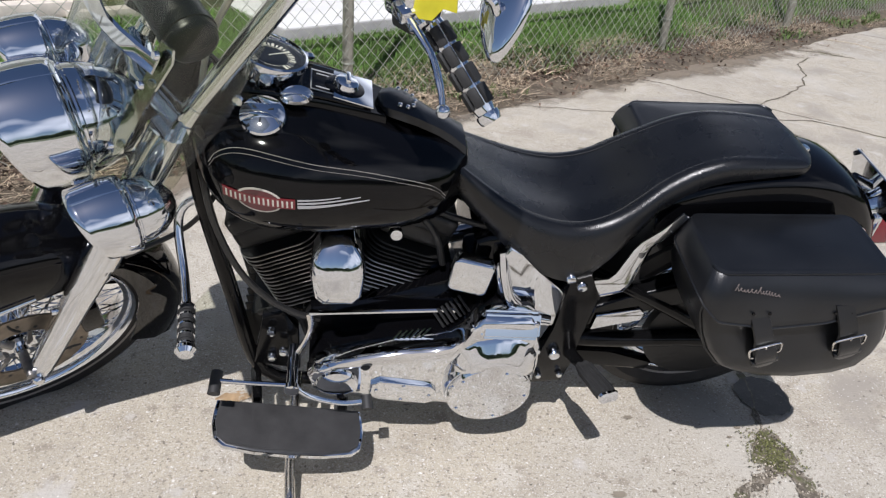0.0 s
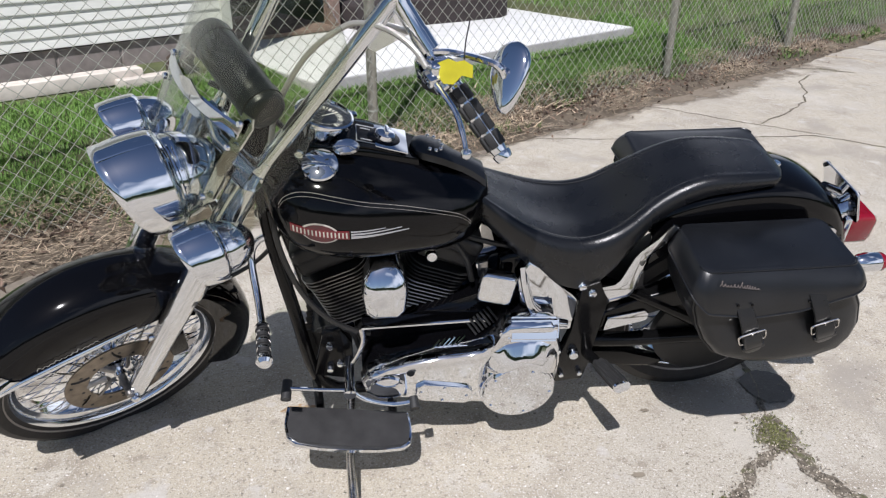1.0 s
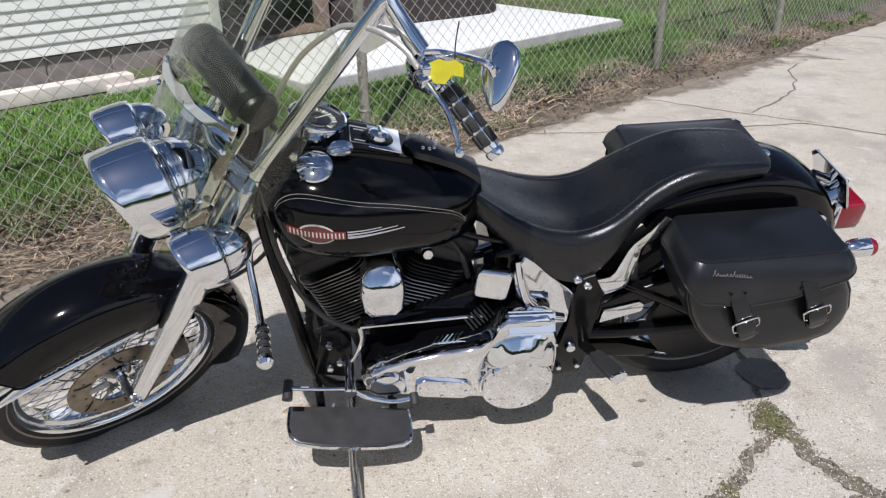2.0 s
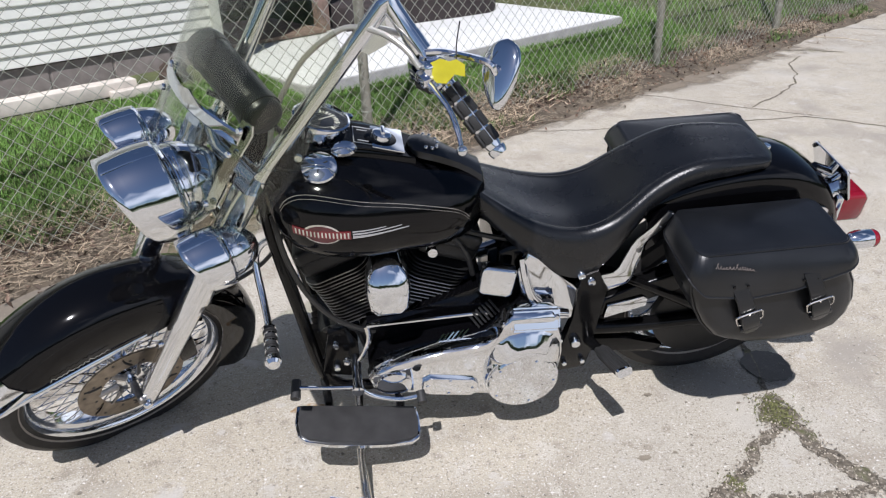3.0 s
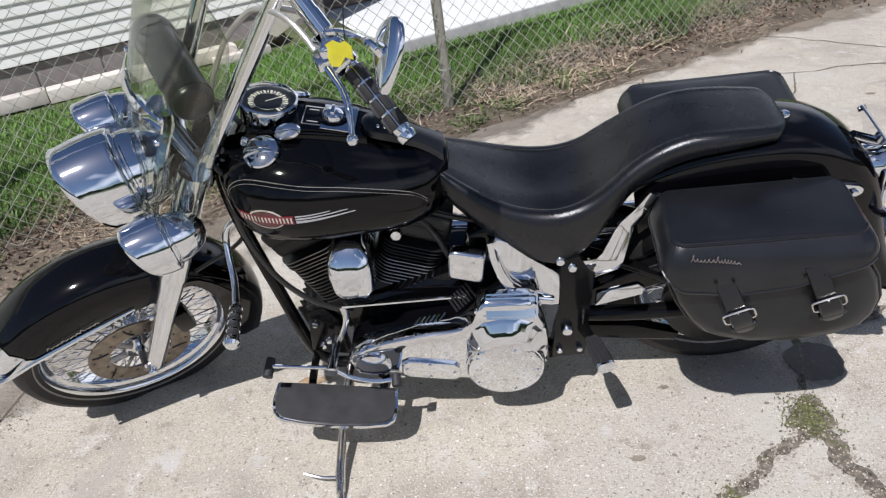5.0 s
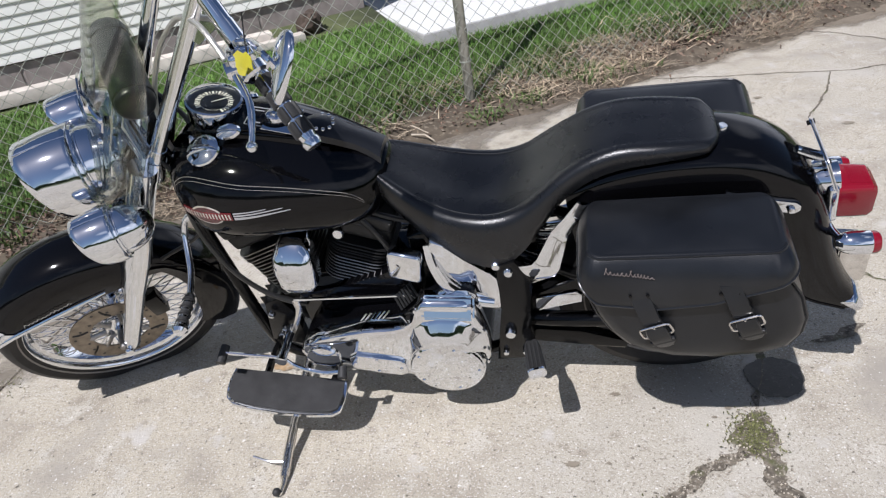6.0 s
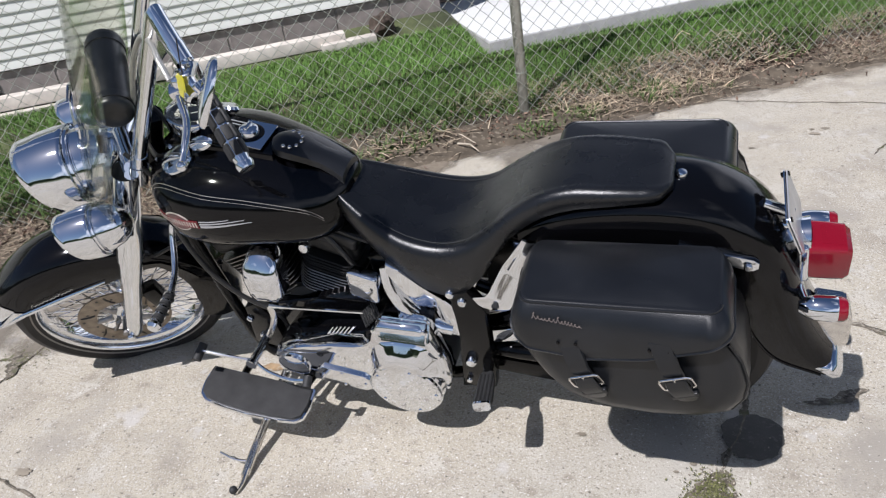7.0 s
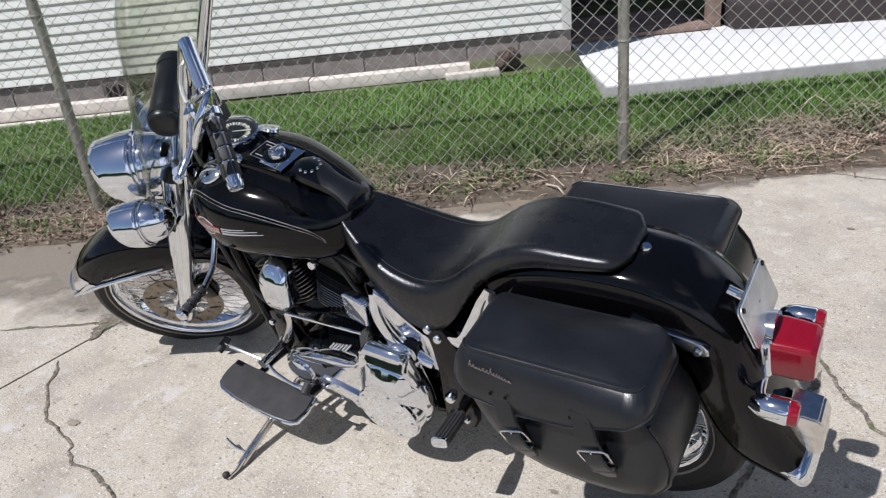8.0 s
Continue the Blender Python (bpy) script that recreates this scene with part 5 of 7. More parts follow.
for sgn in (-1, 1):
    bm = bmesh.new()
    capm = axis_pose((-1.135, sgn * 0.112, 0.957), (-0.02, sgn * 0.42, 1))
    lathe(bm, [(0.034, -0.020), (0.040, 0.0), (0.043, 0.006), (0.041, 0.011), (0.030, 0.016), (0.012, 0.019), (0, 0.0195)], capm, 32)
    cap = part("gas_cap", bm, CHROME, tank, "chrome gas cap")
    for a in (0.4, 2.5, 4.6):
        bm = bmesh.new()
        box(bm, (0.010, 0.003, 0.002), capm @ Matrix.Rotation(a, 4, "Z") @ Matrix.Translation((0.017, 0, 0.0185)), 0.0006, 1)
        part("cap_mark", bm, DIAL, cap)

# -- console and speedometer --
bm = bmesh.new()
CONSOLE = ((-1.205, 0.060, 0.985), (-1.16, 0.074, 0.992), (-1.10, 0.072, 0.984), (-1.02, 0.066, 0.966), (-0.95, 0.060, 0.945), (-0.905, 0.054, 0.930))
loft(bm, [[Vector((x, y * w, z - d)) for y, d in ((-1.12, 0.07), (-1.0, 0.010), (-0.93, 0.002), (0.93, 0.002), (1.0, 0.010), (1.12, 0.07))] for x, w, z in CONSOLE])
console = part("console", bm, PAINT, BIKE, "black and chrome tank console")
bm = bmesh.new()
loft(bm, [[Vector((x, y * w * 0.86, z + d)) for y, d in ((-1, -0.004), (-0.98, 0.0015), (0.98, 0.0015), (1, -0.004))] for x, w, z in CONSOLE[2:-1]])
part("console_face", bm, FRAME, console, "black face plate")
cdir = Vector((0.20, 0, -0.055)).normalized()
cup = Vector((0.055, 0, 0.2)).normalized()
for y0, y1, a0, a1 in ((-0.036, -0.036, 0.02, 0.085), (0.036, 0.036, 0.02, 0.085), (-0.036, 0.036, 0.02, 0.02), (-0.024, -0.024, 0.03, 0.065), (0.024, 0.024, 0.03, 0.065)):
    bm = bmesh.new()
    o = Vector((-1.07, 0, 0.9800))
    tube(bm, [o + cdir * a0 + Vector((0, y0, 0)) + cup * 0.002, o + cdir * a1 + Vector((0, y1, 0)) + cup * 0.002], 0.0014, 5)
    part("console_line", bm, SILVER_PAINT, console)
bm = bmesh.new()
cap_at = axis_pose((-0.985, 0.0, 0.957), cup)
lathe(bm, [(0.034, -0.004), (0.034, 0.003), (0.026, 0.006), (0.024, 0.017), (0.019, 0.021), (0, 0.022)], cap_at, 28)
knob = part("ignition_switch", bm, CHROME, console, "chrome ignition switch")
bm = bmesh.new()
box(bm, (0.034, 0.010, 0.010), cap_at @ Matrix.Translation((0, 0, 0.024)), 0.003, 2)
part("switch_lever", bm, CHROME, knob)
bm = bmesh.new()
slab(bm, [(-0.052, -0.046), (0.052, -0.046), (0.049, 0.034), (-0.049, 0.034)], 0.003, axis_pose((-0.975, 0, 0.9555), cup, (-1, 0, 0)), 0.001)
part("console_trim", bm, CHROME, console, "bright console plate")
bm = bmesh.new()
lathe(bm, [(0.040, 0), (0.040, 0.0035), (0.034, 0.0055), (0, 0.0055)], axis_pose((-0.985, 0, 0.9575), cup), 28)
part("switch_surround", bm, FRAME, console, "black switch surround")
dial_m = axis_pose((-1.128, 0.0, 1.006), Vector((0.28, 0, 1)))
bm = bmesh.new()
lathe(bm, [(0.050, -0.055), (0.066, -0.02), (0.0675, 0.012), (0.070, 0.018), (0.069, 0.026), (0.064, 0.028), (0.061, 0.022), (0.060, 0.014), (0, 0.014)], dial_m, 44)
speedo = part("speedometer", bm, CHROME, console, "round speedometer with a chrome bezel")
bm = bmesh.new()
lathe(bm, [(0, 0.0155), (0.0605, 0.0155)], dial_m, 44)
part("dial_face", bm, DIAL, speedo, "black dial face", flat=True)
bm = bmesh.new()
lathe(bm, [(0.0335, 0.0165), (0.0345, 0.0165)], dial_m, 40)
part("dial_ring", bm, DIAL_CREAM, speedo, flat=True)
for k in range(25):
    a = radians(-225 + 270 * k / 24) + math.pi / 2
    bm = bmesh.new()
    long = 0.011 if k % 2 == 0 else 0.008
    box(bm, (long, 0.0052 if k % 2 == 0 else 0.0034, 0.0006), dial_m @ Matrix.Rotation(a, 4, "Z") @ Matrix.Translation((0.041, 0, 0.0168)), 0)
    part("dial_mark", bm, DIAL_CREAM, speedo, flat=True)
bm = bmesh.new()
box(bm, (0.044, 0.0022, 0.001), dial_m @ Matrix.Rotation(radians(-50), 4, "Z") @ Matrix.Translation((0.016, 0, 0.019)), 0)
part("needle", bm, DIAL_CREAM, speedo, flat=True)
bm = bmesh.new()
lathe(bm, [(0, 0.0262), (0.03, 0.0256), (0.0635, 0.0235)], dial_m, 44)
glass = part("dial_glass", bm, GAUGE_GLASS, speedo)
glass.visible_shadow = False
for sgn in (-1, 1):
    bm = bmesh.new()
    lathe(bm, [(0.022, -0.004), (0.026, 0.002), (0.022, 0.009), (0.010, 0.012), (0, 0.0125)], axis_pose((-1.075, sgn * 0.075, 0.982), (0.1, sgn * 0.55, 1)) @ Matrix.Diagonal((1.2, 0.8, 1, 1)), 22)
    part("tank_bolt_cover", bm, CHROME, console, "oval chrome cover")
    bolt(console, (-1.18, sgn * 0.068, 0.965), (-0.3, sgn, 0.2), 0.013, 0.012)

# leather tank panel with studs, running back to the seat
bm = bmesh.new()
BRA = ((-0.918, 0.020, 0.934), (-0.910, 0.036, 0.937), (-0.893, 0.047, 0.936), (-0.868, 0.050, 0.929), (-0.842, 0.046, 0.917), (-0.822, 0.040, 0.904), (-0.795, 0.036, 0.889), (-0.765, 0.040, 0.872), (-0.735, 0.05, 0.852))
loft(bm, [[Vector((x, y * w, z + h)) for y, h in ((-1, -0.014), (-0.9, 0.002), (-0.5, 0.010), (0, 0.012), (0.5, 0.010), (0.9, 0.002), (1, -0.014))] for x, w, z in BRA])
bra = part("tank_panel", bm, LEATHER, BIKE, "studded black leather tank panel")
for k in range(7):
    a = radians(-105 + 35 * k)
    bm = bmesh.new()
    c = Vector((-0.870 + 0.026 * math.cos(a), 0.032 * math.sin(a), 0.9395 - 0.3 * (0.026 * math.cos(a))))
    lathe(bm, [(0.0052, 0), (0.0042, 0.003), (0, 0.0045)], axis_pose(c, (0.2, 0, 1)), 10)
    part("stud", bm, CHROME, bra, "small chrome stud")

# -- seat --
SEAT = ((-0.790, 0.045, 0.848, 0.800), (-0.765, 0.070, 0.836, 0.777), (-0.72, 0.098, 0.810, 0.735), (-0.66, 0.126, 0.775, 0.680), (-0.59, 0.149, 0.742, 0.622), (-0.52, 0.158, 0.724, 0.583), (-0.46, 0.158, 0.723, 0.576), (-0.40, 0.150, 0.742, 0.625), (-0.35, 0.138, 0.778, 0.692), (-0.30, 0.122, 0.816, 0.752), (-0.24, 0.114, 0.851, 0.797), (-0.17, 0.110, 0.872, 0.823), (-0.09, 0.108, 0.873, 0.834), (-0.02, 0.100, 0.868, 0.838), (0.02, 0.090, 0.864, 0.840), (0.045, 0.050, 0.854, 0.838))
SEAT_RING = ((-1.02, 0.00), (-1.045, 0.30), (-1.035, 0.55), (-1.0, 0.75), (-0.95, 0.88), (-0.88, 0.962), (-0.81, 0.985), (-0.76, 0.972), (-0.70, 0.975), (-0.60, 0.995), (-0.30, 1.005), (0, 1.0), (0.30, 1.005), (0.60, 0.995), (0.70, 0.975), (0.76, 0.972), (0.81, 0.985), (0.88, 0.962), (0.95, 0.88), (1.0, 0.75), (1.035, 0.55), (1.045, 0.30), (1.02, 0.0), (0.6, 0.02), (0, 0.03), (-0.6, 0.02))


def seat_ring(x):
    w, top, low = lerp(SEAT, x)
    out = []
    for y, h in SEAT_RING:
        dish = 0.014 * math.exp(-(((x + 0.50) / 0.16) ** 2)) * math.exp(-((y / 0.6) ** 2))
        out.append(Vector((x, y * w, low + (top - low) * h - (dish if h > 0.9 else 0))))
    return out


bm = bmesh.new()
xs = [-0.790, -0.782, -0.77] + [-0.75 + 0.02 * k for k in range(39)] + [0.022, 0.036, 0.045]
loft(bm, [seat_ring(x) for x in xs])
seat = part("seat", bm, SEAT_LEATHER, BIKE, "smooth black leather two-up seat", angle=70)
for sgn, f in ((-1, 0.93), (1, 0.93)):
    bm = bmesh.new()
    line = []
    for k in range(60):
        x = -0.66 + 0.66 * k / 59
        w, top, low = lerp(SEAT, x)
        y, h = (0.755, 0.972) if f > 0.9 else (1.018, 0.66)
        line.append(Vector((x, sgn * w * y, low + (top - low) * h - 0.0008)))
    tube(bm, line, 0.0008 if f > 0.9 else 0.0024, 5)
    part("seam", bm, SEAT_SIDE if f < 0.9 else THREAD, seat, "stitched seam")
bolt(BIKE, (0.058, 0, 0.834), (0.3, 0, 1), 0.013, 0.012, name="seat_bolt")

# -- rear fender --
crown = [(-0.30, 0.775), (-0.20, 0.812), (-0.10, 0.832), (0.0, 0.838), (0.08, 0.832), (0.15, 0.812), (0.215, 0.772), (0.265, 0.715), (0.298, 0.645), (0.325, 0.56), (0.352, 0.475), (0.385, 0.40), (0.425, 0.335)]
skirt = [(-0.28, 0.60), (-0.19, 0.675), (-0.11, 0.705), (-0.03, 0.716), (0.03, 0.71), (0.08, 0.695), (0.125, 0.665), (0.155, 0.62), (0.18, 0.565), (0.205, 0.50), (0.235, 0.43), (0.285, 0.365), (0.38, 0.325)]
bm = bmesh.new()
rings = []
cr = [Vector((x, 0, z)) for x, z in crown]
sk = [Vector((x, 0, z)) for x, z in skirt]
cr, sk = bend(cr, 4), bend(sk, 4)
for a, b in zip(cr, sk):
    half = 0.108
    out = []
    for f, y in ((0.0, -1.0), (0.45, -1.03), (0.75, -1.0), (0.90, -0.86), (0.975, -0.55), (1.0, -0.2), (1.0, 0.2), (0.975, 0.55), (0.90, 0.86), (0.75, 1.0), (0.45, 1.03), (0.0, 1.0)):
        p = b.lerp(a, f)
        out.append(p + Vector((0, y * half, 0)))
    for f, y in ((0.0, 0.96), (0.7, 0.93), (0.93, 0.4), (0.93, -0.4), (0.7, -0.93), (0.0, -0.96)):
        p = b.lerp(a, f)
        out.append(p + Vector((0, y * half, 0)))
    rings.append(out)
loft(bm, rings)
rear_fender = part("rear_fender", bm, PAINT, BIKE, "long black rear fender", angle=55)
bm = bmesh.new()
loft(bm, [[p + (p - Vector((0.20, 0, 0.55))).normalized() * (0.004 + 0.003 * k) for p in ring[1:11]] for k, ring in enumerate(rings[-3:])], cap=False, closed=False)
ftip = part("fender_tip", bm, CHROME, rear_fender, "chrome fender tip")
ft = ftip.modifiers.new("thickness", "SOLIDIFY")
ft.thickness = 0.006
bm = bmesh.new()
loft(bm, [[Vector((x, y, z)) for y, z in ((-w, z0), (w, z0), (w * 0.9, z1), (-w * 0.9, z1))] for x, w, z0, z1 in ((0.36, 0.045, 0.365, 0.470), (0.425, 0.043, 0.352, 0.462), (0.438, 0.038, 0.356, 0.440))])
bmesh.ops.bevel(bm, geom=list(bm.edges), offset=0.004, segments=2, affect="EDGES")
part("tip_block", bm, CHROME_WORN, rear_fender, "worn chrome tail block")
bm = bmesh.new()
edge = [ring[0] + Vector((0, -0.002, 0)) for ring in rings[6:]]
tube(bm, edge, 0.003, 5)
part("fender_bead", bm, FRAME, rear_fender)
for sgn in (-1, 1):
    bm = bmesh.new()
    pts = [(0.06, 0.742), (0.21, 0.708), (0.222, 0.698), (0.222, 0.684), (0.21, 0.676), (0.06, 0.708)]
    slab(bm, pts, 0.012, side(-0.112 if sgn < 0 else 0.124), 0.004)
    strut = part("fender_strut", bm, CHROME, rear_fender, "chrome fender strut end")
    bolt(strut, (0.200, sgn * 0.126, 0.693), (0, sgn, 0), 0.009, 0.008)

# -- tail lamp, rear signals, plate --
bm = bmesh.new()
lathe(bm, [(0.030, 0), (0.040, 0.02), (0.044, 0.05), (0.046, 0.06), (0, 0.06)], axis_pose((0.265, 0, 0.665), (1, 0, 0.05)), 24)
box(bm, (0.028, 0.112, 0.105), Matrix.Translation((0.312, 0, 0.630)) @ Matrix.Rotation(radians(-4), 4, "Y"), 0.012, 3)
tail = part("tail_lamp", bm, CHROME, BIKE, "chrome tail lamp with a red box lens")
bm = bmesh.new()
lens_rings = []
for x, w, z0, z1 in ((0.322, 0.102, 0.584, 0.678), (0.362, 0.099, 0.582, 0.677), (0.395, 0.094, 0.580, 0.674), (0.406, 0.084, 0.587, 0.665)):
    cz = (z0 + z1) / 2
    lens_rings.append([Vector((x, y, cz + z)) for y, z in rounded(w, z1 - z0, 0.014)])
loft(bm, lens_rings)
lens = part("tail_lens", bm, RED_LENS, tail, "red tail lens", angle=30)
for k in range(9):
    bm = bmesh.new()
    box(bm, (0.030, 0.060, 0.0022), Matrix.Translation((0.370, 0, 0.6775 - 0.0004 * k)) @ Matrix.Translation((-0.02 + 0.005 * k, 0, 0)) @ Matrix.Diagonal((0.08, 1, 1, 1)), 0)
    part("lens_flute", bm, RED_LENS, lens)
bm = bmesh.new()
box(bm, (0.02, 0.05, 0.02), Matrix.Translation((0.30, 0, 0.575)), 0.004)
tube(bm, bend([(0.325, -0.135, 0.588), (0.312, -0.06, 0.574), (0.312, 0.06, 0.574), (0.325, 0.135, 0.588)], 4), 0.010, 10)
sig_bar = part("signal_bar", bm, CHROME, BIKE, "chrome rear signal bar")
for y in (-0.136, 0.136):
    bm = bmesh.new()
    sm = axis_pose((0.330, y, 0.590), (1, 0, -0.02)) @ Matrix.Diagonal((0.86, 0.86, 0.90, 1))
    lathe(bm, [(0, -0.030), (0.014, -0.028), (0.026, -0.012), (0.0315, 0.008), (0.033, 0.05), (0.031, 0.054)], sm, 26)
    sig = part("rear_signal", bm, CHROME, sig_bar, "chrome bullet signal with a red lens")
    bm = bmesh.new()
    lathe(bm, [(0.031, 0.052), (0.031, 0.066), (0.026, 0.074), (0, 0.077)], sm, 26)
    part("signal_lens", bm, RED_LENS, sig)
bm = bmesh.new()
plm = axis_pose((0.288, 0.0, 0.740), (0.93, 0, 0.36), (0, 0, 1))
slab(bm, rounded(0.172, 0.104, 0.012), 0.003, plm, 0.001)
plate = part("number_plate", bm, PLATE, BIKE, "plain bare metal number plate")
bm = bmesh.new()
slab(bm, rounded(0.177, 0.109, 0.014), 0.003, plm @ Matrix.Translation((0, 0, -0.005)), 0.001)
part("plate_frame", bm, CHROME, plate)
for x, y in ((-0.075, 0.044), (0.075, 0.044)):
    bm = bmesh.new()
    lathe(bm, [(0, -0.012), (0.006, -0.012), (0.006, 0.006), (0, 0.007)], plm @ Matrix.Translation((x, y, 0)), 10)
    part("plate_bolt", bm, FRAME, plate)
bm = bmesh.new()
tube(bm, [(0.225, 0, 0.760), (0.285, 0, 0.735)], 0.013, 10)
tube(bm, [(0.25, 0, 0.70), (0.30, 0, 0.70)], 0.012, 10)
part("plate_bracket", bm, CHROME, plate)


# -- saddlebags --
def build_bag(sgn):
    """A leather pannier; built for the left side and mirrored for the right."""
    mir = Matrix.Diagonal((1, 1 if sgn < 0 else -1, 1, 1))
    low = [(-0.135, 0.482), (-0.170, 0.500), (-0.208, 0.545), (-0.235, 0.595), (-0.255, 0.650), (-0.255, 0.71), (-0.15, 0.715), (0.0, 0.712), (0.145, 0.705), (0.168, 0.675), (0.195, 0.630), (0.212, 0.570), (0.207, 0.525), (0.185, 0.488), (0.13, 0.466), (0.03, 0.456), (-0.07, 0.462)]
    cx, cz = -0.03, 0.60
    rings = []
    for y, f in ((-0.135, 0.93), (-0.145, 0.985), (-0.18, 1.0), (-0.285, 1.0), (-0.316, 0.985), (-0.331, 0.955), (-0.339, 0.90), (-0.343, 0.75), (-0.345, 0.4)):
        rings.append([Vector((cx + (x - cx) * f, y - (0.024 if y < -0.27 else 0) * (0.72 - z) / 0.25, cz + (z - cz) * f)) for x, z in low])
    bm = bmesh.new()
    loft(bm, rings)
    bag = part("saddlebag", bm, LEATHER, BIKE, "black leather saddlebag with two buckled straps", mir, angle=50)
    # lid: a flat crown whose sides slope outwards; the outer one hangs down as a flap
    def lid_plan(x0, x1, y0, y1, rad):
        plan = []
        for cx0, cy0, a0 in ((x1 - rad, y1 - rad, 0), (x0 + rad, y1 - rad, 90), (x0 + rad, y0 + rad, 180), (x1 - rad, y0 + rad, 270)):
            plan += [(cx0 + rad * math.cos(radians(a0 + 15 * k)), cy0 + rad * math.sin(radians(a0 + 15 * k))) for k in range(7)]
        return dense(plan, 3)

    CROWN_Z = 0.756
    crown_plan, skirt_plan = lid_plan(-0.246, 0.148, -0.316, -0.136, 0.026), lid_plan(-0.270, 0.174, -0.366, -0.130, 0.050)

    def lid_level(f, drop):
        """A ring between crown (0) and lower rim (1); the sides bulge a little."""
        ring = []
        for (x0, y0), (x1, y1) in zip(crown_plan, skirt_plan):
            outer = min(1.0, max(0.0, (-0.16 - y1) / 0.14))
            low_z = 0.705 + outer * (float(np.interp(x1, [-0.284, -0.262, -0.233, -0.171, -0.102, -0.029, 0.035, 0.101, 0.150, 0.172], [0.715, 0.685, 0.662, 0.646, 0.640, 0.645, 0.660, 0.688, 0.706, 0.714])) - 0.705)
            g = math.sin(f * math.pi / 2) ** 0.75
            ring.append(Vector((x0 + (x1 - x0) * g, y0 + (y1 - y0) * g, CROWN_Z - drop + (low_z - CROWN_Z) * f)))
        return ring

    def crown_level(f, z):
        return [Vector((-0.055 + (x + 0.055) * f, -0.222 + (y + 0.222) * (1 - (1 - f) * 1.0), CROWN_Z + (z if z > 0 or y < -0.285 else 0.001))) for x, y in crown_plan]

    rim = lid_level(1.0, 0.0)
    tuck = [Vector((p.x * 0.985, p.y + 0.008, p.z + 0.004)) for p in rim]
    levels = [tuck, rim] + [lid_level(f, 0.0) for f in (0.97, 0.8, 0.6, 0.4, 0.25, 0.12, 0.05)] + [lid_level(0.0, -0.001), crown_level(0.96, 0.0006), crown_level(0.90, 0.0018), crown_level(0.75, 0.004), crown_level(0.4, 0.006), crown_level(0.002, 0.007)]
    bm = bmesh.new()
    loft(bm, levels, cap=False)
    lid = part("lid", bm, LEATHER, bag, "wide flat leather lid with a hanging flap", mir, angle=70)
    bm = bmesh.new()
    pipe = [p for p in lid_level(0.02, 0.0)[41:] if p.y < -0.29]
    tube(bm, pipe, [0.0006] + [0.0036] * (len(pipe) - 2) + [0.0006], 7)
    part("lid_piping", bm, LEATHER, lid, "rounded piping", mir)
    bm = bmesh.new()
    tube(bm, levels[1] + levels[1][:2], 0.0030, 6, False)
    part("flap_binding", bm, LEATHER, lid, "bound edge", mir)
    bm = bmesh.new()
    tube(bm, [rings[4][k % len(low)] + Vector((0, -0.004, 0)) for k in range(len(low) + 1)][:6] , 0.004, 6)
    tube(bm, [rings[4][k] + Vector((0, -0.004, 0)) for k in range(9, len(low))] + [rings[4][0] + Vector((0, -0.004, 0))], 0.004, 6)
    part("bag_piping", bm, LEATHER, bag, "bound edge", mir)
    bm = bmesh.new()
    pen = random.Random(12)
    at = Vector((-0.214, -0.3455, 0.733))
    for k in range(13):
        step, high = pen.uniform(0.006, 0.0105), (0.014 if k in (0, 6) else pen.uniform(0.004, 0.009))
        tube(bm, bend([at, at + Vector((step * 0.65, 0.3 * high, high)), at + Vector((step * 0.35, 0.22 * high, high * 0.75)), at + Vector((step, -0.0004, -0.0011))], 3), 0.0009, 5)
        at = at + Vector((step, -0.0004, -0.0011))
    part("script_mark", bm, SCRIPT, lid, "small worn script mark", mir)
    for x, z in ((-0.108, 0.594), (0.074, 0.616)):
        for dx in (-0.018, 0.018):
            bm = bmesh.new()
            lathe(bm, [(0.004, 0), (0.003, 0.003), (0, 0.004)], axis_pose((x + dx - 0.036, -0.364, 0.684), (0, -1, 0.3)), 8)
            part("rivet", bm, FRAME, lid, m=mir)
        bm = bmesh.new()
        rows = []
        for i, (y, up) in enumerate(((-0.355, 0.084), (-0.366, 0.062), (-0.377, 0.040), (-0.380, 0.015), (-0.374, -0.010), (-0.373, -0.040), (-0.375, -0.062))):
            half = 0.0225 if i < 6 else 0.014
            rows.append([Vector((x - 0.42 * up + dx, y - dy, z + up)) for dx, dy in ((-half, 0), (-half + 0.002, 0.005), (half - 0.002, 0.005), (half, 0))])
        loft(bm, rows)
        strap_ob = part("strap", bm, LEATHER, bag, "leather strap", mir)
        bm = bmesh.new()
        bmx = Matrix(((1, 0, 0, x), (0, 0, -1, -0.3835), (0, 1, 0, z), (0, 0, 0, 1))) @ Matrix.Rotation(radians(22), 4, "Z") @ Matrix.Rotation(radians(6), 4, "X")
        loop = [bmx @ Vector((a, b, 0.004)) for a, b in rounded(0.066, 0.036, 0.008, 3)]
        tube(bm, loop + loop[:2], 0.0027, 7, False)
        tube(bm, [bmx @ Vector((0.0, 0.018, 0.006)), bmx @ Vector((0.0, -0.018, 0.007))], 0.0026, 6)
        part("buckle", bm, CHROME_WORN, strap_ob, "worn nickel buckle", mir)
        bm = bmesh.new()
        loft(bm, [[bmx @ Vector((dx * w, v, h + dh)) for dx, dh in ((-0.5, 0), (-0.44, 0.004), (0.44, 0.004), (0.5, 0))] for v, h, w in ((0.013, 0.004, 0.042), (0.002, 0.009, 0.046), (-0.020, 0.011, 0.046), (-0.044, 0.006, 0.045), (-0.058, 0.003, 0.042), (-0.066, 0.001, 0.030), (-0.070, 0.0, 0.012))])
        part("strap_end", bm, LEATHER, strap_ob, m=mir)
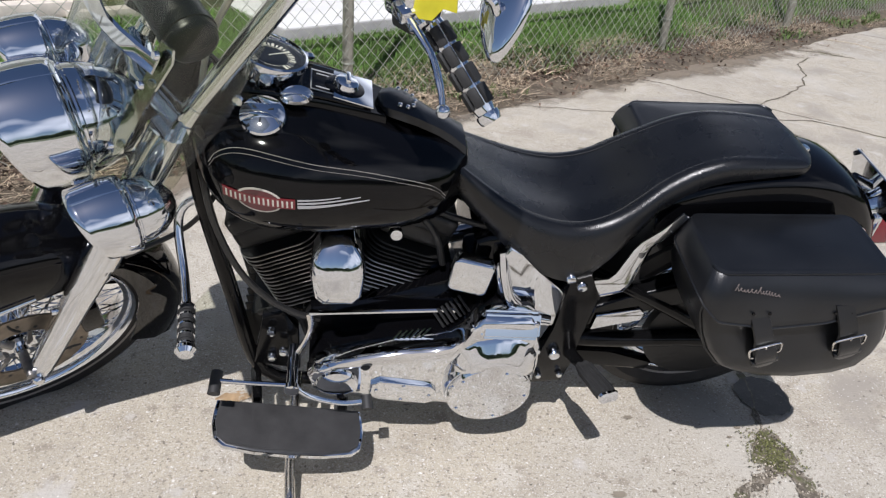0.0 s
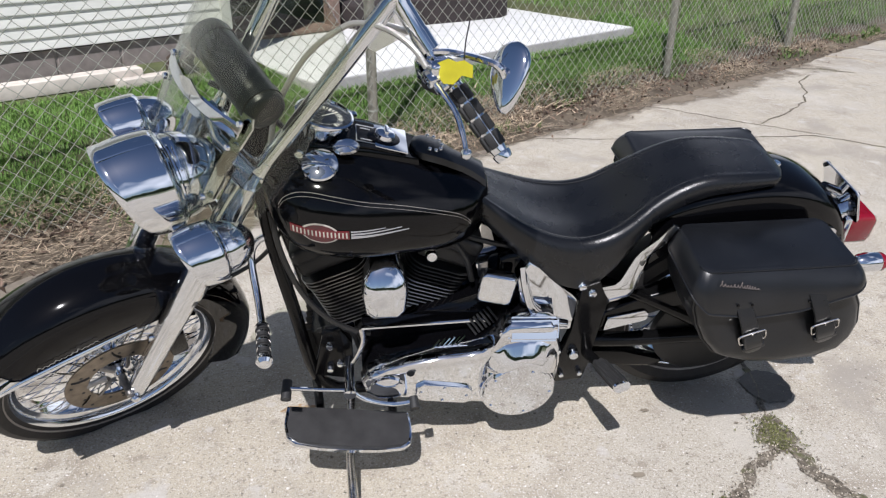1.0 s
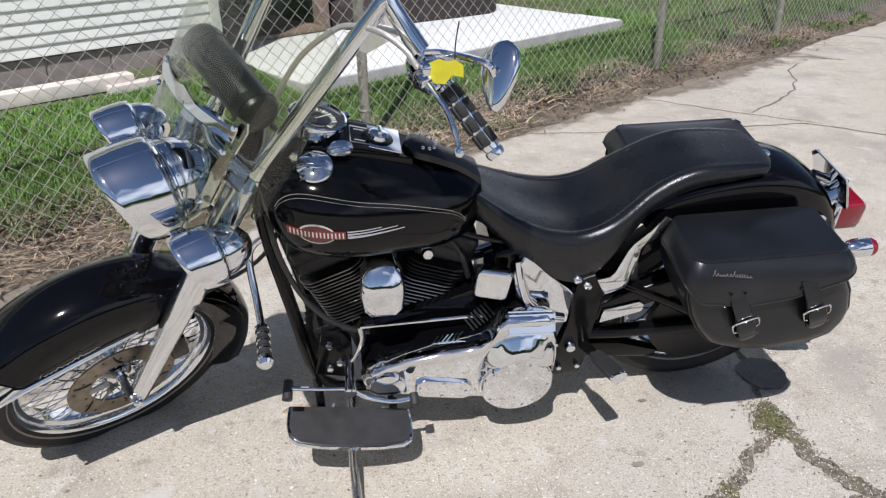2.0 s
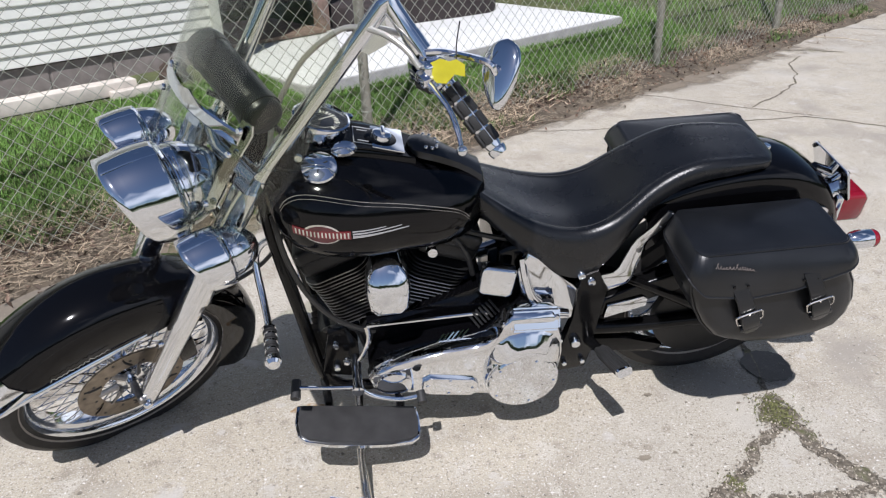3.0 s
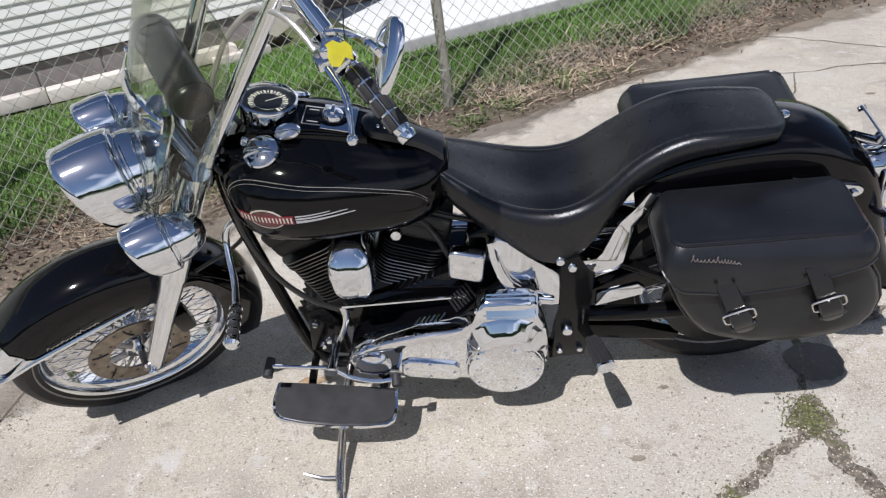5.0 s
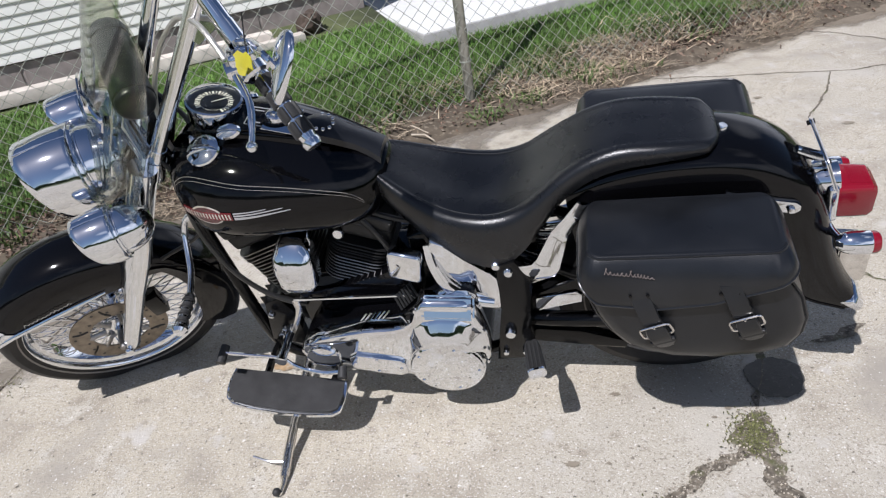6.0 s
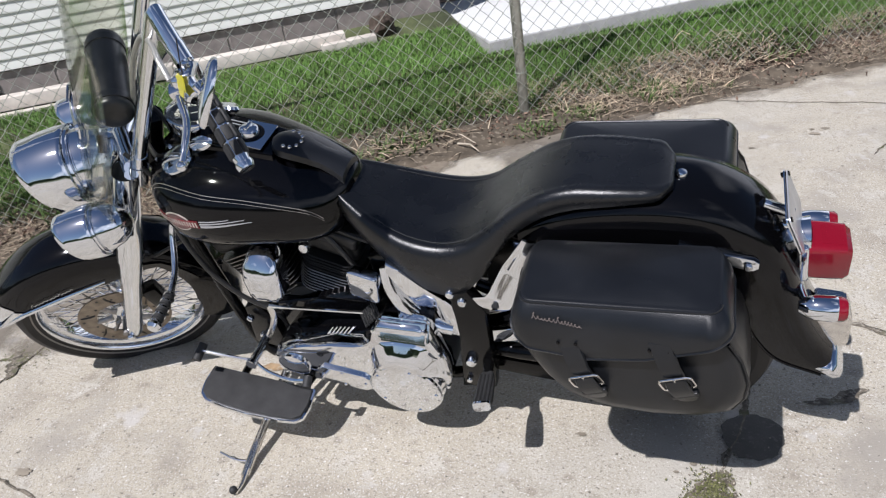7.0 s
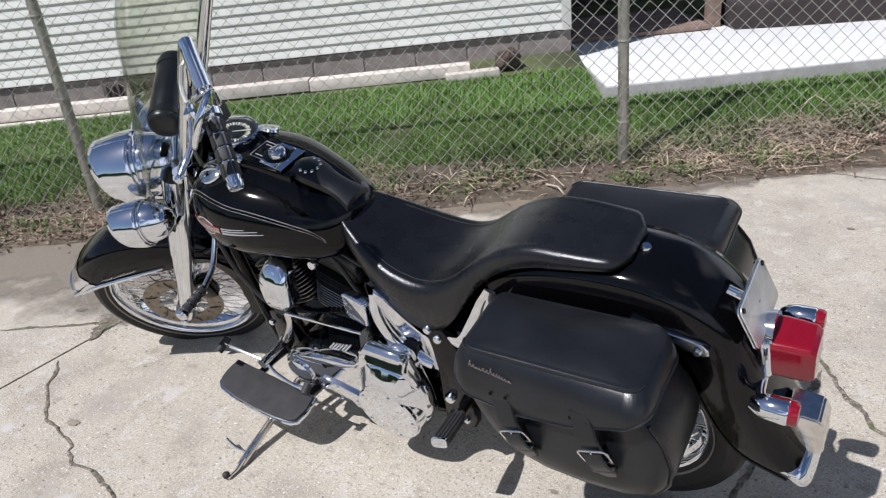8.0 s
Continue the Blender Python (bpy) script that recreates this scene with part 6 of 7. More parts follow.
        bm = bmesh.new()
        slab(bm, rounded(0.056, 0.014, 0.003, 2), 0.013, bmx @ Matrix.Translation((0, -0.040, -0.002)), 0.002)
        part("keeper", bm, LEATHER, strap_ob, m=mir)
    return bag


build_bag(-1)
build_bag(1)

# -- frame --
for sgn in (-1, 1):
    bm = bmesh.new()
    tube(bm, bend([(-1.285, sgn * 0.045, 0.90), (-1.275, sgn * 0.075, 0.74), (-1.235, sgn * 0.105, 0.48), (-1.205, sgn * 0.118, 0.28), (-1.16, sgn * 0.122, 0.205), (-1.08, sgn * 0.122, 0.185), (-0.80, sgn * 0.122, 0.185), (-0.56, sgn * 0.125, 0.20), (-0.47, sgn * 0.135, 0.25)], 5), 0.0175, 12)
    part("frame_tube", bm, FRAME, BIKE, "black frame tube")
    bm = bmesh.new()
    slab(bm, [(-0.52, 0.20), (-0.42, 0.21), (-0.405, 0.30), (-0.415, 0.40), (-0.39, 0.52), (-0.43, 0.60), (-0.485, 0.58), (-0.475, 0.42), (-0.50, 0.32)], 0.035, side(-0.135 if sgn < 0 else 0.170), 0.008)
    fplate = part("frame_plate", bm, FRAME, BIKE, "black frame side plate")
    bolt(fplate, (-0.467, sgn * 0.172, 0.333), (0, sgn, 0), 0.017, 0.016, name="pivot_nut")
    for x, z in ((-0.49, 0.243), (-0.435, 0.245)):
        bolt(fplate, (x, sgn * 0.172, z), (0, sgn, 0), 0.009, 0.010)
    bm = bmesh.new()
    tube(bm, bend([(-0.45, sgn * 0.115, 0.33), (-0.30, sgn * 0.125, 0.325), (-0.03, sgn * 0.128, 0.325)], 4), [0.022] * 8 + [0.026], 12, flat=0.7)
    tube(bm, bend([(-0.43, sgn * 0.10, 0.56), (-0.25, sgn * 0.115, 0.47), (-0.03, sgn * 0.125, 0.34)], 4), 0.016, 10)
    part("swingarm", bm, FRAME, BIKE, "black swingarm")
    bolt(BIKE, REAR_AXLE + Vector((0, sgn * 0.14, 0)), (0, sgn, 0), 0.018, 0.016, name="axle_nut")
    bm = bmesh.new()
    tube(bm, bend([(-1.28, sgn * 0.02, 0.87), (-1.0, sgn * 0.02, 0.80), (-0.75, sgn * 0.03, 0.74), (-0.55, sgn * 0.08, 0.62), (-0.45, sgn * 0.11, 0.52)], 4), 0.02, 10)
    part("frame_tube", bm, FRAME, BIKE, "black frame tube")
    # bright cover along the fender support
    bm = bmesh.new()
    rows = ((-0.478, 0.590, -0.462, 0.548, 0.166), (-0.440, 0.574, -0.405, 0.500, 0.170), (-0.388, 0.585, -0.335, 0.530, 0.172), (-0.374, 0.600, -0.322, 0.552, 0.170), (-0.342, 0.658, -0.300, 0.630, 0.152), (-0.330, 0.680, -0.293, 0.655, 0.152), (-0.300, 0.728, -0.268, 0.706, 0.164), (-0.268, 0.775, -0.240, 0.758, 0.164))
    across = ((0.0, -0.012), (0.0, -0.004), (0.12, 0.001), (0.32, 0.006), (0.5, 0.0075), (0.68, 0.006), (0.88, 0.001), (1.0, -0.004), (1.0, -0.012))
    loft(bm, [[Vector((a + (c - a) * f, sgn * (y - 0.002 + 0.5 * dy - 0.012 * f), b + (d - b) * f)) for f, dy in across] for a, b, c, d, y in rows])
    cover = part("frame_cover", bm, CHROME, BIKE, "chrome fender support cover")
    bolt(cover, (-0.448, sgn * 0.170, 0.566), (0, sgn, 0), 0.013, 0.010)
    bolt(cover, (-0.477, sgn * 0.163, 0.587), (0, sgn, 0), 0.013, 0.012, name="acorn_nut")
    bm = bmesh.new()
    slab(bm, [(-0.388, 0.463), (-0.285, 0.485), (-0.270, 0.472), (-0.272, 0.446), (-0.392, 0.414)], 0.012, side(-0.160 if sgn < 0 else 0.172), 0.005)
    part("bag_bracket", bm, CHROME, BIKE, "chrome saddlebag bracket")
    # passenger peg
    bm = bmesh.new()
    tube(bm, [(-0.425, sgn * 0.160, 0.322), (-0.408, sgn * 0.225, 0.342)], [0.017, 0.013], 10)
    peg = part("passenger_peg", bm, FRAME, BIKE, "black ribbed passenger peg")
    pa, pb = Vector((-0.408, sgn * 0.222, 0.342)), Vector((-0.386, sgn * 0.345, 0.384))
    bm = bmesh.new()
    along = (pb - pa).normalized()
    across = Vector((1, 0, 0.15)).cross(along).cross(along).normalized()
    over = along.cross(across).normalized()
    loft(bm, [[p + across * a * w + over * b * 0.011 for a, b in ((-1, -0.6), (-0.7, -1), (0.7, -1), (1, -0.6), (1, 0.6), (0.7, 1), (-0.7, 1), (-1, 0.6))] for p, w in ((pa, 0.016), (pa.lerp(pb, 0.2), 0.021), (pa.lerp(pb, 0.8), 0.024), (pb, 0.022))])
    part("peg_core", bm, RUBBER, peg)
    for k in range(4):
        for flip in (-1, 1):
            bm = bmesh.new()
            d = across * (0.010 * (k - 1.5)) + over * (flip * 0.011)
            tube(bm, [pa.lerp(pb, 0.12) + d, pa.lerp(pb, 0.96) + d], 0.0034, 6)
            part("peg_rib", bm, RUBBER, peg)
    bm = bmesh.new()
    loft(bm, [[p + across * a * w + over * b * 0.013 for a, b in ((-1, -0.6), (-0.7, -1), (0.7, -1), (1, -0.6), (1, 0.6), (0.7, 1), (-0.7, 1), (-1, 0.6))] for p, w in ((pb - along * 0.002, 0.024), (pb + along * 0.006, 0.022))])
    part("peg_cap", bm, CHROME, peg)

bm = bmesh.new()
tube(bm, [HEAD - STEER_AXIS * 0.14, HEAD + STEER_AXIS * 0.03], 0.034, 18)
part("steering_head", bm, FRAME, BIKE, "black steering head")

# -- engine --
engine = part("engine", lathe(bmesh.new(), [(0, -0.11), (0.10, -0.11), (0.125, -0.09), (0.13, 0), (0.125, 0.09), (0.10, 0.11), (0, 0.11)], axis_pose((-0.955, 0, 0.365), (0, -1, 0)), 36), WRINKLE, BIKE, "black finned V-twin engine")
bm = bmesh.new()
box(bm, (0.30, 0.20, 0.20), Matrix.Translation((-0.68, 0.0, 0.345)), 0.03, 3)
part("gearbox", bm, WRINKLE, engine, "black gearbox")
for tilt in (-1, 1):
    axis = Vector((tilt * math.sin(radians(22.5)), 0, math.cos(radians(22.5))))
    foot = Vector((-0.985 + 0.042 * tilt, 0, 0.365))
    bm = bmesh.new()
    tube(bm, [foot + axis * 0.06, foot + axis * 0.27], 0.062, 24)
    cyl = part("cylinder", bm, WRINKLE, engine, "black cylinder with polished fin edges")
    for k in range(15):
        d = 0.085 + 0.0125 * k
        big = 0.178 if k < 12 else 0.184
        m = Matrix.Translation(foot + axis * d) @ Matrix((Vector((axis.z, 0, -axis.x)), Vector((0, 1, 0)), axis)).transposed().to_4x4()
        bm = bmesh.new()
        slab(bm, rounded(big, big + 0.012, 0.045, 5), 0.0045, m, 0)
        fin = part("fin", bm, WRINKLE, cyl, flat=True)
        bm = bmesh.new()
        shape = rounded(big + 0.0015, big + 0.0135, 0.045, 5)
        loop = [m @ Vector((x, y, 0.0022)) for x, y in shape]
        tube(bm, loop + loop[:2], 0.0014, 5, False)
        part("fin_edge", bm, FIN_EDGE if tilt < 0 or k < 10 else WRINKLE, cyl)
    hm = Matrix.Translation(foot + axis * 0.285) @ Matrix((Vector((axis.z, 0, -axis.x)), Vector((0, 1, 0)), axis)).transposed().to_4x4()
    bm = bmesh.new()
    box(bm, (0.165, 0.17, 0.06), hm @ Matrix.Translation((0, 0, 0.02)), 0.02, 3)
    head = part("cylinder_head", bm, WRINKLE, cyl, "black cylinder head")
    bm = bmesh.new()
    box(bm, (0.15, 0.19, 0.045), hm @ Matrix.Translation((0, 0, 0.065)), 0.014, 3)
    part("rocker_cover", bm, WRINKLE, cyl, "black rocker cover")
    for x, y in ((-0.06, -0.088), (0.06, -0.088)):
        bolt(cyl, hm @ Vector((x, y, 0.075)), (0, -1, 0), 0.007, 0.006)
    for sgn in (-1, 1):
        bm = bmesh.new()
        tube(bm, [Vector((-0.955 + tilt * (0.035 if sgn < 0 else 0.05), 0.115, 0.45)), hm @ Vector((-0.02 * sgn, 0.105, 0.03))], 0.011, 10)
        part("pushrod_tube", bm, CHROME, engine, "chrome pushrod tube")
bm = bmesh.new()
tube(bm, bend([(-0.985, -0.02, 0.70), (-0.94, 0.06, 0.70), (-0.93, 0.16, 0.66)], 4), 0.028, 14)
lathe(bm, [(0, 0), (0.085, 0), (0.09, 0.01), (0.09, 0.045), (0.08, 0.06), (0, 0.064)], axis_pose((-0.955, 0.14, 0.64), (0, 1, 0)), 30)
part("air_cleaner", bm, CHROME, engine, "round chrome air cleaner")
# waterfall horn cover between the cylinders
bm = bmesh.new()
rings = []
shape = [(-0.030, -0.062), (0.030, -0.062), (0.046, -0.045), (0.052, 0.0), (0.047, 0.035), (0.028, 0.060), (0.0, 0.068), (-0.028, 0.060), (-0.047, 0.035), (-0.052, 0.0), (-0.046, -0.045)]
shape = [(x * 1.13, z * 1.16) for x, z in dense(shape, 3)]
hc = Vector((-0.998, -0.150, 0.622))
for d, f in ((0.0, 1.0), (0.030, 1.0), (0.042, 0.97), (0.050, 0.90), (0.056, 0.75), (0.0592, 0.45), (0.0605, 0.2), (0.0608, 0.03)):
    rings.append([hc + Vector((x * f, -d - 0.012 * max(0.0, -z * f) / 0.06 + 0.030 * (max(0.0, z * f) / 0.06) ** 1.5, z * f)) for x, z in shape])
loft(bm, rings)
horn = part("horn_cover", bm, CHROME, engine, "chrome horn cover")
bm = bmesh.new()
box(bm, (0.03, 0.08, 0.012), Matrix.Translation((-0.998, -0.11, 0.685)), 0.003)
part("horn_bracket", bm, CHROME, horn)
bolt(engine, (-0.875, -0.115, 0.680), (0, -1, 0.2), 0.017, 0.016, name="engine_mount_nut")
bm = bmesh.new()
tube(bm, [(-0.93, -0.06, 0.715), (-0.875, -0.10, 0.685), (-0.84, -0.05, 0.71)], 0.010, 8)
part("engine_mount", bm, CHROME, engine)
bm = bmesh.new()
tube(bm, bend([(-0.90, -0.05, 0.71), (-0.82, -0.09, 0.70), (-0.78, -0.10, 0.64), (-0.76, -0.09, 0.56)], 4), 0.008, 8)
tube(bm, bend([(-0.94, -0.06, 0.73), (-0.84, -0.07, 0.72), (-0.72, -0.09, 0.69), (-0.62, -0.09, 0.66)], 4), 0.007, 8)
part("wiring", bm, CABLE, engine)

# -- primary drive --
PRIM = [(-1.062, 0.290), (-1.070, 0.322), (-1.050, 0.354), (-1.005, 0.380), (-0.950, 0.396), (-0.860, 0.414), (-0.775, 0.421), (-0.738, 0.432), (-0.706, 0.462), (-0.690, 0.505), (-0.670, 0.521), (-0.562, 0.514), (-0.540, 0.497), (-0.528, 0.44), (-0.518, 0.36), (-0.520, 0.29), (-0.545, 0.228), (-0.59, 0.198), (-0.65, 0.190), (-0.72, 0.202), (-0.80, 0.217), (-0.90, 0.230), (-1.00, 0.248)]
bm = bmesh.new()
cx, cz = -0.80, 0.35
rings = []
for y, f in ((-0.180, 0.99), (-0.184, 1.0), (-0.205, 1.0), (-0.218, 0.985), (-0.227, 0.955), (-0.232, 0.91), (-0.234, 0.80), (-0.234, 0.4)):
    rings.append([Vector((cx + (x - cx) * (1 - (1 - f) * 0.55), y, cz + (z - cz) * f)) for x, z in dense(PRIM, 2)])
loft(bm, rings)
primary = part("primary_cover", bm, CHROME, engine, "chrome primary cover")
bm = bmesh.new()
lathe(bm, [(0.108, 0.0), (0.107, 0.020), (0.104, 0.030), (0.1015, 0.031), (0.1015, 0.040), (0.098, 0.044), (0.05, 0.0462), (0, 0.0467)], axis_pose((-0.640, -0.226, 0.292), (0, -1, 0)), 48)
derby = part("derby_cover", bm, CHROME, primary, "round chrome clutch cover")
for k in range(5):
    a = 2 * math.pi * k / 5 + 1.2
    bolt(derby, (-0.640 + 0.088 * math.cos(a), -0.2695, 0.292 + 0.088 * math.sin(a)), (0, -1, 0), 0.0055, 0.004)
bm = bmesh.new()
shape = dense([(-0.742, 0.335), (-0.736, 0.384), (-0.716, 0.428), (-0.684, 0.456), (-0.635, 0.466), (-0.588, 0.462), (-0.554, 0.444), (-0.534, 0.402), (-0.528, 0.345), (-0.537, 0.290), (-0.555, 0.240), (-0.600, 0.212), (-0.66, 0.210), (-0.715, 0.245), (-0.738, 0.290)], 3)
loft(bm, [[Vector((-0.637 + (x + 0.637) * f, -0.228 - d, 0.325 + (z - 0.325) * f)) for x, z in shape] for d, f in ((0.0, 1.0), (0.004, 0.988), (0.0135, 0.90), (0.0245, 0.80), (0.0345, 0.70), (0.0405, 0.62), (0.042, 0.5), (0.042, 0.2))])
part("clutch_bulge", bm, CHROME, primary)
bm = bmesh.new()
bmesh.ops.create_cube(bm, size=1.0, matrix=Matrix.Translation((-0.610, -0.212, 0.486)) @ Matrix.Rotation(radians(4), 4, "Y") @ Matrix.Rotation(radians(-36), 4, "X") @ Matrix.Diagonal((0.138, 0.040, 0.066, 1)))
bmesh.ops.bevel(bm, geom=list(bm.edges), offset=0.008, segments=3, affect="EDGES")
part("primary_step", bm, CHROME, primary)
bm = bmesh.new()
slab(bm, [(x * 1.0, z) for x, z in ((-0.908, 0.254), (-0.785, 0.229), (-0.766, 0.240), (-0.764, 0.280), (-0.778, 0.296), (-0.900, 0.322), (-0.921, 0.310), (-0.925, 0.270))], 0.012, side(-0.232), 0.004, 3)
insp = part("inspection_cover", bm, CHROME, primary, "oval chrome inspection cover")
for x, z in ((-0.908, 0.290), (-0.780, 0.262), (-0.843, 0.302), (-0.848, 0.250)):
    bolt(insp, (x, -0.243, z), (0, -1, 0), 0.005, 0.004)
bm = bmesh.new()
lathe(bm, [(0, 0), (0.045, 0), (0.050, 0.004), (0.048, 0.014), (0.030, 0.020), (0, 0.022)], axis_pose((-1.000, -0.228, 0.306), (0, -1, 0)), 28)
part("sprocket_boss", bm, CHROME, primary)
for x, z in ((-0.955, 0.383), (-0.865, 0.402), (-0.775, 0.409), (-0.696, 0.485), (-0.552, 0.495), (-0.532, 0.40), (-0.535, 0.27), (-0.66, 0.200), (-0.80, 0.228), (-0.93, 0.240), (-1.050, 0.290), (-1.040, 0.348)):
    bolt(primary, (x, -0.213, z), (0, -1, 0.12), 0.009, 0.016, name="cover_screw")
for k in range(6):
    bm = bmesh.new()
    tube(bm, [(-0.874 + 0.0135 * k, -0.190, 0.408 + 0.0022 * k), (-0.852 + 0.0135 * k, -0.180, 0.430 + 0.0022 * k)], 0.0030, 6)
    part("case_rib", bm, CHROME, primary)
for k in range(7):
    bm = bmesh.new()
    tube(bm, [(-0.752 + 0.009 * k, -0.172, 0.432 + 0.009 * k), (-0.776 + 0.009 * k, -0.140, 0.452 + 0.009 * k)], 0.0035, 6)
    part("case_rib", bm, WRINKLE, primary)
bm = bmesh.new()
slab(bm, [(-1.065, 0.30), (-1.06, 0.45), (-0.90, 0.485), (-0.76, 0.525), (-0.70, 0.575), (-0.55, 0.56), (-0.53, 0.30), (-0.65, 0.22)], 0.058, side(-0.065), 0.01)
slab(bm, [(-0.80 + (x + 0.80) * 0.985, 0.35 + (z - 0.35) * 0.97) for x, z in PRIM], 0.13, side(-0.052), 0.004)
box(bm, (0.36, 0.17, 0.16), Matrix.Translation((-0.90, 0.0, 0.42)), 0.02, 2)
part("inner_primary", bm, PAINT, engine, "black inner case")

# -- chrome covers, coil, oil tank --
bm = bmesh.new()
slab(bm, [(-0.70, 0.40), (-0.50, 0.40), (-0.46, 0.50), (-0.54, 0.60), (-0.63, 0.69), (-0.70, 0.66)], 0.26, side(0.13), 0.02, 3)
oil = part("oil_tank", bm, PAINT, BIKE, "black oil tank")
bm = bmesh.new()
slab(bm, [(-0.655, 0.615), (-0.630, 0.680), (-0.600, 0.655), (-0.555, 0.605), (-0.500, 0.555), (-0.462, 0.525), (-0.478, 0.415), (-0.520, 0.418), (-0.590, 0.475), (-0.640, 0.535)], 0.022, side(-0.142), 0.010, 3)
part("oil_tank_cover", bm, CHROME, oil, "chrome oil tank cover")
bm = bmesh.new()
tube(bm, bend([(-0.640, -0.15, 0.655), (-0.632, -0.172, 0.600), (-0.605, -0.178, 0.525), (-0.55, -0.172, 0.470), (-0.50, -0.165, 0.448)], 5), 0.016, 10, flat=0.55)
part("cover_lip", bm, CHROME, oil)
bm = bmesh.new()
slab(bm, rounded(0.092, 0.094, 0.016), 0.030, side(-0.150) @ Matrix.Translation((-0.706, 0.598, 0)) @ Matrix.Rotation(radians(-8), 4, "Z") @ Matrix.Rotation(radians(-10), 4, "Y"), 0.009, 3)
part("coil_cover", bm, CHROME, engine, "square chrome coil cover")
bm = bmesh.new()
tube(bm, [(-1.062, -0.150, 0.462), (-1.03, -0.150, 0.461), (-0.745, -0.140, 0.455), (-0.725, -0.140, 0.455)], [0.008, 0.0055, 0.0055, 0.008], 8)
rod = part("shift_rod", bm, CHROME, BIKE, "chrome shift linkage rod")

# -- floorboards, shifter, stand, highway pegs --
for sgn in (-1, 1):
    bm = bmesh.new()
    shape = [(-0.165, 0.050), (0.160, 0.050), (0.166, 0.0), (0.160, -0.038), (0.140, -0.052), (0.08, -0.060), (0.0, -0.063), (-0.08, -0.060), (-0.14, -0.052), (-0.162, -0.036), (-0.170, 0.0)]
    shape = dense(shape, 2)
    bmx = Matrix.Translation((-1.105, -0.315, 0.262)) @ Matrix.Rotation(radians(11), 4, "Y") @ Matrix.Rotation(radians(3), 4, "X")
    mir = Matrix.Diagonal((1, 1 if sgn < 0 else -1, 1, 1))
    slab(bm, [(x * 1.02, y * 1.12 - 0.004) for x, y in shape], 0.012, bmx @ Matrix.Translation((0, 0, -0.012)), 0.004)
    board = part("floorboard", bm, CHROME, BIKE, "chrome-rimmed rider floorboard", mir)
    bm = bmesh.new()
    slab(bm, [(x * 0.975, y * 1.02 - 0.004) for x, y in shape], 0.009, bmx, 0.003)
    part("floorboard_mat", bm, MAT_RUBBER, board, "worn black rubber mat", mir)
    bm = bmesh.new()
    tube(bm, bend([(-1.20, -0.12, 0.225), (-1.19, -0.20, 0.25), (-1.18, -0.30, 0.262)], 3), 0.012, 8)
    part("floorboard_arm", bm, FRAME, board, m=mir)
    bm = bmesh.new()
    tube(bm, bend([(-0.98, -0.12, 0.20), (-0.985, -0.20, 0.215), (-0.99, -0.29, 0.228)], 3), 0.012, 8)
    part("floorboard_arm", bm, FRAME, board, m=mir)
    bm = bmesh.new()
    tube(bm, bend([(-1.268, sgn * 0.070, 0.740), (-1.312, sgn * 0.078, 0.715), (-1.327, sgn * 0.095, 0.672), (-1.315, sgn * 0.160, 0.602), (-1.304, sgn * 0.228, 0.572)], 4), 0.0095, 10)
    arm = part("highway_peg", bm, CHROME, BIKE, "chrome highway peg with a ribbed sleeve")
    pa, pb = Vector((-1.304, sgn * 0.225, 0.573)), Vector((-1.292, sgn * 0.332, 0.566))
    bm = bmesh.new()
    tube(bm, [pa, pb], [0.014, 0.016], 14)
    part("peg_sleeve", bm, RUBBER, arm, "ribbed rubber sleeve")
    for k in range(9):
        bm = bmesh.new()
        c = pa.lerp(pb, (k + 0.5) / 9)
        lathe(bm, [(0.014, -0.003), (0.0175, -0.002), (0.0175, 0.002), (0.014, 0.003)], axis_pose(c, pb - pa), 14)
        part("sleeve_ring", bm, RUBBER if k % 2 else CHROME, arm)
    bm = bmesh.new()
    lathe(bm, [(0, 0), (0.020, 0), (0.021, 0.008), (0.015, 0.016), (0, 0.018)], axis_pose(pb, pb - pa), 16)
    part("peg_cap", bm, CHROME, arm)

bm = bmesh.new()
tube(bm, bend([(-1.258, -0.285, 0.398), (-1.18, -0.280, 0.378), (-1.10, -0.272, 0.357)], 3), 0.0055, 8)
tube(bm, bend([(-1.10, -0.272, 0.357), (-1.06, -0.282, 0.325), (-0.99, -0.288, 0.305), (-0.935, -0.290, 0.312)], 4), 0.0060, 8, flat=0.8)
lathe(bm, [(0, -0.10), (0.013, -0.10), (0.013, 0.012), (0.017, 0.014), (0.017, 0.026), (0, 0.028)], axis_pose((-1.10, -0.262, 0.357), (0, -1, 0)), 16)
shifter = part("gear_shifter", bm, CHROME, BIKE, "chrome heel and toe shifter")
for a, b in (((-1.258, -0.262, 0.400), (-1.262, -0.312, 0.386)), ((-0.933, -0.276, 0.316), (-0.930, -0.306, 0.304))):
    bm = bmesh.new()
    tube(bm, [a, b], [0.0125, 0.0135], 12)
    part("shifter_peg", bm, RUBBER, shifter, "black rubber peg")
bm = bmesh.new()
tube(bm, bend([(-1.062, -0.150, 0.462), (-1.058, -0.160, 0.425), (-1.075, -0.175, 0.385), (-1.095, -0.185, 0.357)], 4), 0.010, 8, flat=0.6)
part("shift_arm", bm, CHROME_WORN, shifter)
bm = bmesh.new()
tube(bm, [(-1.10, -0.12, 0.20), (-1.108, -0.28, 0.165), (-1.110, -0.36, 0.150), (-1.105, -0.46, 0.140), (-1.096, -0.520, 0.140)], [0.014, 0.013, 0.012, 0.014, 0.013], 10)
tube(bm, [(-1.100, -0.500, 0.142), (-1.094, -0.545, 0.140), (-1.090, -0.575, 0.150)], [0.017, 0.014, 0.009], 10, flat=0.45)
stand = part("kickstand", bm, CHROME_WORN, BIKE, "worn chrome kickstand")
bm = bmesh.new()
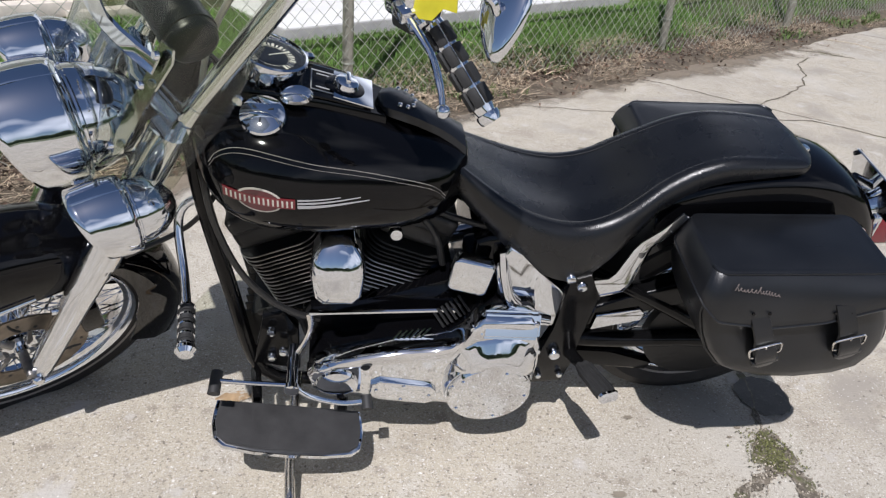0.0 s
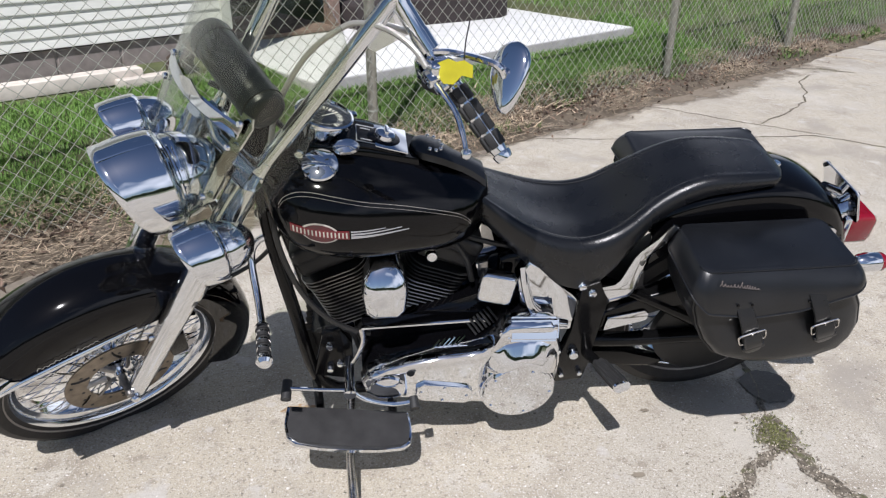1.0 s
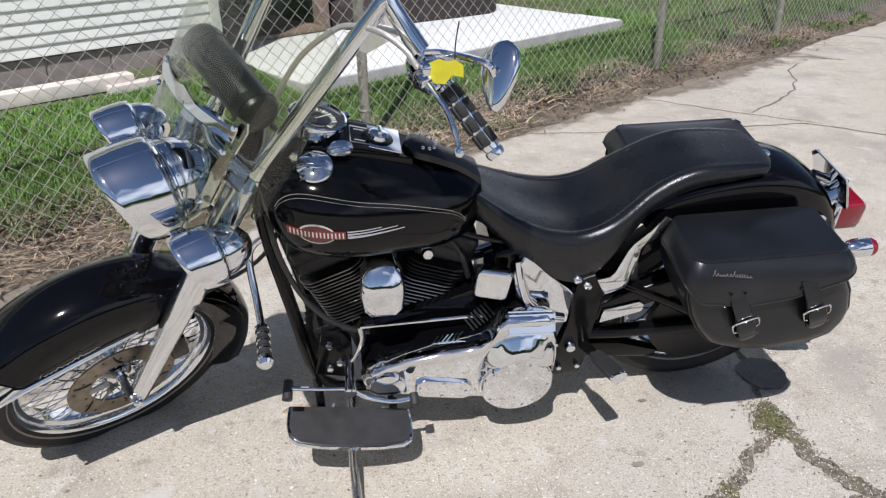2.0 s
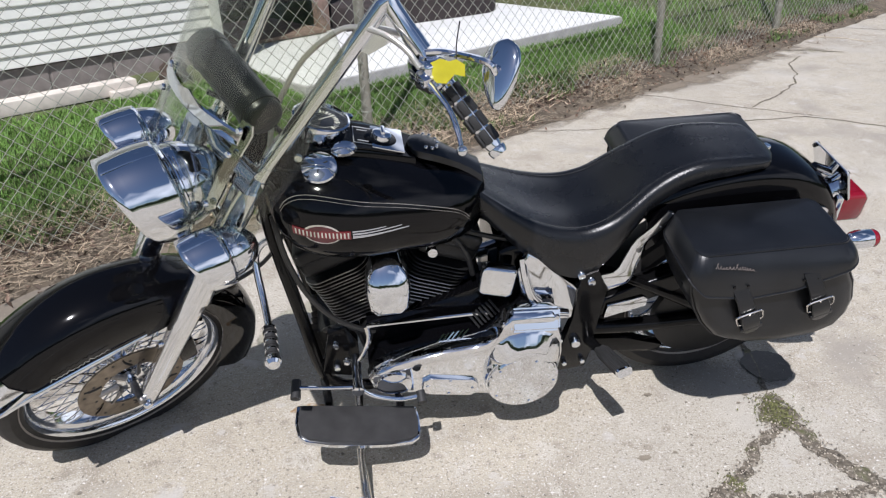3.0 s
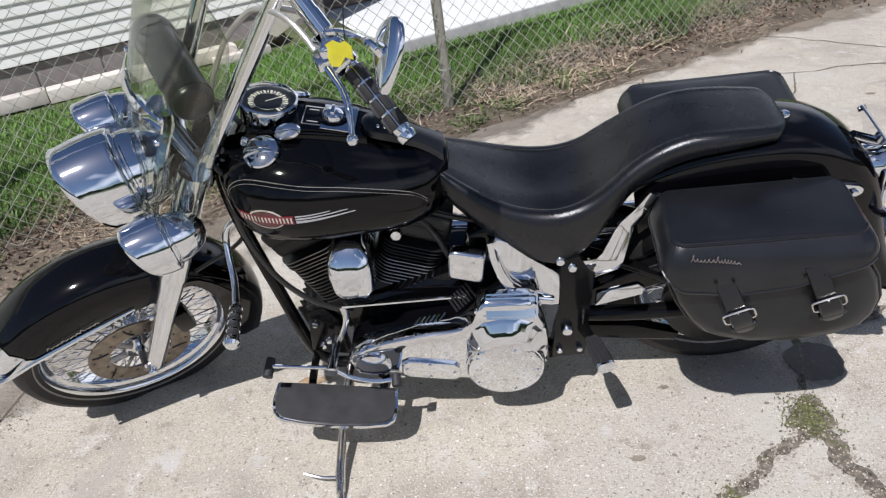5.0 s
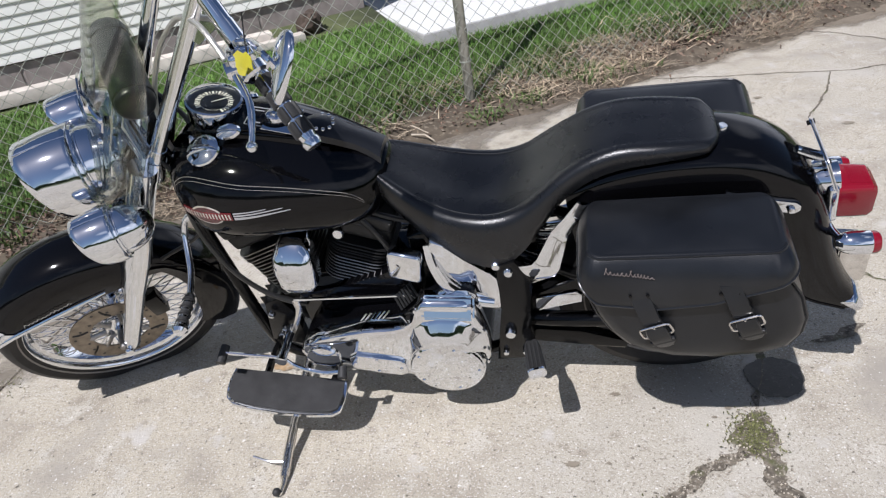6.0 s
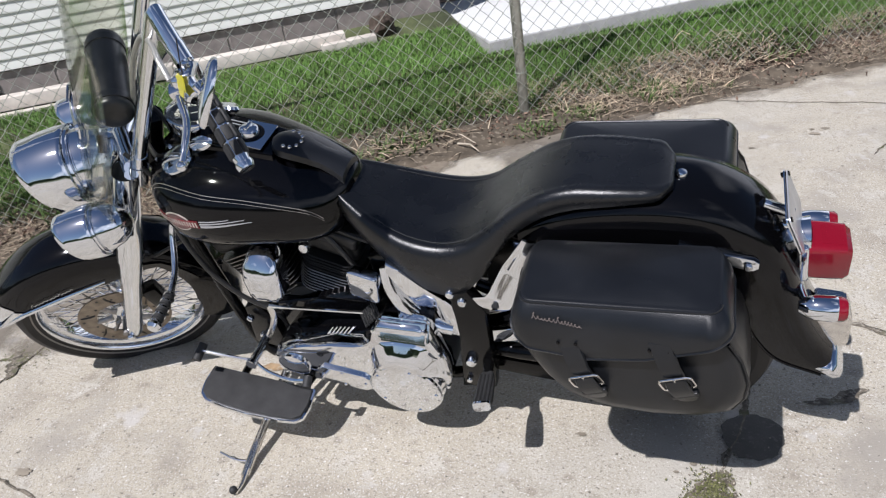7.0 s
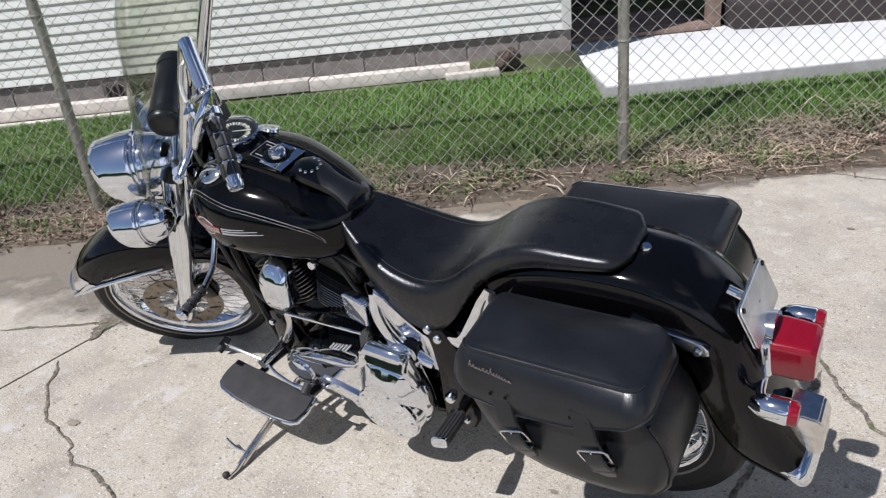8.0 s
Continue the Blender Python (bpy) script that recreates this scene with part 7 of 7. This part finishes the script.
tube(bm, bend([(-1.103, -0.475, 0.145), (-1.15, -0.478, 0.150), (-1.20, -0.468, 0.158)], 3), 0.0042, 8)
part("stand_tang", bm, CHROME, stand)
bm = bmesh.new()
bmesh.ops.create_uvsphere(bm, u_segments=12, v_segments=8, radius=0.012, matrix=Matrix.Translation((-1.098, -0.572, 0.158)))
part("stand_bumper", bm, RUBBER, stand)

# -- regulator, belt guard and pulley, dark parts low on the machine --
bm = bmesh.new()
box(bm, (0.055, 0.17, 0.15), Matrix.Translation((-1.165, 0.0, 0.32)) @ Matrix.Rotation(radians(-8), 4, "Y"), 0.008)
reg = part("regulator", bm, WRINKLE, BIKE, "black finned regulator")
for k in range(7):
    bm = bmesh.new()
    box(bm, (0.020, 0.005, 0.14), Matrix.Translation((-1.20, -0.072 + 0.024 * k, 0.32)) @ Matrix.Rotation(radians(-8), 4, "Y"), 0.001, 1)
    part("regulator_fin", bm, WRINKLE, reg)
bm = bmesh.new()
tube(bm, bend([(-1.18, -0.09, 0.40), (-1.14, -0.12, 0.44), (-1.09, -0.12, 0.42), (-1.07, -0.11, 0.34)], 4), 0.008, 8)
part("oil_line", bm, CABLE, reg)
for x, y, z in ((-1.150, -0.150, 0.405), (-1.125, -0.160, 0.345), (-1.155, -0.140, 0.300)):
    bolt(BIKE, (x, y, z), (0, -1, 0), 0.011, 0.014, name="engine_bolt")
bm = bmesh.new()
slab(bm, [(-1.20, 0.27), (-1.17, 0.43), (-1.12, 0.45), (-1.09, 0.39), (-1.09, 0.24)], 0.03, side(-0.108), 0.006)
part("mount_plate", bm, FRAME, BIKE, "black engine mount plate")
bm = bmesh.new()
lathe(bm, [(0.03, 0), (0.165, 0), (0.172, 0.006), (0.172, 0.030), (0.160, 0.034), (0.06, 0.030), (0.03, 0.030)], axis_pose(REAR_AXLE + Vector((0, -0.078, 0)), (0, -1, 0)), 48)
part("belt_pulley", bm, WRINKLE, BIKE, "black drive belt pulley")
bm = bmesh.new()
slab(bm, [(-0.47, 0.40), (-0.30, 0.47), (-0.12, 0.535), (0.0, 0.535), (0.02, 0.50), (-0.10, 0.48), (-0.28, 0.41), (-0.44, 0.34)], 0.05, side(-0.072), 0.012)
part("belt_guard", bm, FRAME, BIKE, "black belt guard")
bm = bmesh.new()
slab(bm, [(-0.47, 0.215), (-0.30, 0.205), (-0.16, 0.17), (-0.15, 0.20), (-0.28, 0.25), (-0.45, 0.27)], 0.03, side(-0.082), 0.008)
part("lower_belt_guard", bm, FRAME, BIKE, "black lower belt guard")

bm = bmesh.new()
tube(bm, bend([(-1.262, -0.105, 0.83), (-1.245, -0.135, 0.72), (-1.205, -0.150, 0.60), (-1.150, -0.150, 0.51), (-1.09, -0.145, 0.455), (-1.04, -0.14, 0.43)], 5), 0.0075, 8)
part("lower_clutch_cable", bm, CABLE, BIKE, "black clutch cable")
bm = bmesh.new()
lathe(bm, [(0, 0), (0.036, 0), (0.038, 0.006), (0.038, 0.075), (0.033, 0.085), (0, 0.088)], axis_pose((-1.085, 0.02, 0.43), (-0.95, 0, 0.30)), 24)
part("oil_filter", bm, FRAME, BIKE, "black oil filter")
bm = bmesh.new()
box(bm, (0.10, 0.19, 0.15), Matrix.Translation((-1.085, 0.01, 0.50)) @ Matrix.Rotation(radians(-22), 4, "Y"), 0.02, 2)
box(bm, (0.09, 0.17, 0.27), Matrix.Translation((-1.160, 0.03, 0.62)) @ Matrix.Rotation(radians(-20), 4, "Y"), 0.02, 2)
part("front_engine_mount", bm, WRINKLE, BIKE, "black front engine mount and lines")

# -- exhaust on the far side --
for dz, xs in ((0.0, -0.05), (0.10, 0.10)):
    bm = bmesh.new()
    tube(bm, bend([(-1.10 + 2 * dz, 0.11, 0.62), (-1.12 + 2 * dz, 0.17, 0.50), (-1.0, 0.19, 0.33 + dz), (-0.7, 0.20, 0.29 + dz)], 5), 0.024, 12)
    tube(bm, [(-0.7, 0.20, 0.29 + dz), (-0.55, 0.205, 0.29 + dz), (0.25, 0.215, 0.28 + dz * 0.8), (0.33, 0.217, 0.27 + dz * 0.8)], [0.025, 0.042, 0.044, 0.036], 18)
    part("exhaust_pipe", bm, CHROME, BIKE, "long chrome exhaust pipe")
